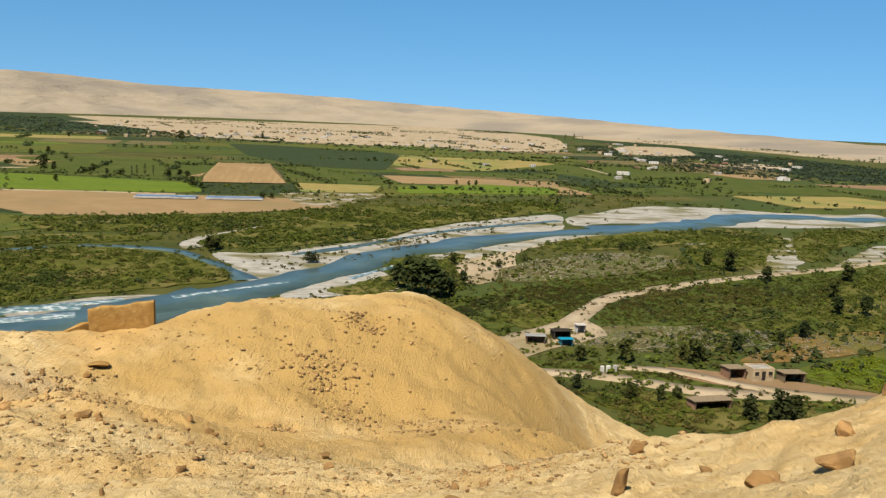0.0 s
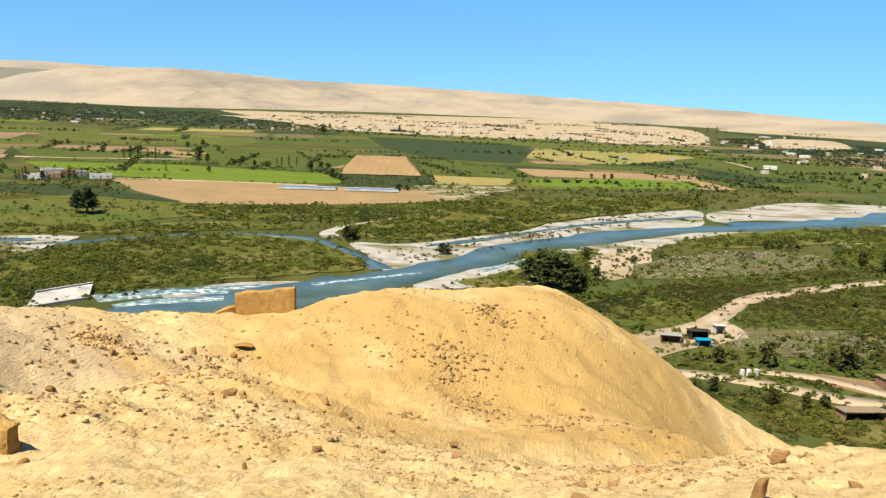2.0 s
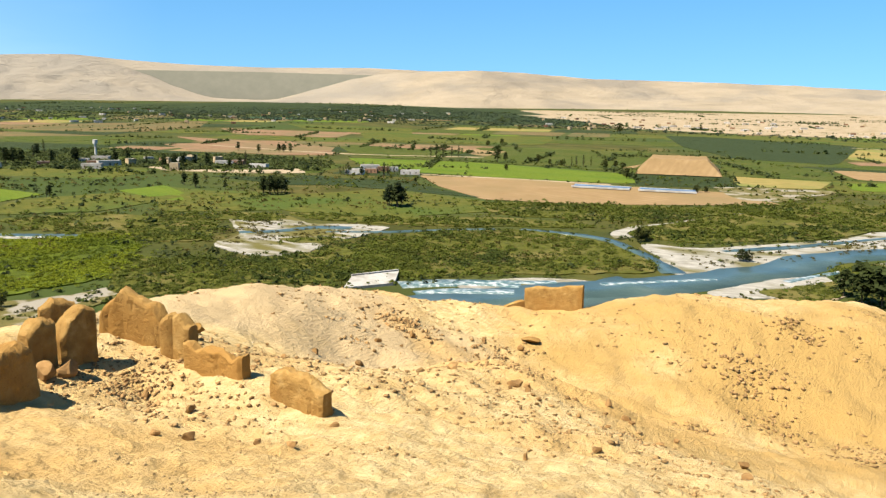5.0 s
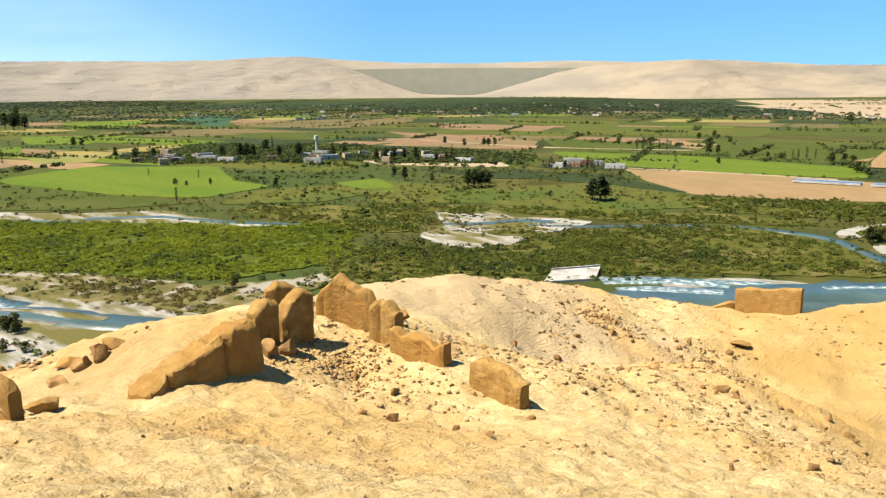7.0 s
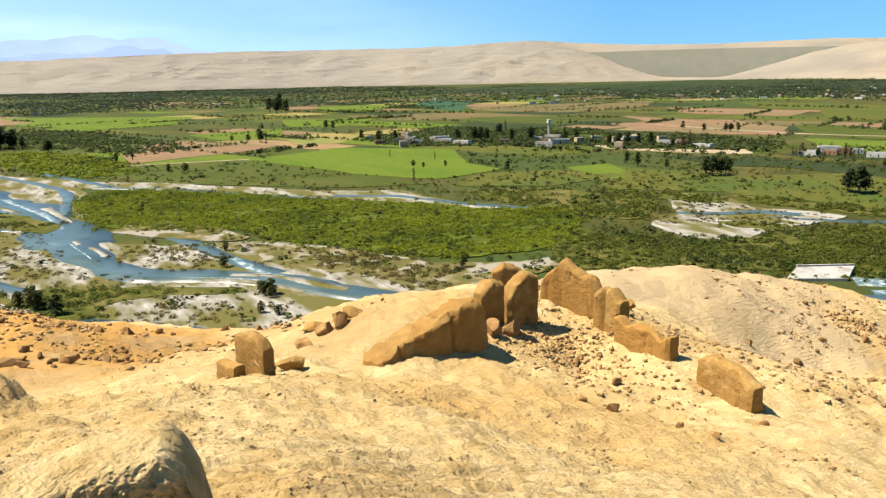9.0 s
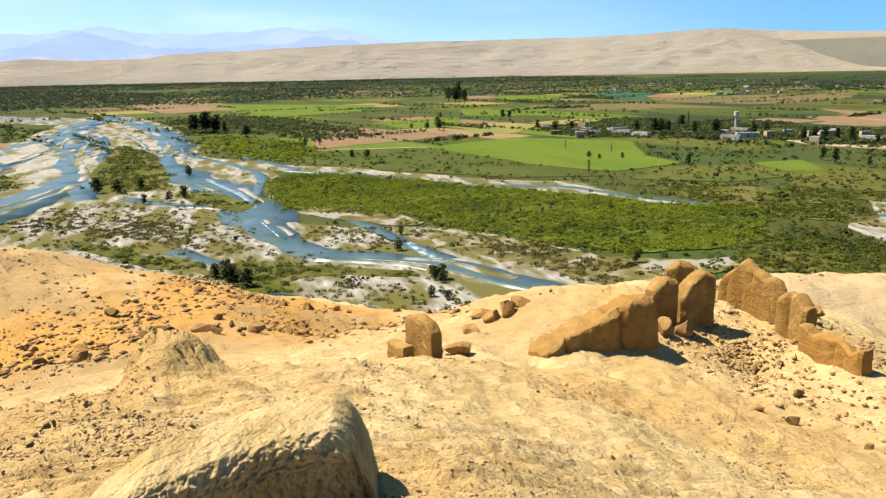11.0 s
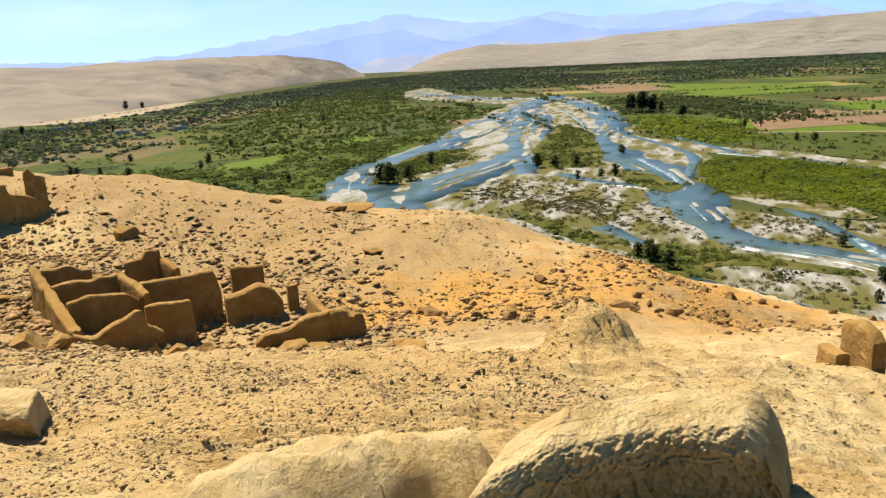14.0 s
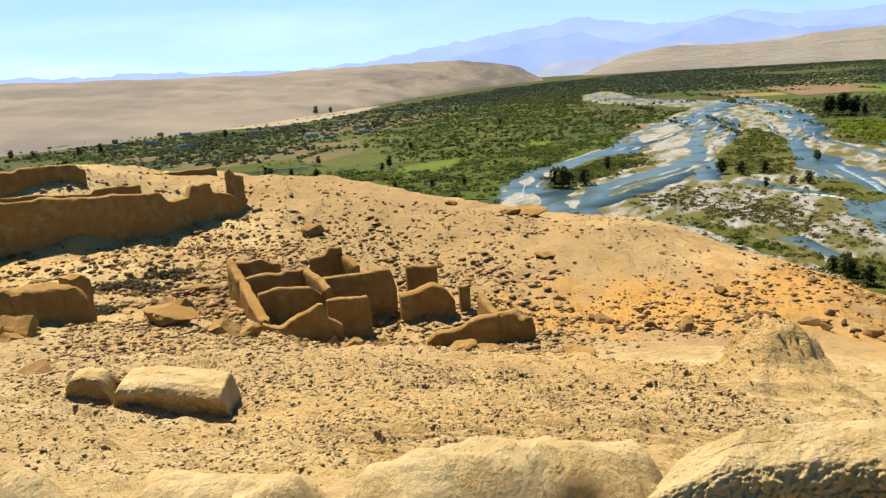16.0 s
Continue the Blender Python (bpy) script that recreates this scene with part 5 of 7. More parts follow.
plant("bush", 62, 183, 3.7)
plant("bush", 39, 155, 3.1)
plant("bush", 29, 160, 2.7)
plant("bush", 45, 154, 3.1)
plant("bush", 119, 288, 5.4)
plant("bush", 131, 262, 5.5)
plant("bush", 152, 295, 5.7)
plant("bush", 112, 308, 7.0)
plant("bush", 107, 319, 5.8)
plant("bush", 65, 144, 5.9)
plant("bush", 68, 145, 4.8)
plant("bush", 60, 146, 4.3)
plant("bush", 49, 156, 2.4)
plant("wide", 130, 239, 5.9)
plant("wide", 121, 238, 5.4)
plant("wide", 98, 209, 4.4)
plant("wide", 75, 195, 3.7)
plant("wide", 88, 200, 3.5)
plant("poplar", 222, 450, 2.1)
plant("poplar", 466, 1964, 14.3)
plant("poplar", 526, 1957, 14.3)
plant("poplar", 302, 2294, 16.4)
plant("poplar", 342, 2350, 20.2)
plant("poplar", 374, 2394, 20.6)
plant("poplar", 383, 2298, 16.5)
plant("bush", -269, 550, 4.3)
plant("bush", -267, 629, 3.9)
plant("bush", -282, 639, 5.9)
plant("bush", -419, 808, 6.4)
plant("round", -708, 199, 11.5)
plant("round", -1316, 390, 23.3)
plant("round", -1264, 386, 24.3)
plant("round", -1299, 404, 19.3)
plant("poplar", -637, 101, 6.4)
plant("poplar", -608, 78, 7.0)
plant("poplar", -592, 63, 8.5)
plant("poplar", -590, 65, 7.6)
plant("poplar", -723, 155, 5.2)
plant("poplar", -504, 232, 5.5)
plant("poplar", -470, 249, 5.3)
plant("round", -428, 234, 4.2)
plant("round", -388, 253, 5.9)
plant("round", -599, 66, 6.0)
plant("round", -827, 306, 10.0)
plant("round", -822, 312, 8.7)
plant("bush", -446, 221, 3.5)
plant("bush", -436, 223, 2.8)
plant("bush", -512, 86, 4.4)
plant("bush", -506, 95, 5.1)
plant("bush", -739, 182, 4.3)
plant("bush", -728, 194, 5.3)
plant("round", -635, 298, 9.0)
plant("round", -634, 282, 9.8)
plant("round", -656, 275, 9.1)
plant("round", -598, 339, 9.8)
plant("round", -578, 344, 12.4)
plant("round", -575, 348, 12.4)
plant("round", -571, 352, 11.4)
plant("round", -628, 401, 10.6)
plant("round", -567, 374, 9.6)
plant("round", -556, 386, 11.5)
plant("round", -537, 407, 9.6)
plant("round", -540, 421, 8.7)
plant("round", -481, 407, 8.9)
plant("round", -476, 412, 9.8)
plant("round", -472, 417, 9.8)
plant("round", -467, 423, 8.9)
plant("round", -461, 430, 9.8)
plant("round", -437, 429, 7.0)
plant("round", -432, 435, 7.8)
plant("poplar", -655, 425, 12.2)
plant("poplar", -501, 407, 8.2)
plant("poplar", -482, 406, 9.8)
plant("poplar", -630, 399, 9.5)
plant("poplar", -442, 451, 11.7)
plant("poplar", -421, 447, 10.5)
plant("poplar", -414, 456, 9.6)
plant("poplar", -406, 465, 8.8)
plant("poplar", -392, 468, 6.9)
plant("poplar", -387, 474, 7.0)
plant("round", -313, 333, 9.1)
plant("round", -308, 336, 9.7)
plant("round", -307, 341, 8.5)
plant("round", -226, 330, 10.3)
plant("round", -221, 330, 11.9)
plant("poplar", -344, 445, 6.4)
plant("poplar", -344, 451, 8.1)
plant("poplar", -311, 447, 10.1)
plant("poplar", -317, 461, 7.9)
plant("poplar", -333, 453, 5.6)
plant("bush", -198, 54, 3.6)
plant("bush", -195, 55, 2.7)
plant("bush", -183, 49, 2.5)
plant("bush", -179, 52, 2.2)
plant("bush", -219, 1, 4.8)
plant("bush", -215, 2, 4.7)
plant("bush", -208, 6, 4.6)
plant("bush", -221, -2, 3.5)
plant("bush", -259, 59, 2.7)
plant("bush", -236, 53, 3.2)
plant("bush", -197, 113, 3.3)
plant("round", -362, 328, 8.3)
plant("round", -377, 333, 7.2)
plant("round", -341, 331, 5.4)
plant("wide", -782, -15, 16.6)
plant("wide", -778, -4, 18.7)
plant("wide", -776, 4, 11.0)
plant("wide", -712, 29, 10.1)
plant("round", -703, 199, 9.3)
plant("round", -1467, 443, 17.3)
plant("round", -1461, 452, 15.1)
plant("round", -1831, 500, 10.7)
plant("bush", -462, -14, 4.6)
plant("bush", -358, -122, 8.6)
plant("bush", -369, -120, 6.7)
plant("bush", -198, 56, 3.9)
plant("bush", -201, 54, 3.0)
plant("bush", -362, -30, 4.2)
plant("bush", -369, -20, 4.2)
plant("poplar", -643, 67, 9.2)
plant("poplar", -613, 79, 7.9)
plant("poplar", -660, 106, 5.7)
plant("poplar", -676, 157, 5.9)
plant("round", -807, -496, 8.1)
plant("round", -718, -530, 7.6)
plant("round", -1201, -824, 12.4)
plant("round", -1112, -534, 8.7)
plant("round", -680, -306, 6.3)
plant("round", -779, -324, 7.2)
plant("round", -542, -301, 6.2)
plant("round", -415, -251, 5.5)
plant("round", -374, -303, 7.5)
plant("round", -378, -291, 6.8)
plant("round", -325, -210, 5.5)
plant("round", -349, -183, 5.1)
plant("round", -357, -169, 5.1)
plant("round", -448, -321, 6.3)
plant("round", -493, -48, 3.5)
plant("round", -775, 5, 16.5)
plant("round", -780, -5, 17.7)
plant("round", -771, 12, 10.9)
plant("bush", -355, -117, 9.1)
plant("bush", -366, -111, 7.1)
plant("bush", -424, -115, 6.3)
plant("bush", -406, -54, 7.0)
plant("bush", -405, -45, 5.8)
plant("bush", -410, -35, 5.9)
plant("bush", -374, -14, 5.3)
plant("bush", -459, -13, 4.6)
plant("round", -501, -716, 8.7)
plant("round", -513, -700, 7.4)
plant("round", -519, -643, 9.4)
plant("round", -541, -640, 10.7)
plant("round", -711, -635, 9.5)
plant("round", -1167, -832, 16.2)
plant("round", -429, -254, 7.8)
plant("round", -378, -310, 7.7)
plant("round", -368, -266, 7.8)
plant("round", -333, -195, 5.5)
plant("round", -340, -219, 5.8)
plant("round", -1654, 512, 26.9)
plant("round", -1237, 393, 22.0)
plant("round", -1288, 393, 19.1)
plant("poplar", -373, 185, 7.7)
plant("poplar", -386, 250, 5.2)
plant("poplar", -685, 198, 11.1)


# ---- ruins on the hill ----
WALL_LABEL = {
    "great_wall": "long weathered adobe wall with a broken top edge", "upper_wall": "low adobe wall stub on the crest", "ledge_wall": "thin eroded adobe wall along a ledge",
    "crest_wall": "thin low adobe wall on the crest", "stub_wall": "thick crumbling adobe wall stub on the slope", "room_wall": "roofless adobe room wall, eroded and tan",
    "court_wall": "broken stepped adobe wall beside the rooms", "adobe_block": "fallen block of tan adobe on the slope",
    "low_wall": "low rounded adobe wall worn smooth", "dark_wall": "leaning adobe wall worn to a wedge", "pillar_wall": "rough standing adobe wall fragment with rounded top",
    "slope_wall": "cracked orange adobe wall running down the slope", "lone_wall": "lone rectangular adobe wall on the mound"}
WALL_GROUP = {"room_wall": "rooms of the ruin", "slope_wall": "walls down the slope", "pillar_wall": "standing wall fragments"}
WALLS = [0]


def ruin(name, thick, *tops):
    """An eroded earth wall along the plan of its top points, standing on the hill."""
    WALLS[0] += 1
    seed = 200 + 3 * WALLS[0]
    p = np.array(tops)
    seg = np.hypot(*np.diff(p[:, :2], axis=0).T)
    s = np.append(0, np.cumsum(seg))
    step = max(0.02, min(0.2, 0.004 * np.hypot(*p[0, :2])))
    u = np.linspace(0, s[-1], max(6, int(s[-1] / step)))
    x, y, top = (np.interp(u, s, p[:, k]) for k in range(3))
    tx, ty = np.gradient(x), np.gradient(y)
    n = np.hypot(tx, ty) + 1e-9
    nx, ny = -ty / n, tx / n
    base = np.minimum(hill_z(x + nx * thick, y + ny * thick), hill_z(x - nx * thick, y - ny * thick)) - 0.3
    base = np.minimum(base, top - 0.25)
    top = top + (0.15 if name == "adobe_block" else 0.5) * step * (smooth_noise(u / (step * 3.5), u * 0, seed) - 0.5) * 1.6
    if name in ("pillar_wall", "slope_wall"):
        top = top + 0.05 - 0.22 * np.abs(fbm(u * 2.1, u * 0 + 3, 4, seed + 9))
    sides, rows = 12, []
    soft = name == "low_wall"
    if soft:
        prof = [(1.4 * k / 14, 0.05 + 0.95 * (1 - abs(k / 14) ** 2.4)) for k in range(-14, 15)]
    else:
        lean = 0.10
        side = [(0.98 + lean * k / sides, (1 - k / sides) * 0.9) for k in range(sides + 1)]
        prof = [(-o, f) for o, f in side[::-1]] + [(-0.95, 0.94), (-0.84, 0.972), (-0.6, 0.993), (0.0, 1.0), (0.6, 0.993), (0.84, 0.972), (0.95, 0.94)] + side
    high = top - base
    block, worn = name == "adobe_block", name in ("dark_wall", "pillar_wall", "slope_wall", "stub_wall")
    if soft:
        high = high * (0.08 + 0.92 * np.sin(np.clip(np.minimum(u, u[-1] - u) / 0.28, 0, 1) * math.pi / 2) ** 0.8)
    for k, (o, f) in enumerate(prof):
        z = base + high * f
        rough = 1 + (0.13 if soft else 0.06 if block else 0.10) * fbm(u * 1.7 / max(thick, 0.4), z * 1.7 / max(thick, 0.4) + (50 if o > 0 else 0), 4, seed)
        pit = (0.20 if soft else 0.05 if block else 0.09) * thick * fbm(u * (12 if soft else 7), z * (12 if soft else 7) + o * 3, 4, seed + 1) + 0.04 * thick * fbm(u * 23, z * 23 + o, 2, seed + 6)
        crack = (0.0 if soft or block else 0.16) * thick * np.exp(-((smooth_noise(u / (thick * 1.7), z * 0.15 + 9, seed + 4) - 0.5) / 0.02) ** 2)
        w = o * thick / 2 * rough + np.sign(o) * (pit - crack)
        endw = np.clip(np.minimum(u, u[-1] - u) / (0.35 * thick) + (0.9 if block else 0.7), 0, 1)
        if soft:
            w = o * thick / 2 * (1 + 0.25 * fbm(u * 1.5, u * 0 + o * 0.3, 3, seed))
            z = z + 0.05 * fbm(u * 5, u * 0 + o * 2.2, 4, seed + 3)
        w *= endw
        rows.append(np.stack([x + nx * w, y + ny * w, z + (0.02 if block else 0.16 if worn else 0.09) * min(thick, 0.8) * fbm(u * 3, o * 2 + z * 0, 4, seed + 2) * (f > 0.8)], -1))
    v = np.stack(rows)
    faces = [tuple(q) for q in grid_faces(len(prof), len(u))]
    m, c = len(prof), len(u)
    faces += [tuple(k * c for k in range(m)), tuple(k * c + c - 1 for k in reversed(range(m)))]
    me = bpy.data.meshes.new(name)
    me.from_pydata(v.reshape(-1, 3).tolist(), [], faces)
    for f in me.polygons:
        f.use_smooth = len(f.vertices) == 4
    me.materials.append(M_MUD if soft else M_ADOBE)
    bm = bmesh.new()
    bm.from_mesh(me)
    bmesh.ops.recalc_face_normals(bm, faces=bm.faces)
    bm.to_mesh(me)
    bm.free()
    if not soft:
        me.set_sharp_from_angle(angle=radians(38))
    tagged(new("ruined_wall" if name != "adobe_block" else "adobe_block", me), WALL_LABEL[name], "ruined wall" if name != "adobe_block" else "block", WALL_GROUP.get(name, ""))


ruin("great_wall", 0.7, (-24.44, -45.90, 49.57), (-29.92, -44.47, 49.23), (-31.33, -43.37, 49.14), (-31.50, -43.24, 49.36), (-32.13, -42.65, 49.16), (-34.17, -40.91, 49.06), (-37.33, -39.71, 48.80), (-38.13, -39.91, 48.11), (-40.14, -39.91, 47.90), (-40.49, -39.84, 48.77), (-41.84, -39.59, 48.65), (-42.07, -39.64, 48.06), (-43.57, -39.48, 47.75), (-45.06, -39.31, 46.93))
ruin("upper_wall", 0.7, (-32.15, -50.66, 50.66), (-33.92, -49.85, 50.50), (-34.46, -49.48, 50.43), (-34.82, -49.35, 50.64), (-36.20, -48.35, 50.66), (-37.64, -47.37, 50.59), (-37.81, -47.36, 50.29), (-38.28, -47.23, 50.15))
ruin("ledge_wall", 0.5, (-31.86, -47.27, 49.14), (-33.82, -45.63, 49.10), (-36.03, -44.17, 48.88), (-36.19, -44.04, 49.12), (-38.78, -42.59, 49.00))
ruin("crest_wall", 0.5, (-45.87, -48.84, 48.82), (-48.07, -47.39, 48.84), (-50.01, -46.07, 48.82))
ruin("stub_wall", 0.45, (-44.53, -40.21, 49.10), (-44.78, -40.09, 49.35), (-45.05, -40.08, 48.95), (-45.26, -40.15, 48.86), (-46.04, -40.01, 48.58))
ruin("stub_wall", 1.3, (-13.27, -23.51, 49.69), (-15.28, -23.46, 49.29), (-16.23, -23.18, 49.14), (-17.01, -22.99, 49.08), (-17.68, -22.99, 48.71))
ruin("stub_wall", 0.8, (-18.57, -24.82, 48.77), (-19.02, -24.86, 48.77), (-19.49, -24.87, 48.57))
ruin("room_wall", 0.4, (-27.51, -24.74, 47.24), (-28.08, -24.40, 47.20), (-28.58, -24.12, 47.12), (-29.20, -23.69, 46.81))
ruin("room_wall", 0.4, (-26.19, -23.22, 46.89), (-27.00, -22.74, 46.92), (-28.64, -21.81, 46.85))
ruin("room_wall", 0.4, (-28.64, -21.81, 46.85), (-27.80, -20.60, 46.76), (-26.79, -19.27, 46.61))
ruin("room_wall", 0.4, (-24.97, -21.57, 46.62), (-25.54, -21.06, 46.77), (-26.55, -20.10, 46.62), (-27.05, -19.76, 46.15))
ruin("room_wall", 0.45, (-22.74, -19.56, 46.20), (-23.21, -19.01, 46.01), (-23.69, -18.57, 46.40), (-24.40, -17.96, 46.69), (-24.54, -17.95, 46.20), (-24.99, -17.49, 45.66))
ruin("room_wall", 0.45, (-27.52, -25.17, 47.32), (-26.12, -23.30, 46.80), (-24.82, -21.75, 46.39), (-23.58, -20.12, 46.03))
ruin("room_wall", 0.45, (-26.13, -18.99, 46.24), (-26.52, -18.61, 46.28), (-27.49, -17.89, 46.16), (-27.62, -17.87, 45.18))
ruin("room_wall", 0.45, (-30.37, -22.84, 46.80), (-30.81, -22.24, 46.95), (-30.99, -22.17, 47.22), (-31.52, -21.75, 47.17))
ruin("room_wall", 0.4, (-31.51, -21.77, 46.89), (-31.06, -21.01, 46.75), (-30.68, -20.33, 46.60))
ruin("room_wall", 0.45, (-28.28, -20.63, 46.51), (-29.27, -19.55, 46.59), (-30.47, -18.41, 46.54), (-30.59, -18.22, 45.67))
ruin("room_wall", 0.5, (-31.52, -18.20, 46.43), (-31.96, -17.63, 46.41), (-32.39, -17.04, 46.36))
ruin("room_wall", 0.7, (-29.52, -17.46, 45.69), (-30.03, -16.79, 45.75), (-30.40, -16.31, 46.05), (-30.74, -15.87, 45.83), (-31.02, -15.54, 45.17))
ruin("room_wall", 0.4, (-31.23, -15.35, 45.73), (-31.52, -14.98, 45.76))
ruin("court_wall", 0.5, (-24.72, -13.58, 45.52), (-24.88, -13.27, 45.76), (-25.26, -12.30, 46.03), (-25.38, -11.82, 46.36), (-25.52, -11.27, 46.47), (-25.75, -10.47, 46.55), (-25.80, -10.36, 46.42), (-25.84, -9.97, 46.37), (-25.78, -9.84, 45.76))
ruin("court_wall", 0.35, (-27.27, -12.50, 46.65), (-26.49, -11.79, 46.51), (-25.91, -11.14, 46.34))
ruin("low_wall", 0.75, (-2.42, -1.80, 53.36), (-2.83, -1.60, 53.38), (-3.23, -1.34, 53.28), (-3.63, -0.95, 53.15), (-3.85, -0.66, 53.04))
ruin("low_wall", 0.6, (-1.84, -3.27, 53.51), (-2.11, -3.22, 53.38), (-2.33, -3.19, 53.25))
ruin("low_wall", 0.6, (-2.35, -3.12, 53.24), (-2.55, -2.88, 53.18), (-2.69, -2.54, 53.16), (-2.68, -2.10, 53.22))
ruin("dark_wall", 0.8, (-16.78, 7.04, 48.32), (-16.92, 7.47, 48.59), (-16.99, 7.81, 48.71), (-17.08, 8.99, 49.08), (-17.19, 9.63, 49.30), (-17.25, 10.12, 49.34), (-17.36, 10.32, 49.02))
ruin("pillar_wall", 0.5, (-18.37, 10.98, 49.11), (-18.45, 11.42, 49.45), (-18.45, 11.80, 49.27))
ruin("pillar_wall", 0.55, (-18.84, 12.12, 48.71), (-18.87, 12.61, 49.26), (-18.88, 12.96, 49.35), (-18.79, 13.26, 49.19))
ruin("pillar_wall", 0.45, (-21.22, 13.22, 48.83), (-21.11, 13.58, 49.01), (-20.95, 14.18, 48.85))
ruin("slope_wall", 0.5, (-21.10, 15.19, 48.20), (-20.80, 15.26, 48.68), (-20.35, 15.53, 49.12), (-20.06, 15.59, 48.87), (-19.26, 15.78, 48.73), (-18.91, 15.73, 48.24))
ruin("slope_wall", 0.5, (-18.65, 15.42, 48.35), (-18.29, 15.54, 48.63), (-17.97, 15.61, 48.68), (-17.57, 15.61, 48.28))
ruin("slope_wall", 0.42, (-17.32, 15.14, 48.02), (-16.39, 15.13, 47.96), (-15.67, 15.15, 47.96), (-15.01, 15.11, 47.99))
ruin("slope_wall", 0.42, (-13.87, 14.96, 47.80), (-13.34, 14.90, 48.07), (-12.77, 14.87, 48.03), (-11.89, 14.69, 47.81))
ruin("adobe_block", 0.28, (-14.95, 3.55, 50.18), (-14.60, 3.66, 50.31), (-14.20, 3.79, 50.26), (-14.05, 3.84, 50.08))
ruin("adobe_block", 0.28, (-14.80, 3.14, 49.78), (-14.20, 3.32, 49.80))
ruin("lone_wall", 0.5, (-25.59, 56.47, 40.16), (-24.78, 56.51, 40.33), (-24.74, 56.52, 40.43), (-22.79, 56.58, 40.67), (-20.78, 56.50, 41.03))
ruin("lone_wall", 0.4, (-26.25, 53.95, 39.24), (-25.40, 54.69, 39.53), (-24.96, 55.00, 39.55))
ruin("lone_wall", 0.5, (-7.62, 72.60, 37.99), (-6.13, 73.75, 37.85), (-4.61, 74.86, 37.66))


def worn_block(name, label, crest, depth, front, ends, grit, seed, cells, mat, face=None):
    """A stump of earth wall: a pale worn top falling from its far crest, a rough broken front face and ends.
    depth: how wide the top is; front: how far the face drops; ends: run of the slope at both ends; face: the way it fronts."""
    p = np.array(crest)
    s = np.append(0, np.cumsum(np.hypot(*np.diff(p[:, :2], axis=0).T)))
    u = np.linspace(0, s[-1], cells)
    x, y, top = (np.interp(u, s, p[:, k]) for k in range(3))
    g = p[-1] - p[0]
    nx, ny = g[1], -g[0]
    n = math.hypot(nx, ny) * (1 if nx * -x.mean() + ny * -y.mean() > 0 else -1)
    nx, ny = face or (nx / n, ny / n)
    # profile across: (towards the front, below the crest, how broken)
    prof = np.array([(-0.42 * depth, -front, 0.5), (-0.25 * depth, -0.35 * front, 0.5), (-0.10 * depth, -0.04 * front, 0.3), (0, 0, 0.2), (0.45 * depth, -0.01 * depth, 0.15), (0.85 * depth, -0.05 * depth, 0.25),
                     (1.0 * depth, -0.14 * depth, 0.6), (1.06 * depth, -0.26 * depth, 0.9), (0.93 * depth, -0.6 * front, 1.0), (0.82 * depth, -0.85 * front, 1.0), (0.8 * depth, -1.0 * front, 1.0), (0.8 * depth, -1.3 * front, 1.0)])
    c = np.append(0, np.cumsum(np.hypot(*np.diff(prof[:, :2], axis=0).T)))
    m = max(24, int(cells * c[-1] / s[-1]))
    q = np.linspace(0, c[-1], m)
    o, h, k = (np.interp(q, c, prof[:, i]) for i in range(3))
    for _ in range(max(1, m // 60)):
        o[1:-1], h[1:-1] = (o[:-2] + 2 * o[1:-1] + o[2:]) / 4, (h[:-2] + 2 * h[1:-1] + h[2:]) / 4
    uu, qq = np.meshgrid(u, q, indexing="ij")
    end = np.clip(np.minimum(uu / ends[0], (s[-1] - uu) / ends[1]), 0, 1)
    fall = np.sqrt(1 - (1 - end) ** 2)
    drop = front * (1 - fall)
    kk = np.maximum(k[None], 0.9 * (1 - end))
    size = 1 / depth
    lump = 0.09 * depth * fbm(uu * 2.1 * size, qq * 2.1 * size, 3, seed)
    chip = grit * kk * (np.abs(fbm(uu * 5 * size, qq * 5 * size, 6, seed + 3)) * 1.2 + 0.8 * fbm(uu * 23 * size, qq * 31 * size, 5, seed + 5))
    out = o[None] * (0.45 + 0.55 * fall ** 0.25) + np.where(o[None] > 0.4 * depth, lump - chip, 0.4 * lump)
    z = top[:, None] + h[None] - drop + np.where(h[None] > -0.4 * depth, 0.35 * lump - 0.5 * chip, 0.3 * chip)
    gx, gy = g[0] / np.hypot(g[0], g[1]), g[1] / np.hypot(g[0], g[1])
    slide = 0.6 * chip * (1 - end) - 0.5 * front * np.clip(-h[None] / front, 0, 1) * np.where(uu > s[-1] / 2, -0.35, 0.25) * (1 - end)
    v = np.stack([x[:, None] + nx * out + gx * slide, y[:, None] + ny * out + gy * slide, z], -1).reshape(-1, 3)
    me = mesh_from(name, v, grid_faces(cells, m), mat)
    bm = bmesh.new()
    bm.from_mesh(me)
    bm.verts.ensure_lookup_table()
    bm.faces.new([bm.verts[i] for i in range(m)]), bm.faces.new([bm.verts[(cells - 1) * m + i] for i in reversed(range(m))])
    bmesh.ops.recalc_face_normals(bm, faces=bm.faces)
    bm.to_mesh(me)
    bm.free()
    tagged(new(name, me), label, "ruined wall" if name == "ruined_wall" else "block")


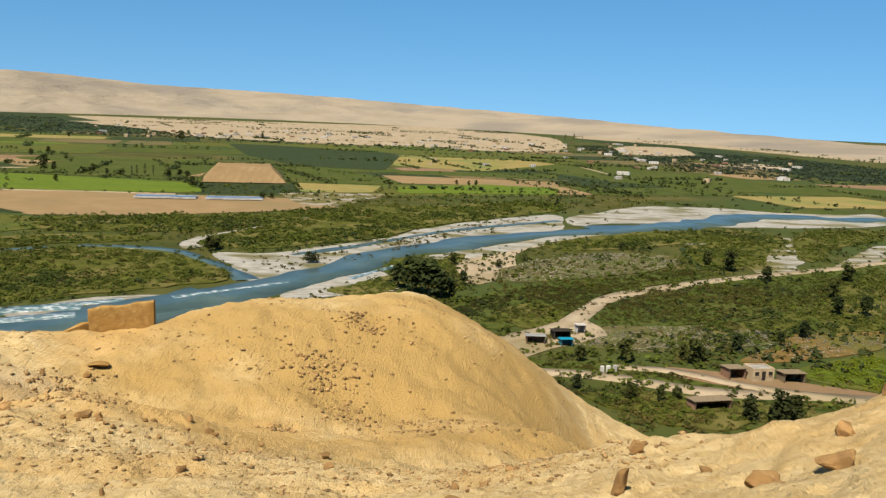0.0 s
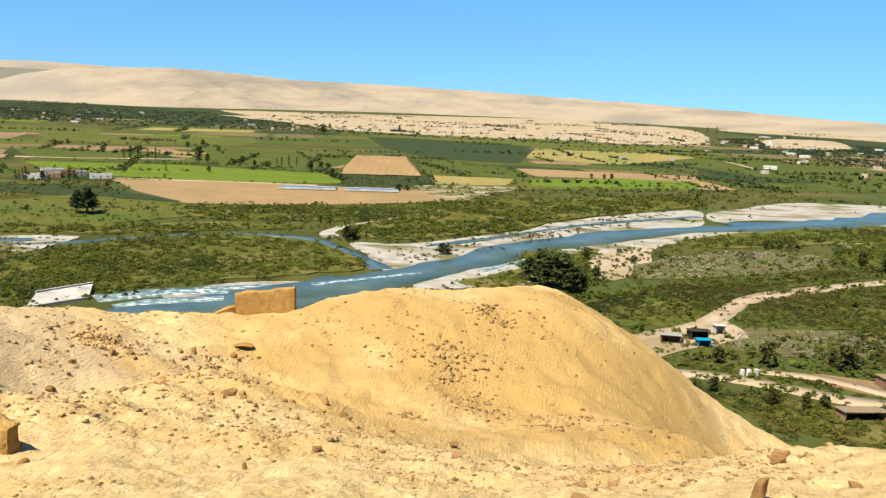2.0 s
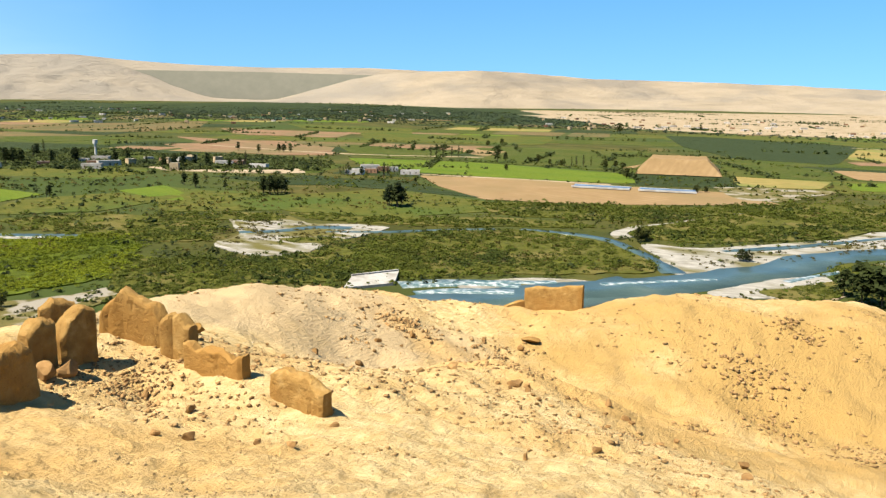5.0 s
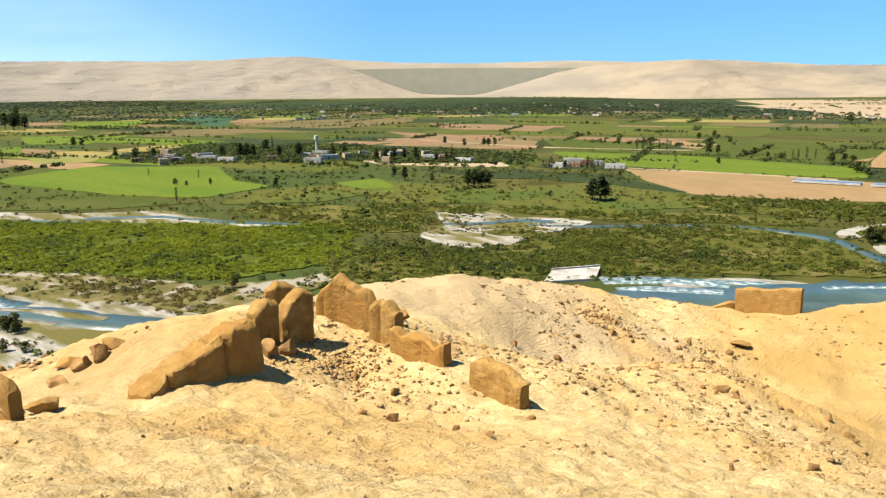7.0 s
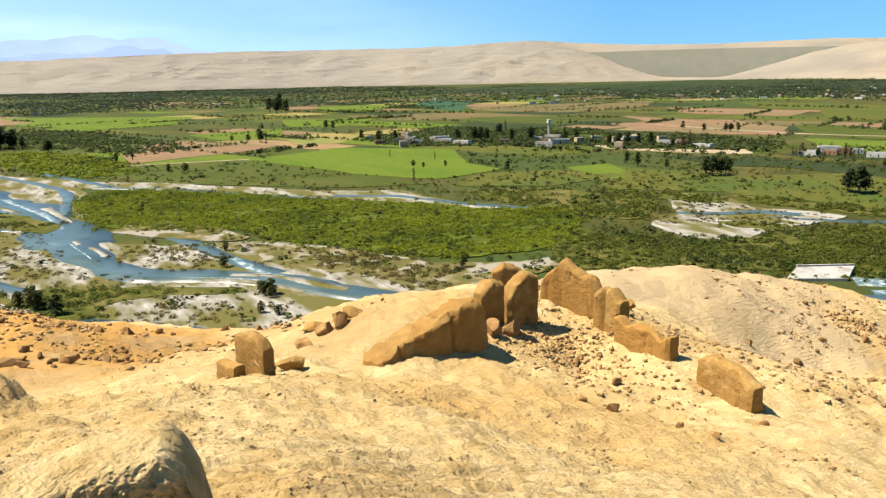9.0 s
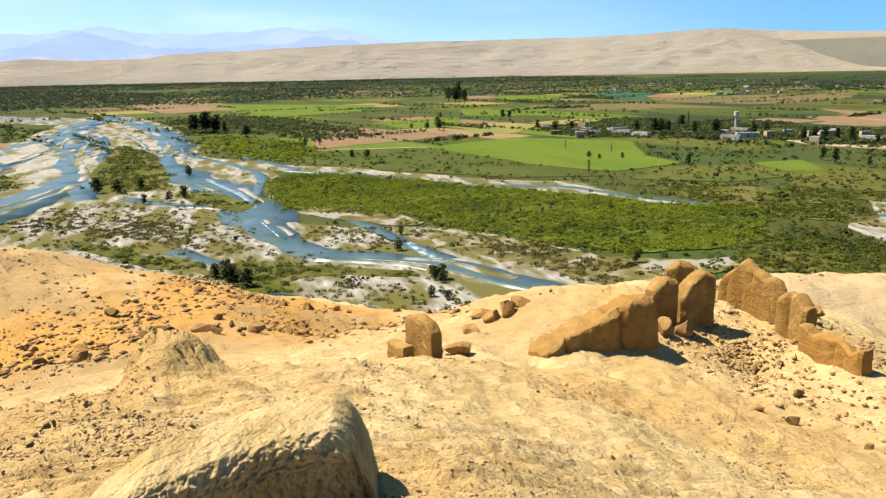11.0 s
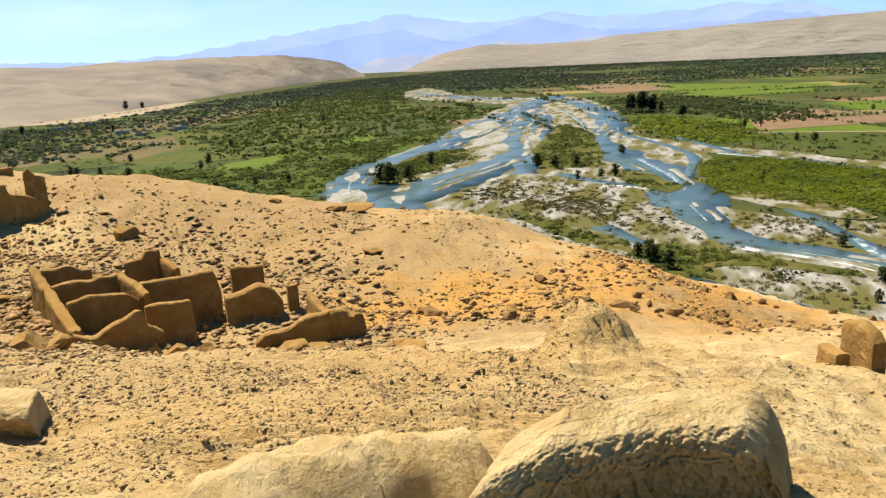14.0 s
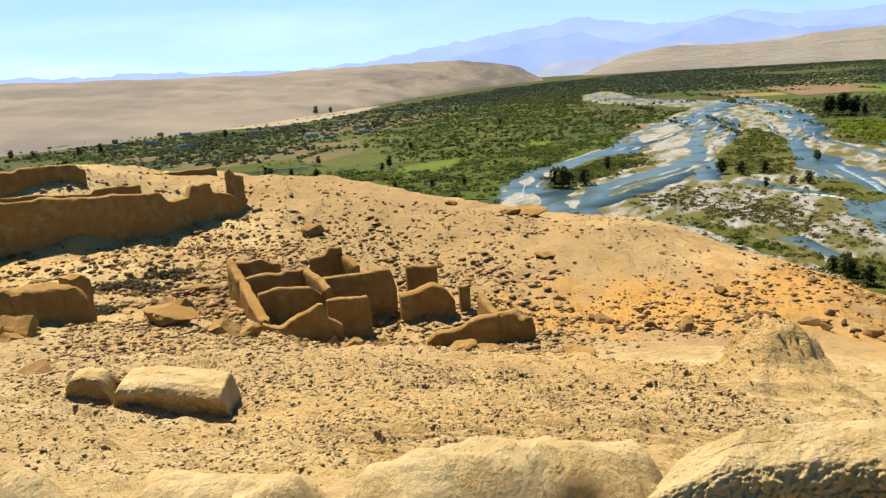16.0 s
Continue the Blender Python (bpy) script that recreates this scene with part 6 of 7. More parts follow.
worn_block("ruined_wall", "thick stump of earthen wall, pale top and rough broken face", [(-3.20, -0.78, 53.24), (-3.32, -0.60, 53.31), (-3.53, -0.34, 53.39), (-3.75, -0.07, 53.36), (-3.94, 0.22, 53.34), (-4.06, 0.54, 53.31), (-4.13, 0.76, 53.25)],
           0.46, 0.62, (0.30, 0.26), 0.045, 301, 300, M_MUD, face=(0.984, -0.18))
worn_block("adobe_block", "fallen oblong adobe block with pale top and dark side", [(-5.66, -6.82, 52.13), (-5.86, -6.51, 52.14), (-6.05, -6.14, 52.07), (-6.21, -5.82, 52.00)],
           0.46, 0.34, (0.08, 0.04), 0.012, 311, 140, M_MUD)
worn_block("adobe_block", "crumbled half-buried adobe block on the terrace", [(-5.42, -7.35, 52.14), (-5.50, -7.15, 52.18), (-5.62, -6.95, 52.12)],
           0.25, 0.24, (0.10, 0.10), 0.03, 312, 60, M_MUD)


# ---- boulders and rubble ----
def stone_mesh(seed, level=3, flat=0.8):
    bm = bmesh.new()
    bmesh.ops.create_icosphere(bm, subdivisions=level, radius=0.5)
    rng = random.Random(seed)
    cuts = [(Vector([rng.gauss(0, 1) for _ in range(3)]).normalized(), rng.uniform(0.2, 0.38)) for _ in range(13)]
    for v in bm.verts:
        for n, d in cuts:
            k = v.co.dot(n) - d
            if k > 0:
                v.co -= n * k * 0.97
        v.co *= 1 + 0.14 * noise.noise(v.co * 3.1 + Vector((seed, 0, 0))) + 0.06 * noise.noise(v.co * 9 + Vector((0, seed, 0)))
        v.co.z *= flat
    me = bpy.data.meshes.new("boulder")
    bm.to_mesh(me)
    bm.free()
    for f in me.polygons:
        f.use_smooth = False
    me.materials.append(M_STONE)
    return me


STONES = [stone_mesh(k, 3) for k in range(10)]
BIG_STONE = [stone_mesh(40 + k, 4) for k in range(4)]
for me in BIG_STONE:
    me.materials[0] = M_ADOBE
COUNT = [0]


def boulder(x, y, width, height, dark=False):
    COUNT[0] += 1
    i = COUNT[0]
    big = width > 0.7 and not dark
    ob = new("boulder", (BIG_STONE if big else STONES)[i % (4 if big else 10)])
    h = min(max(height, 0.3 * width), 1.6 * width)
    z = float(hill_z(x, y)[0])
    ob.matrix_basis = pose(x, y, z + 0.30 * h, random.uniform(-12, 12), random.uniform(-12, 12), (i * 77) % 360)
    ob.scale = (width * 1.2, width * 1.05, h * 1.5)
    tagged(ob, "large weathered earthen boulder on the slope" if big else "rough brown stone lying on the sandy slope", "boulder" if big else "stone", "boulders of the hill" if big else "stones of the hill")


boulder(2.77, 11.16, 0.34, 0.43)
boulder(4.11, 15.46, 0.34, 0.32)
boulder(4.59, 10.54, 0.62, 0.30)
boulder(5.87, 11.04, 0.60, 0.42)
boulder(4.75, 13.17, 0.28, 0.17)
boulder(7.11, 13.21, 0.55, 0.36)
boulder(9.60, 16.39, 0.28, 0.48)
boulder(-20.18, 45.74, 1.25, 0.44)
boulder(-11.34, 24.50, 0.61, 0.33)
boulder(-9.75, 26.25, 0.38, 0.17)
boulder(-6.90, 15.54, 0.18, 0.18)
boulder(-6.38, 18.96, 0.31, 0.15)
boulder(-13.97, -20.73, 1.21, 0.80)
boulder(-12.56, -19.27, 0.74, 0.40)
boulder(-7.30, -10.76, 0.67, 0.19)
boulder(-19.05, -20.52, 1.96, 1.07)
boulder(-20.11, -20.90, 1.49, 1.32)
boulder(-19.65, -18.52, 1.41, 0.88)
boulder(-20.11, -18.01, 1.20, 0.60)
boulder(-22.73, -16.36, 0.62, 0.54)
boulder(-21.93, -14.88, 0.87, 0.48)
boulder(-22.45, -14.08, 0.79, 0.56)
boulder(-23.34, -11.46, 1.17, 0.27)
boulder(-23.75, -10.59, 0.98, 0.27)
boulder(-22.86, -7.30, 0.84, 0.29)
boulder(-5.50, -7.12, 0.34, 0.27)
boulder(-5.69, -6.97, 0.27, 0.30)
boulder(-5.96, -8.03, 0.30, 0.16)
boulder(-5.26, -6.80, 0.17, 0.10)
boulder(-42.67, -31.44, 1.52, 0.99)
boulder(-28.65, -27.91, 1.73, 0.52)
boulder(-27.59, -4.77, 0.62, 0.41)
boulder(-34.24, -11.13, 0.53, 0.32)
boulder(-43.29, -15.56, 1.14, 0.40)
boulder(-55.55, -27.54, 1.16, 0.44)
boulder(-54.26, -20.48, 2.50, 0.67)
boulder(-53.66, -22.02, 1.67, 0.42)
boulder(-46.04, -41.52, 0.88, 0.62)
boulder(-46.14, -41.41, 0.66, 0.57)
boulder(-46.21, -41.34, 0.53, 0.40)
boulder(-45.55, -40.57, 0.96, 1.13)
boulder(-24.74, -7.99, 0.91, 0.32)
boulder(-30.56, -5.23, 0.73, 0.46)
boulder(-43.23, -15.73, 1.14, 0.40)
boulder(-42.70, -31.40, 1.75, 1.07)
boulder(-20.59, 7.75, 0.59, 0.62)
boulder(-20.74, 7.33, 0.65, 0.43)
boulder(-20.93, 8.26, 0.74, 0.37)
boulder(-19.97, 6.49, 0.63, 0.34)
boulder(-21.76, 7.44, 0.85, 0.24)
boulder(-17.21, 9.17, 0.15, 0.09)
boulder(-17.79, 11.16, 0.53, 0.53)
boulder(-17.95, 11.83, 0.64, 0.48)
boulder(-14.20, 3.80, 0.44, 0.56)
boulder(-17.24, 5.19, 0.81, 0.40)
boulder(-15.99, -0.45, 0.60, 0.60)
boulder(-16.89, 13.30, 0.26, 0.23)
boulder(-14.68, 12.83, 0.30, 0.27)
boulder(-22.06, 29.70, 0.49, 0.38)
boulder(-23.07, 27.64, 0.53, 0.32)
boulder(-19.57, 17.12, 0.95, 0.50)
boulder(-21.22, 25.27, 0.64, 0.34)
boulder(-10.55, 23.76, 0.28, 0.24)
boulder(-23.73, 37.05, 0.39, 0.52)
boulder(-12.82, 11.16, 0.31, 0.29)
boulder(-2.75, 19.81, 0.38, 0.25)
boulder(-29.54, -5.21, 0.75, 0.40)
boulder(-20.98, -6.61, 0.93, 0.33)
boulder(-20.25, -8.59, 0.66, 0.23)


def strew(count, az0, az1, r0, r1, low, high, patch, seed):
    """Single stones over a sector of the hill, gathered in drifts."""
    rng = np.random.default_rng(seed)
    done = 0
    while done < count:
        a, r = rng.uniform(az0, az1), math.exp(rng.uniform(math.log(r0), math.log(r1)))
        q = toward(a) * r
        if fbm(np.array([q.x * patch]), np.array([q.y * patch]), 3, seed)[0] > 0.06:
            w = low * (high / low) ** (rng.uniform() ** 2.2)
            boulder(q.x, q.y, w, w * rng.uniform(0.5, 0.85), dark=True)
            done += 1


strew(70, 78, 108, 26, 56, 0.25, 0.95, 0.16, 5)      # stony orange slope
strew(40, 70, 92, 28, 48, 0.3, 1.0, 0.12, 6)
strew(46, 104, 142, 30, 66, 0.25, 0.9, 0.1, 7)       # round the rooms
strew(36, 120, 140, 34, 52, 0.3, 1.0, 0.1, 8)
strew(40, 8, 40, 24, 58, 0.2, 0.6, 0.12, 9)          # mound
strew(24, 36, 52, 14, 40, 0.12, 0.4, 0.15, 10)
strew(24, -28, 0, 9, 22, 0.10, 0.5, 0.3, 12)


def rubble(name, label, count, az0, az1, r0, r1, low, high, patch, cut, seed, mat):
    """Small stones past counting, joined."""
    rng = np.random.default_rng(seed)
    a, r = np.radians(rng.uniform(az0, az1, count * 4)), np.exp(rng.uniform(math.log(r0), math.log(r1), count * 4))
    x, y = -np.sin(a) * r, np.cos(a) * r
    keep = fbm(x * patch, y * patch, 3, seed) + 0.10 * rng.normal(size=len(x)) > cut
    d = np.degrees(a)
    edge = np.clip(np.minimum(np.minimum(d - az0, az1 - d) / 7, np.log(r1 / r) / 0.2), 0, 1)
    keep &= rng.uniform(size=len(x)) < edge
    x, y, r = x[keep][:count], y[keep][:count], r[keep][:count]
    z = hill_z(x, y)
    w = low * (high / low) ** (rng.uniform(size=len(x)) ** 2.5) * np.clip(r / 22, 0.22, 1.6)
    unit = np.array([(0, 0, 1), (0.9, 0, 0.1), (0.28, 0.85, 0.25), (-0.73, 0.53, 0), (-0.73, -0.53, 0.3), (0.28, -0.85, 0), (0, 0, -0.8)])
    tri = [(0, k, k % 5 + 1) for k in range(1, 6)] + [(6, k % 5 + 1, k) for k in range(1, 6)]
    v = unit[None] * (1 + 0.35 * rng.normal(size=(len(x), 7, 3)))
    t = rng.uniform(0, 6.28, len(x))
    c, s = np.cos(t)[:, None], np.sin(t)[:, None]
    v = np.stack([v[..., 0] * c - v[..., 1] * s, v[..., 0] * s + v[..., 1] * c, v[..., 2] * 0.45], -1) * (w / 2)[:, None, None]
    v += np.stack([x, y, z + 0.12 * w], -1)[:, None]
    f = (np.array(tri)[None] + 7 * np.arange(len(x))[:, None, None]).reshape(-1, 3)
    tagged(new(name, mesh_from(name, v.reshape(-1, 3), f, mat, smooth=False)), label, "stones", kind="stuff")


M_CRUMB = material("earth_crumbs", [(0.3, (0.36, 0.24, 0.11)), (0.6, (0.50, 0.35, 0.17)), (0.8, (0.6, 0.45, 0.24))], scale=3, bump=0, spread=0.22)
M_RUBBLE = material("rubble_stone", [(0.3, (0.28, 0.165, 0.07)), (0.6, (0.45, 0.285, 0.125)), (0.8, (0.58, 0.41, 0.20))], scale=3, bump=0, spread=0.4)
rubble("rubble", "small brown stones strewn over the slope", 6500, 62, 150, 16, 75, 0.05, 0.30, 0.16, 0.16, 31, M_RUBBLE)
rubble("rubble", "small stones scattered over the mound", 7000, -20, 62, 14, 76, 0.05, 0.24, 0.14, 0.14, 32, M_RUBBLE)
rubble("rubble", "gravelly crumbs on the worn summit", 32000, -35, 150, 2.6, 15, 0.02, 0.09, 0.35, -0.02, 33, M_CRUMB)
rubble("rubble", "brown chips strewn over the worn summit", 6000, 40, 152, 2.8, 16, 0.05, 0.17, 0.5, 0.10, 39, M_CRUMB)
rubble("rubble", "flaky chips of rock on the terrace", 12000, 84, 152, 3.6, 15, 0.05, 0.16, 0.6, -0.05, 41, M_CRUMB)
rubble("rubble", "earthen broken chips on the terrace", 5000, 92, 152, 4.2, 14, 0.06, 0.22, 0.45, 0.08, 43, M_CRUMB)
rubble("rubble", "earth crumbs and chips on the slope", 12000, 100, 150, 14, 70, 0.05, 0.24, 0.2, -0.08, 36, M_CRUMB)
rubble("rubble", "broken stones over the terraces round the rooms", 6000, 106, 156, 24, 66, 0.07, 0.40, 0.12, -0.05, 37, M_RUBBLE)
rubble("rubble", "heaped stones beside the rooms", 2600, 124, 138, 34, 47, 0.15, 0.45, 0.15, -0.05, 34, M_RUBBLE)



def drift(x, y, radius, count, low, high, seed):
    """A patch of stones that has slid together."""
    rng = np.random.default_rng(seed)
    px, py = x + rng.normal(size=count) * radius, y + rng.normal(size=count) * radius
    z = hill_z(px, py)
    w = low * (high / low) ** (rng.uniform(size=count) ** 2.0)
    unit = np.array([(0, 0, 1), (0.9, 0, 0.1), (0.28, 0.85, 0.25), (-0.73, 0.53, 0), (-0.73, -0.53, 0.3), (0.28, -0.85, 0), (0, 0, -0.8)])
    tri = np.array([(0, k, k % 5 + 1) for k in range(1, 6)] + [(6, k % 5 + 1, k) for k in range(1, 6)])
    v = unit[None] * (1 + 0.35 * rng.normal(size=(count, 7, 3))) * [1, 1, 0.75] * (w / 2)[:, None, None] + np.stack([px, py, z + 0.1 * w], -1)[:, None]
    f = (tri[None] + 7 * np.arange(count)[:, None, None]).reshape(-1, 3)
    tagged(new("stone_drift", mesh_from("stone_drift", v.reshape(-1, 3), f, M_RUBBLE, smooth=False)), "patch of loose brown stones on the slope", "stones", kind="stuff")


drift(-16.1, 32.2, 1.2, 150, 0.08, 0.29, 500)
drift(-15.6, 34.7, 1.0, 130, 0.08, 0.31, 501)
drift(-12.6, 27.2, 0.8, 140, 0.06, 0.24, 502)
drift(-7.5, 49.4, 1.6, 260, 0.10, 0.41, 503)
drift(-5.4, 44.7, 1.2, 160, 0.09, 0.36, 504)
drift(-7.9, 39.2, 0.5, 60, 0.08, 0.32, 505)
drift(-5.8, 57.7, 1.5, 160, 0.12, 0.47, 506)
drift(-0.4, 44.0, 1.5, 120, 0.09, 0.36, 507)
drift(-25.0, 38.6, 0.9, 120, 0.10, 0.37, 508)
drift(-20.4, 41.2, 1.3, 160, 0.10, 0.37, 509)
drift(-18.3, 40.0, 1.0, 160, 0.09, 0.36, 510)
drift(-23.8, 32.1, 0.6, 40, 0.08, 0.32, 511)
drift(-26.6, 4.5, 0.9, 180, 0.06, 0.22, 512)
drift(-36.9, 3.1, 1.2, 200, 0.08, 0.30, 513)
drift(-45.0, 1.1, 1.5, 160, 0.09, 0.36, 514)
drift(-25.6, 38.2, 1.0, 120, 0.10, 0.37, 515)
drift(-17.1, 13.1, 0.7, 160, 0.05, 0.17, 516)
drift(-18.1, 11.8, 0.6, 120, 0.05, 0.17, 517)
drift(-27.5, -29.0, 1.6, 160, 0.08, 0.32, 518)
drift(-26.7, -31.1, 1.2, 80, 0.09, 0.33, 519)
drift(-26.7, -25.6, 1.0, 260, 0.08, 0.30, 520)
drift(-22.7, -14.7, 0.7, 80, 0.06, 0.22, 521)
drift(-32.7, 4.3, 1.0, 160, 0.07, 0.27, 522)
drift(-45.0, 2.0, 1.6, 200, 0.09, 0.36, 523)
drift(-50.0, -1.1, 1.4, 140, 0.10, 0.41, 524)
drift(-37.0, -8.6, 1.2, 60, 0.08, 0.31, 525)
drift(-27.6, -4.5, 0.8, 70, 0.06, 0.23, 526)
drift(-38.8, -16.1, 1.8, 80, 0.09, 0.34, 527)
drift(-34.8, -40.0, 1.8, 160, 0.11, 0.43, 528)
drift(-37.2, -36.4, 1.6, 140, 0.11, 0.42, 529)


drift(-18.0, 13.6, 0.9, 240, 0.05, 0.20, 530)
drift(-16.8, 12.4, 0.9, 180, 0.05, 0.20, 531)
drift(-15.6, 13.2, 1.1, 140, 0.05, 0.18, 532)
drift(-13.6, 13.6, 1.0, 90, 0.05, 0.18, 533)


def hill_bush(x, y, width):
    """A low dry bush on the ruined terrace."""
    rng = np.random.default_rng(int(abs(x * 31 + y * 17)))
    c = np.column_stack([x + rng.normal(size=9) * width * 0.3, y + rng.normal(size=9) * width * 0.3])
    c = np.column_stack([c, hill_z(c[:, 0], c[:, 1]) + 0.05])
    ob = new("bush", leaf_mesh("hill_bush", leaf_cloud(c, np.full(9, width * 0.3), 60, rng, tall=0.6, leaf=0.16), LEAF["twig"]))
    tagged(ob, "low dark dry bush among the fallen stones", "bush", "bushes of the terrace")


hill_bush(-26.9, -32.2, 1.6)
hill_bush(-27.5, -31.8, 1.7)
hill_bush(-27.4, -30.5, 1.3)
hill_bush(-29.6, -31.9, 1.4)
hill_bush(-30.2, -31.3, 1.3)
hill_bush(-21.1, -26.0, 1.2)
hill_bush(-21.2, -26.6, 0.9)


# ---- buildings and works in the valley ----
M_PLASTER = material("painted_plaster", [(0.3, (0.55, 0.42, 0.24)), (0.7, (0.68, 0.55, 0.36))], scale=0.8, bump=0.2, second=(0.45, 0.33, 0.2), second_scale=0.4)
M_WHITE = material("whitewash", [(0.3, (0.58, 0.55, 0.5)), (0.7, (0.74, 0.72, 0.68))], scale=0.6, bump=0.2, spread=0.2, second=(0.5, 0.44, 0.36), second_scale=0.2)
M_BRICK = material("brick_wall", [(0.3, (0.24, 0.13, 0.08)), (0.7, (0.36, 0.22, 0.14))], scale=1.2, bump=0.3, spread=0.25)
M_TIN = material("tin_roof", [(0.3, (0.28, 0.27, 0.25)), (0.7, (0.42, 0.41, 0.39))], scale=0.6, bump=0.3, rough=0.55, spread=0.25)
M_REED = material("reed_roof", [(0.3, (0.20, 0.15, 0.09)), (0.7, (0.32, 0.25, 0.16))], scale=2, bump=0.4)
M_DARK = material("dark_opening", [(0.3, (0.03, 0.025, 0.02)), (0.7, (0.06, 0.05, 0.04))], scale=2, bump=0)
M_BLUE = material("blue_tarpaulin", [(0.3, (0.01, 0.22, 0.36)), (0.7, (0.02, 0.33, 0.48))], scale=1.5, bump=0.3, rough=0.5)
M_POND = material("pond_sheet", [(0.3, (0.06, 0.13, 0.26)), (0.7, (0.10, 0.19, 0.34))], scale=0.2, rough=0.3, bump=0.2)
M_CONCRETE = material("concrete", [(0.3, (0.42, 0.40, 0.37)), (0.7, (0.56, 0.54, 0.5))], scale=0.7, bump=0.3, second=(0.32, 0.3, 0.26), second_scale=0.2)


def box(bm, x0, y0, z0, x1, y1, z1, bevel=0.0):
    vs = [bm.verts.new(c) for c in ((x0, y0, z0), (x1, y0, z0), (x1, y1, z0), (x0, y1, z0), (x0, y0, z1), (x1, y0, z1), (x1, y1, z1), (x0, y1, z1))]
    fs = [bm.faces.new([vs[k] for k in q]) for q in ((3, 2, 1, 0), (4, 5, 6, 7), (0, 1, 5, 4), (1, 2, 6, 5), (2, 3, 7, 6), (3, 0, 4, 7))]
    if bevel:
        bmesh.ops.bevel(bm, geom=list({e for f in fs for e in f.edges}), offset=bevel, segments=1, affect="EDGES")


def one_box(*a, bevel=0.03):
    bm = bmesh.new()
    box(bm, *a, bevel=bevel)
    return bm


def house(w, d, h, wall_mat, roof_mat, label, category="house", group="", parapet=0.35):
    """A flat-roofed farm building with its front towards -y: walls with a parapet, door, windows, roof slab."""
    ob = tagged(new("house"), label, category, group)
    bm, t = bmesh.new(), 0.2
    for q in ((-w / 2, -d / 2, w / 2, -d / 2 + t), (-w / 2, d / 2 - t, w / 2, d / 2), (-w / 2, -d / 2 + t, -w / 2 + t, d / 2 - t), (w / 2 - t, -d / 2 + t, w / 2, d / 2 - t)):
        box(bm, q[0], q[1], -0.3, q[2], q[3], h + parapet)
    part("wall", bm, wall_mat, ob)
    part("roof", one_box(-w / 2 + t + 0.003, -d / 2 + t + 0.003, h - 0.12, w / 2 - t - 0.003, d / 2 - t - 0.003, h + 0.06), roof_mat, ob)
    part("door", one_box(-0.45, -d / 2 - 0.05, 0, 0.45, -d / 2 - 0.004, 2.0, bevel=0.01), M_DARK, ob, "dark doorway")
    for x in (-w * 0.32, w * 0.32):
        win = part("window", one_box(x - 0.5, -d / 2 - 0.05, 1.0, x + 0.5, -d / 2 - 0.004, 1.9, bevel=0.01), M_DARK, ob, "dark window opening")
        part("sill", one_box(x - 0.6, -d / 2 - 0.12, 0.9, x + 0.6, -d / 2 - 0.004, 0.98, bevel=0.01), wall_mat, win)
    return ob


def shed(w, d, h, wall_mat, roof_mat, label, category="shed"):
    ob = tagged(new("shed"), label, category)
    bm = bmesh.new()
    for q in ((-w / 2, -d / 2, -w / 2 + 0.15, d / 2), (w / 2 - 0.15, -d / 2, w / 2, d / 2), (-w / 2 + 0.15, d / 2 - 0.15, w / 2 - 0.15, d / 2)):
        box(bm, q[0], q[1], -0.3, q[2], q[3], h)
    part("wall", bm, wall_mat, ob)
    bm = bmesh.new()
    box(bm, -w / 2 - 0.3, -d / 2 - 0.4, h + 0.004, w / 2 + 0.3, d / 2 + 0.3, h + 0.12)
    bmesh.ops.rotate(bm, verts=bm.verts, cent=(0, d / 2, h), matrix=Matrix.Rotation(radians(-4), 3, "X"))
    part("roof", bm, roof_mat, ob)
    for x in (-w / 2 + 0.1, w / 2 - 0.1):
        part("post", one_box(x - 0.06, -d / 2 - 0.3, -0.2, x + 0.06, -d / 2 - 0.18, h + 0.1, bevel=0.01), M_BARK, ob)
    return ob


def put(ob, x, y, turn, z=0.0):
    ob.matrix_basis = pose(x, y, float(floor_z(x, y)) + 0.5 + z, 0, 0, turn)
    return ob


put(house(5.2, 4.0, 2.3, M_PLASTER, M_CONCRETE, "cream plastered one-storey farmhouse beside the track"), 71.5, 172, 12)
put(shed(4.0, 3.5, 1.9, M_BRICK, M_REED, "brown lean-to shed joined to a farmhouse"), 66, 172.5, 12)
put(shed(5.0, 3.2, 1.6, M_REED, M_REED, "low reed-roofed animal shed beside the farmhouse"), 78.5, 171.5, 8)
put(shed(8.0, 3.0, 1.4, M_BRICK, M_REED, "long ruined whitewashed shed among dark bushes"), 54, 152, 14)
put(shed(4.6, 2.8, 1.5, M_BRICK, M_TIN, "grey tin-roofed hut on a sandy yard"), 24, 194, 0)
put(shed(4.4, 3.0, 1.7, M_DARK, M_DARK, "dark shelter on a sandy yard"), 31, 199, 10)
put(shed(3.0, 2.2, 1.2, M_BLUE, M_BLUE, "bright blue tarpaulin stall on a sandy yard", "stall"), 31.5, 193, 10)
put(shed(2.2, 2.2, 1.9, M_WHITE, M_WHITE, "small whitewashed hut behind the yard"), 37, 205, 10)


def wall_stub(x, y):
    ob = tagged(new("gate_post"), "small whitewashed gate posts beside the track", "gate post")
    for k in (-1.6, 0, 1.7):
        part("post", one_box(k - 0.4, -0.35, -0.3, k + 0.4, 0.35, 1.3, bevel=0.06), M_WHITE, ob)
    put(ob, x, y, 20)


wall_stub(38, 172)


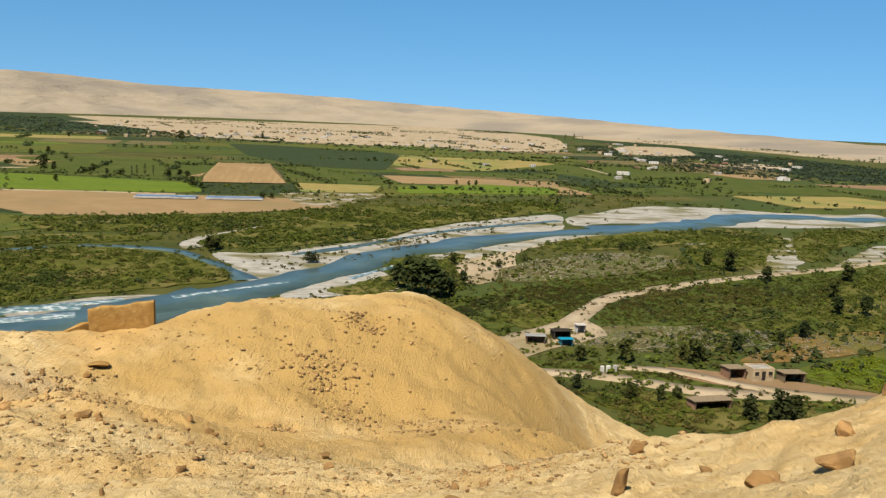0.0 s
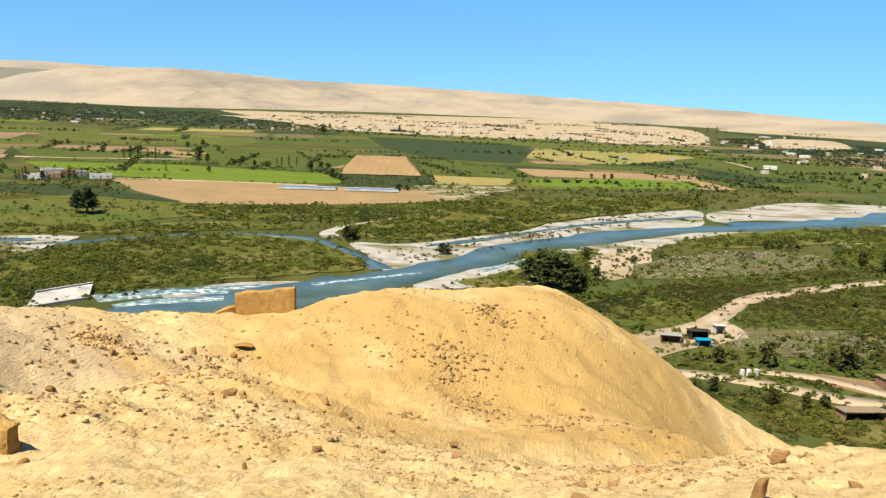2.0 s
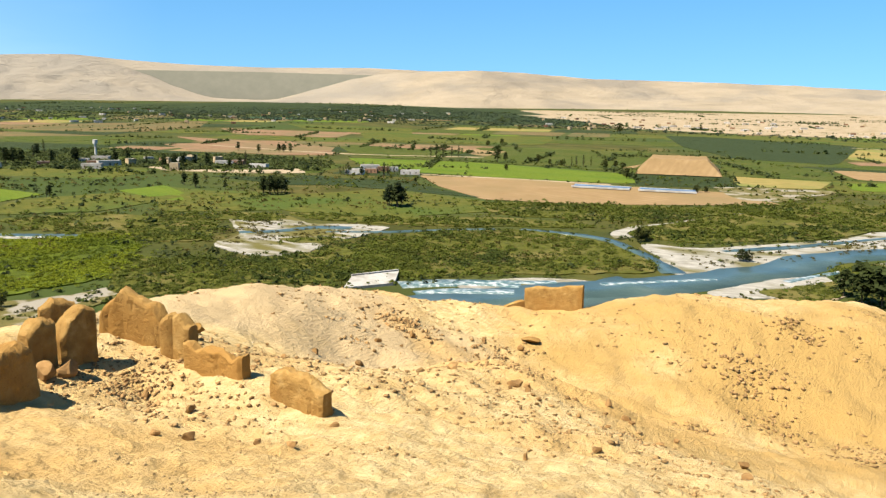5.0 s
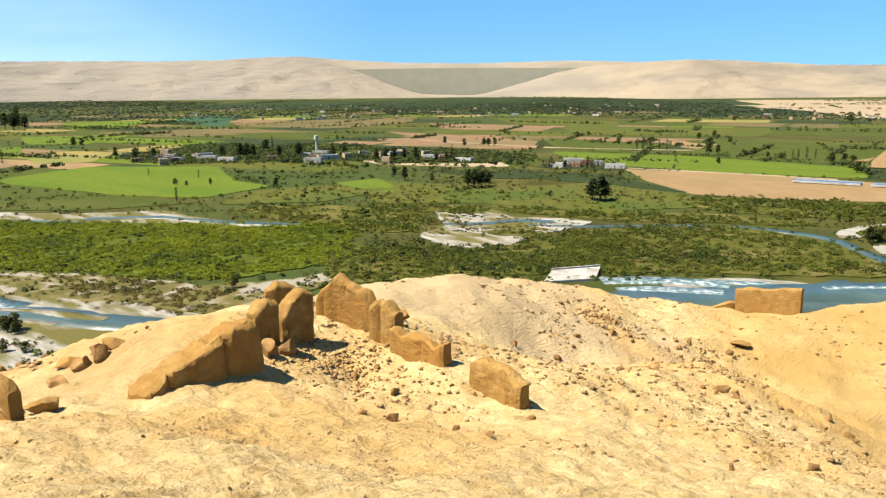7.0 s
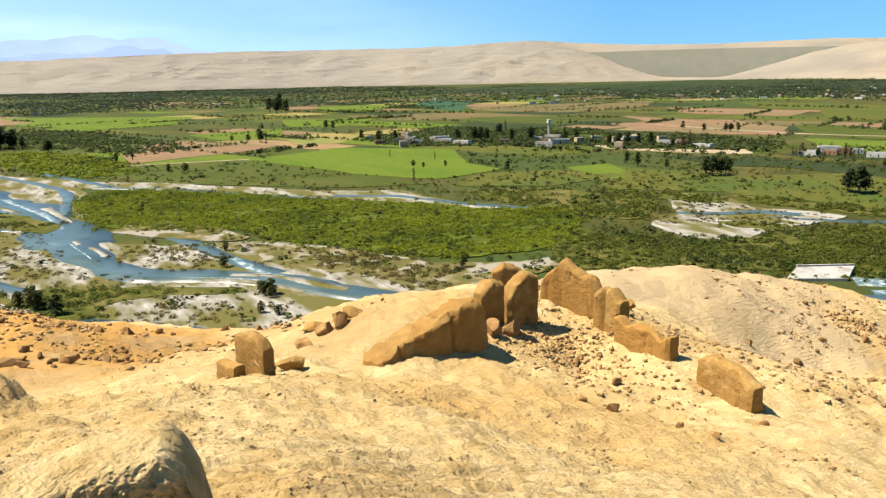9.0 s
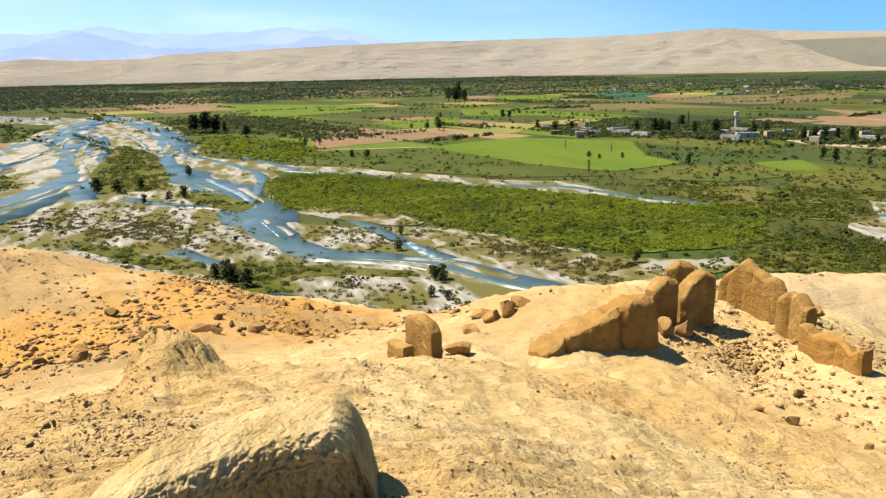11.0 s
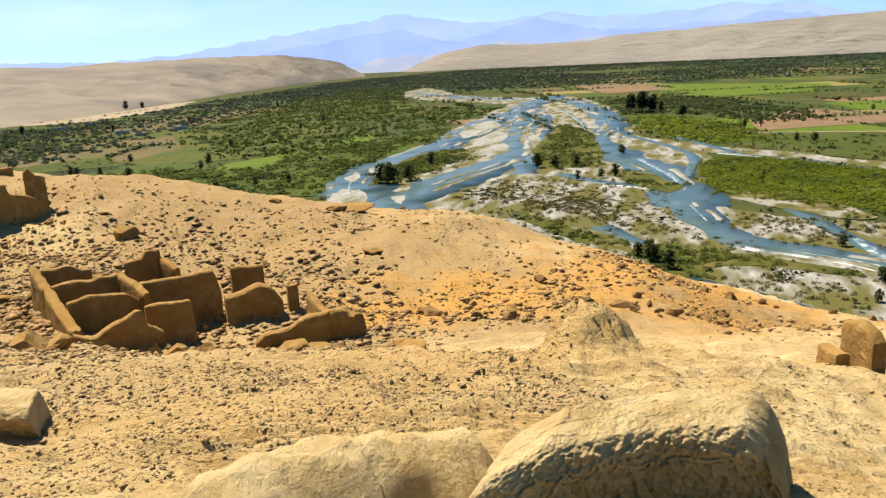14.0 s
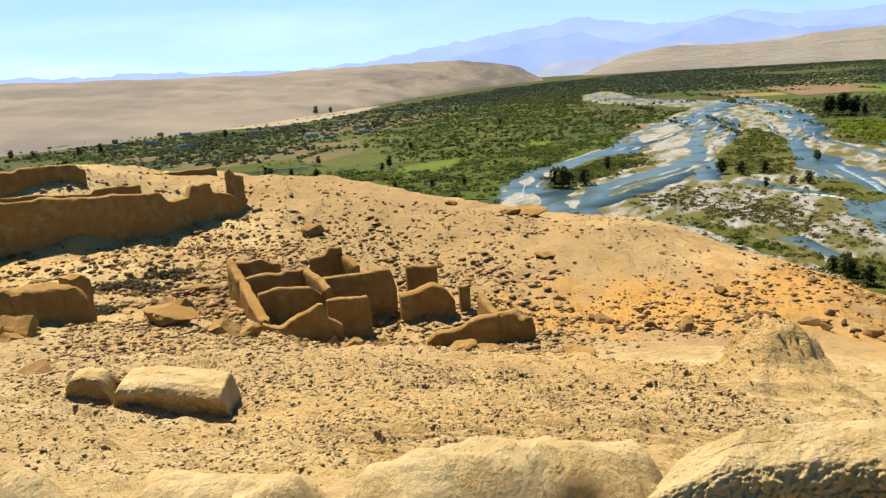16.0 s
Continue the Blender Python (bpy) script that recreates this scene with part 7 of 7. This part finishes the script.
def build_weir():
    bm = bmesh.new()
    a, b, c, d = Vector((-137, 177, 0)), Vector((-128.5, 190.5, 0)), Vector((-134, 201, 0)), Vector((-141.5, 187, 0))
    top = [bm.verts.new((v.x, v.y, z)) for v, z in ((a, 0.8), (b, 0.8), (c, 1.8), (d, 1.8))]
    low = [bm.verts.new((v.x, v.y, -0.5)) for v in (a, b, c, d)]
    bm.faces.new(top), bm.faces.new(low[::-1])
    for k in range(4):
        bm.faces.new((low[k], low[(k + 1) % 4], top[(k + 1) % 4], top[k]))
    weir = tagged(new("weir"), "pale concrete apron sloping into the river", "weir")
    part("apron", bm, M_CONCRETE, weir)
    curb = part("curb", one_box(-0.3, -8, -0.5, 0.3, 8, 2.2, bevel=0.05), M_CONCRETE, weir)
    curb.matrix_basis = pose(-138.2, 194.4, 0, 0, 0, -28)


build_weir()


def build_pyramid():
    """A flat-topped earth platform mound among the fields."""
    cx, cy, turn = -159.0, 630.0, radians(14)
    u = np.linspace(-1, 1, 90)
    gx, gy = np.meshgrid(u, u, indexing="ij")
    m = np.maximum(np.abs(gx), np.abs(gy))
    h = 10.5 * np.clip((1 - m) / 0.34, 0, 1) + 0.8 * fbm(gx * 7, gy * 7, 4, 5) * (m < 0.97) - 0.3
    x, y = gx * 31, gy * 36
    v = np.stack([cx + x * math.cos(turn) - y * math.sin(turn), cy + x * math.sin(turn) + y * math.cos(turn), h + 1.0], -1).reshape(-1, 3)
    tagged(new("platform_mound", mesh_from("platform_mound", v, grid_faces(90, 90), SURFACE["tan"][1])), "flat-topped ancient earth platform mound among fields", "mound")


build_pyramid()

for (x0, y0), (x1, y1) in (((-184, 474), (-150, 480)), ((-144, 481), (-112, 488))):
    pond = tagged(new("reservoir"), "long blue lined reservoir with white rims", "reservoir", "reservoirs by the field")
    v = Vector((x1 - x0, y1 - y0, 0))
    part("water", one_box(-v.length / 2, -5, 0.2, v.length / 2, 5, 1.0, bevel=0), M_POND, pond)
    for s in (-1, 1):
        part("rim", one_box(-v.length / 2 - 0.6, s * 5.25 - 0.22, 0.0, v.length / 2 + 0.6, s * 5.25 + 0.22, 1.15, bevel=0.05), M_WHITE, pond)
    pond.matrix_basis = pose((x0 + x1) / 2, (y0 + y1) / 2, 0.6, 0, 0, math.degrees(math.atan2(v.y, v.x)))

KINDS = [house(8, 6, 2.8, M_WHITE, M_TIN, "whitewashed flat-roofed farmhouse among trees", group="village houses"),
         house(10, 6, 3.0, M_BRICK, M_TIN, "brown brick farmhouse among trees", group="village houses"),
         house(7, 7, 5.2, M_PLASTER, M_CONCRETE, "cream two-storey village house", group="village houses"),
         house(16, 7, 3.4, M_WHITE, M_TIN, "long pale farm store with tin roof", group="village houses")]


def village():
    rng = np.random.default_rng(44)
    spots = []
    for k in range(34):                                           # village among the trees
        f = rng.uniform()
        spots.append((-652 + 182 * f + rng.normal() * 28, 279 + 164 * f + rng.normal() * 28))
    for k in range(8):
        spots.append((-326 + rng.normal() * 14, 472 + rng.normal() * 10))
    for a0, a1, r0, r1, n in ((30, 64, 1500, 2900, 74), (64, 92, 1500, 3000, 30), (-24, 0, 800, 1700, 40), (-14, 24, 1450, 2300, 90), (122, 140, 800, 1150, 12)):
        for k in range(n):
            a, r = rng.uniform(a0, a1), rng.uniform(r0, r1)
            spots.append(tuple(toward(a).xy * r))
    for i, (x, y) in enumerate(spots):
        turn = math.degrees(math.atan2(-x, y)) + 180 * 0 + rng.uniform(-30, 30)
        if i < 4:
            put(KINDS[i], x, y, turn)
        else:
            z = float(floor_z(x, y)) + 0.5
            copy_thing(KINDS[int(rng.integers(0, 4))], pose(x, y, z, 0, 0, turn)).scale = (0.85, 0.85, 0.75 + 0.2 * rng.uniform())


village()


def water_tower():
    ob = tagged(new("water_tower"), "slim white water tower in the village", "water tower")
    bm = bmesh.new()
    limb(bm, (0, 0, 0), (0, 0, 11), 1.0, 0.9, 12)
    part("shaft", bm, M_WHITE, ob)
    bm = bmesh.new()
    bmesh.ops.create_cone(bm, cap_ends=True, segments=14, radius1=2.0, radius2=2.0, depth=3.4, matrix=Matrix.Translation((0, 0, 12.2)))
    part("tank", bm, M_WHITE, ob)
    put(ob, -597, 434, 0)


water_tower()
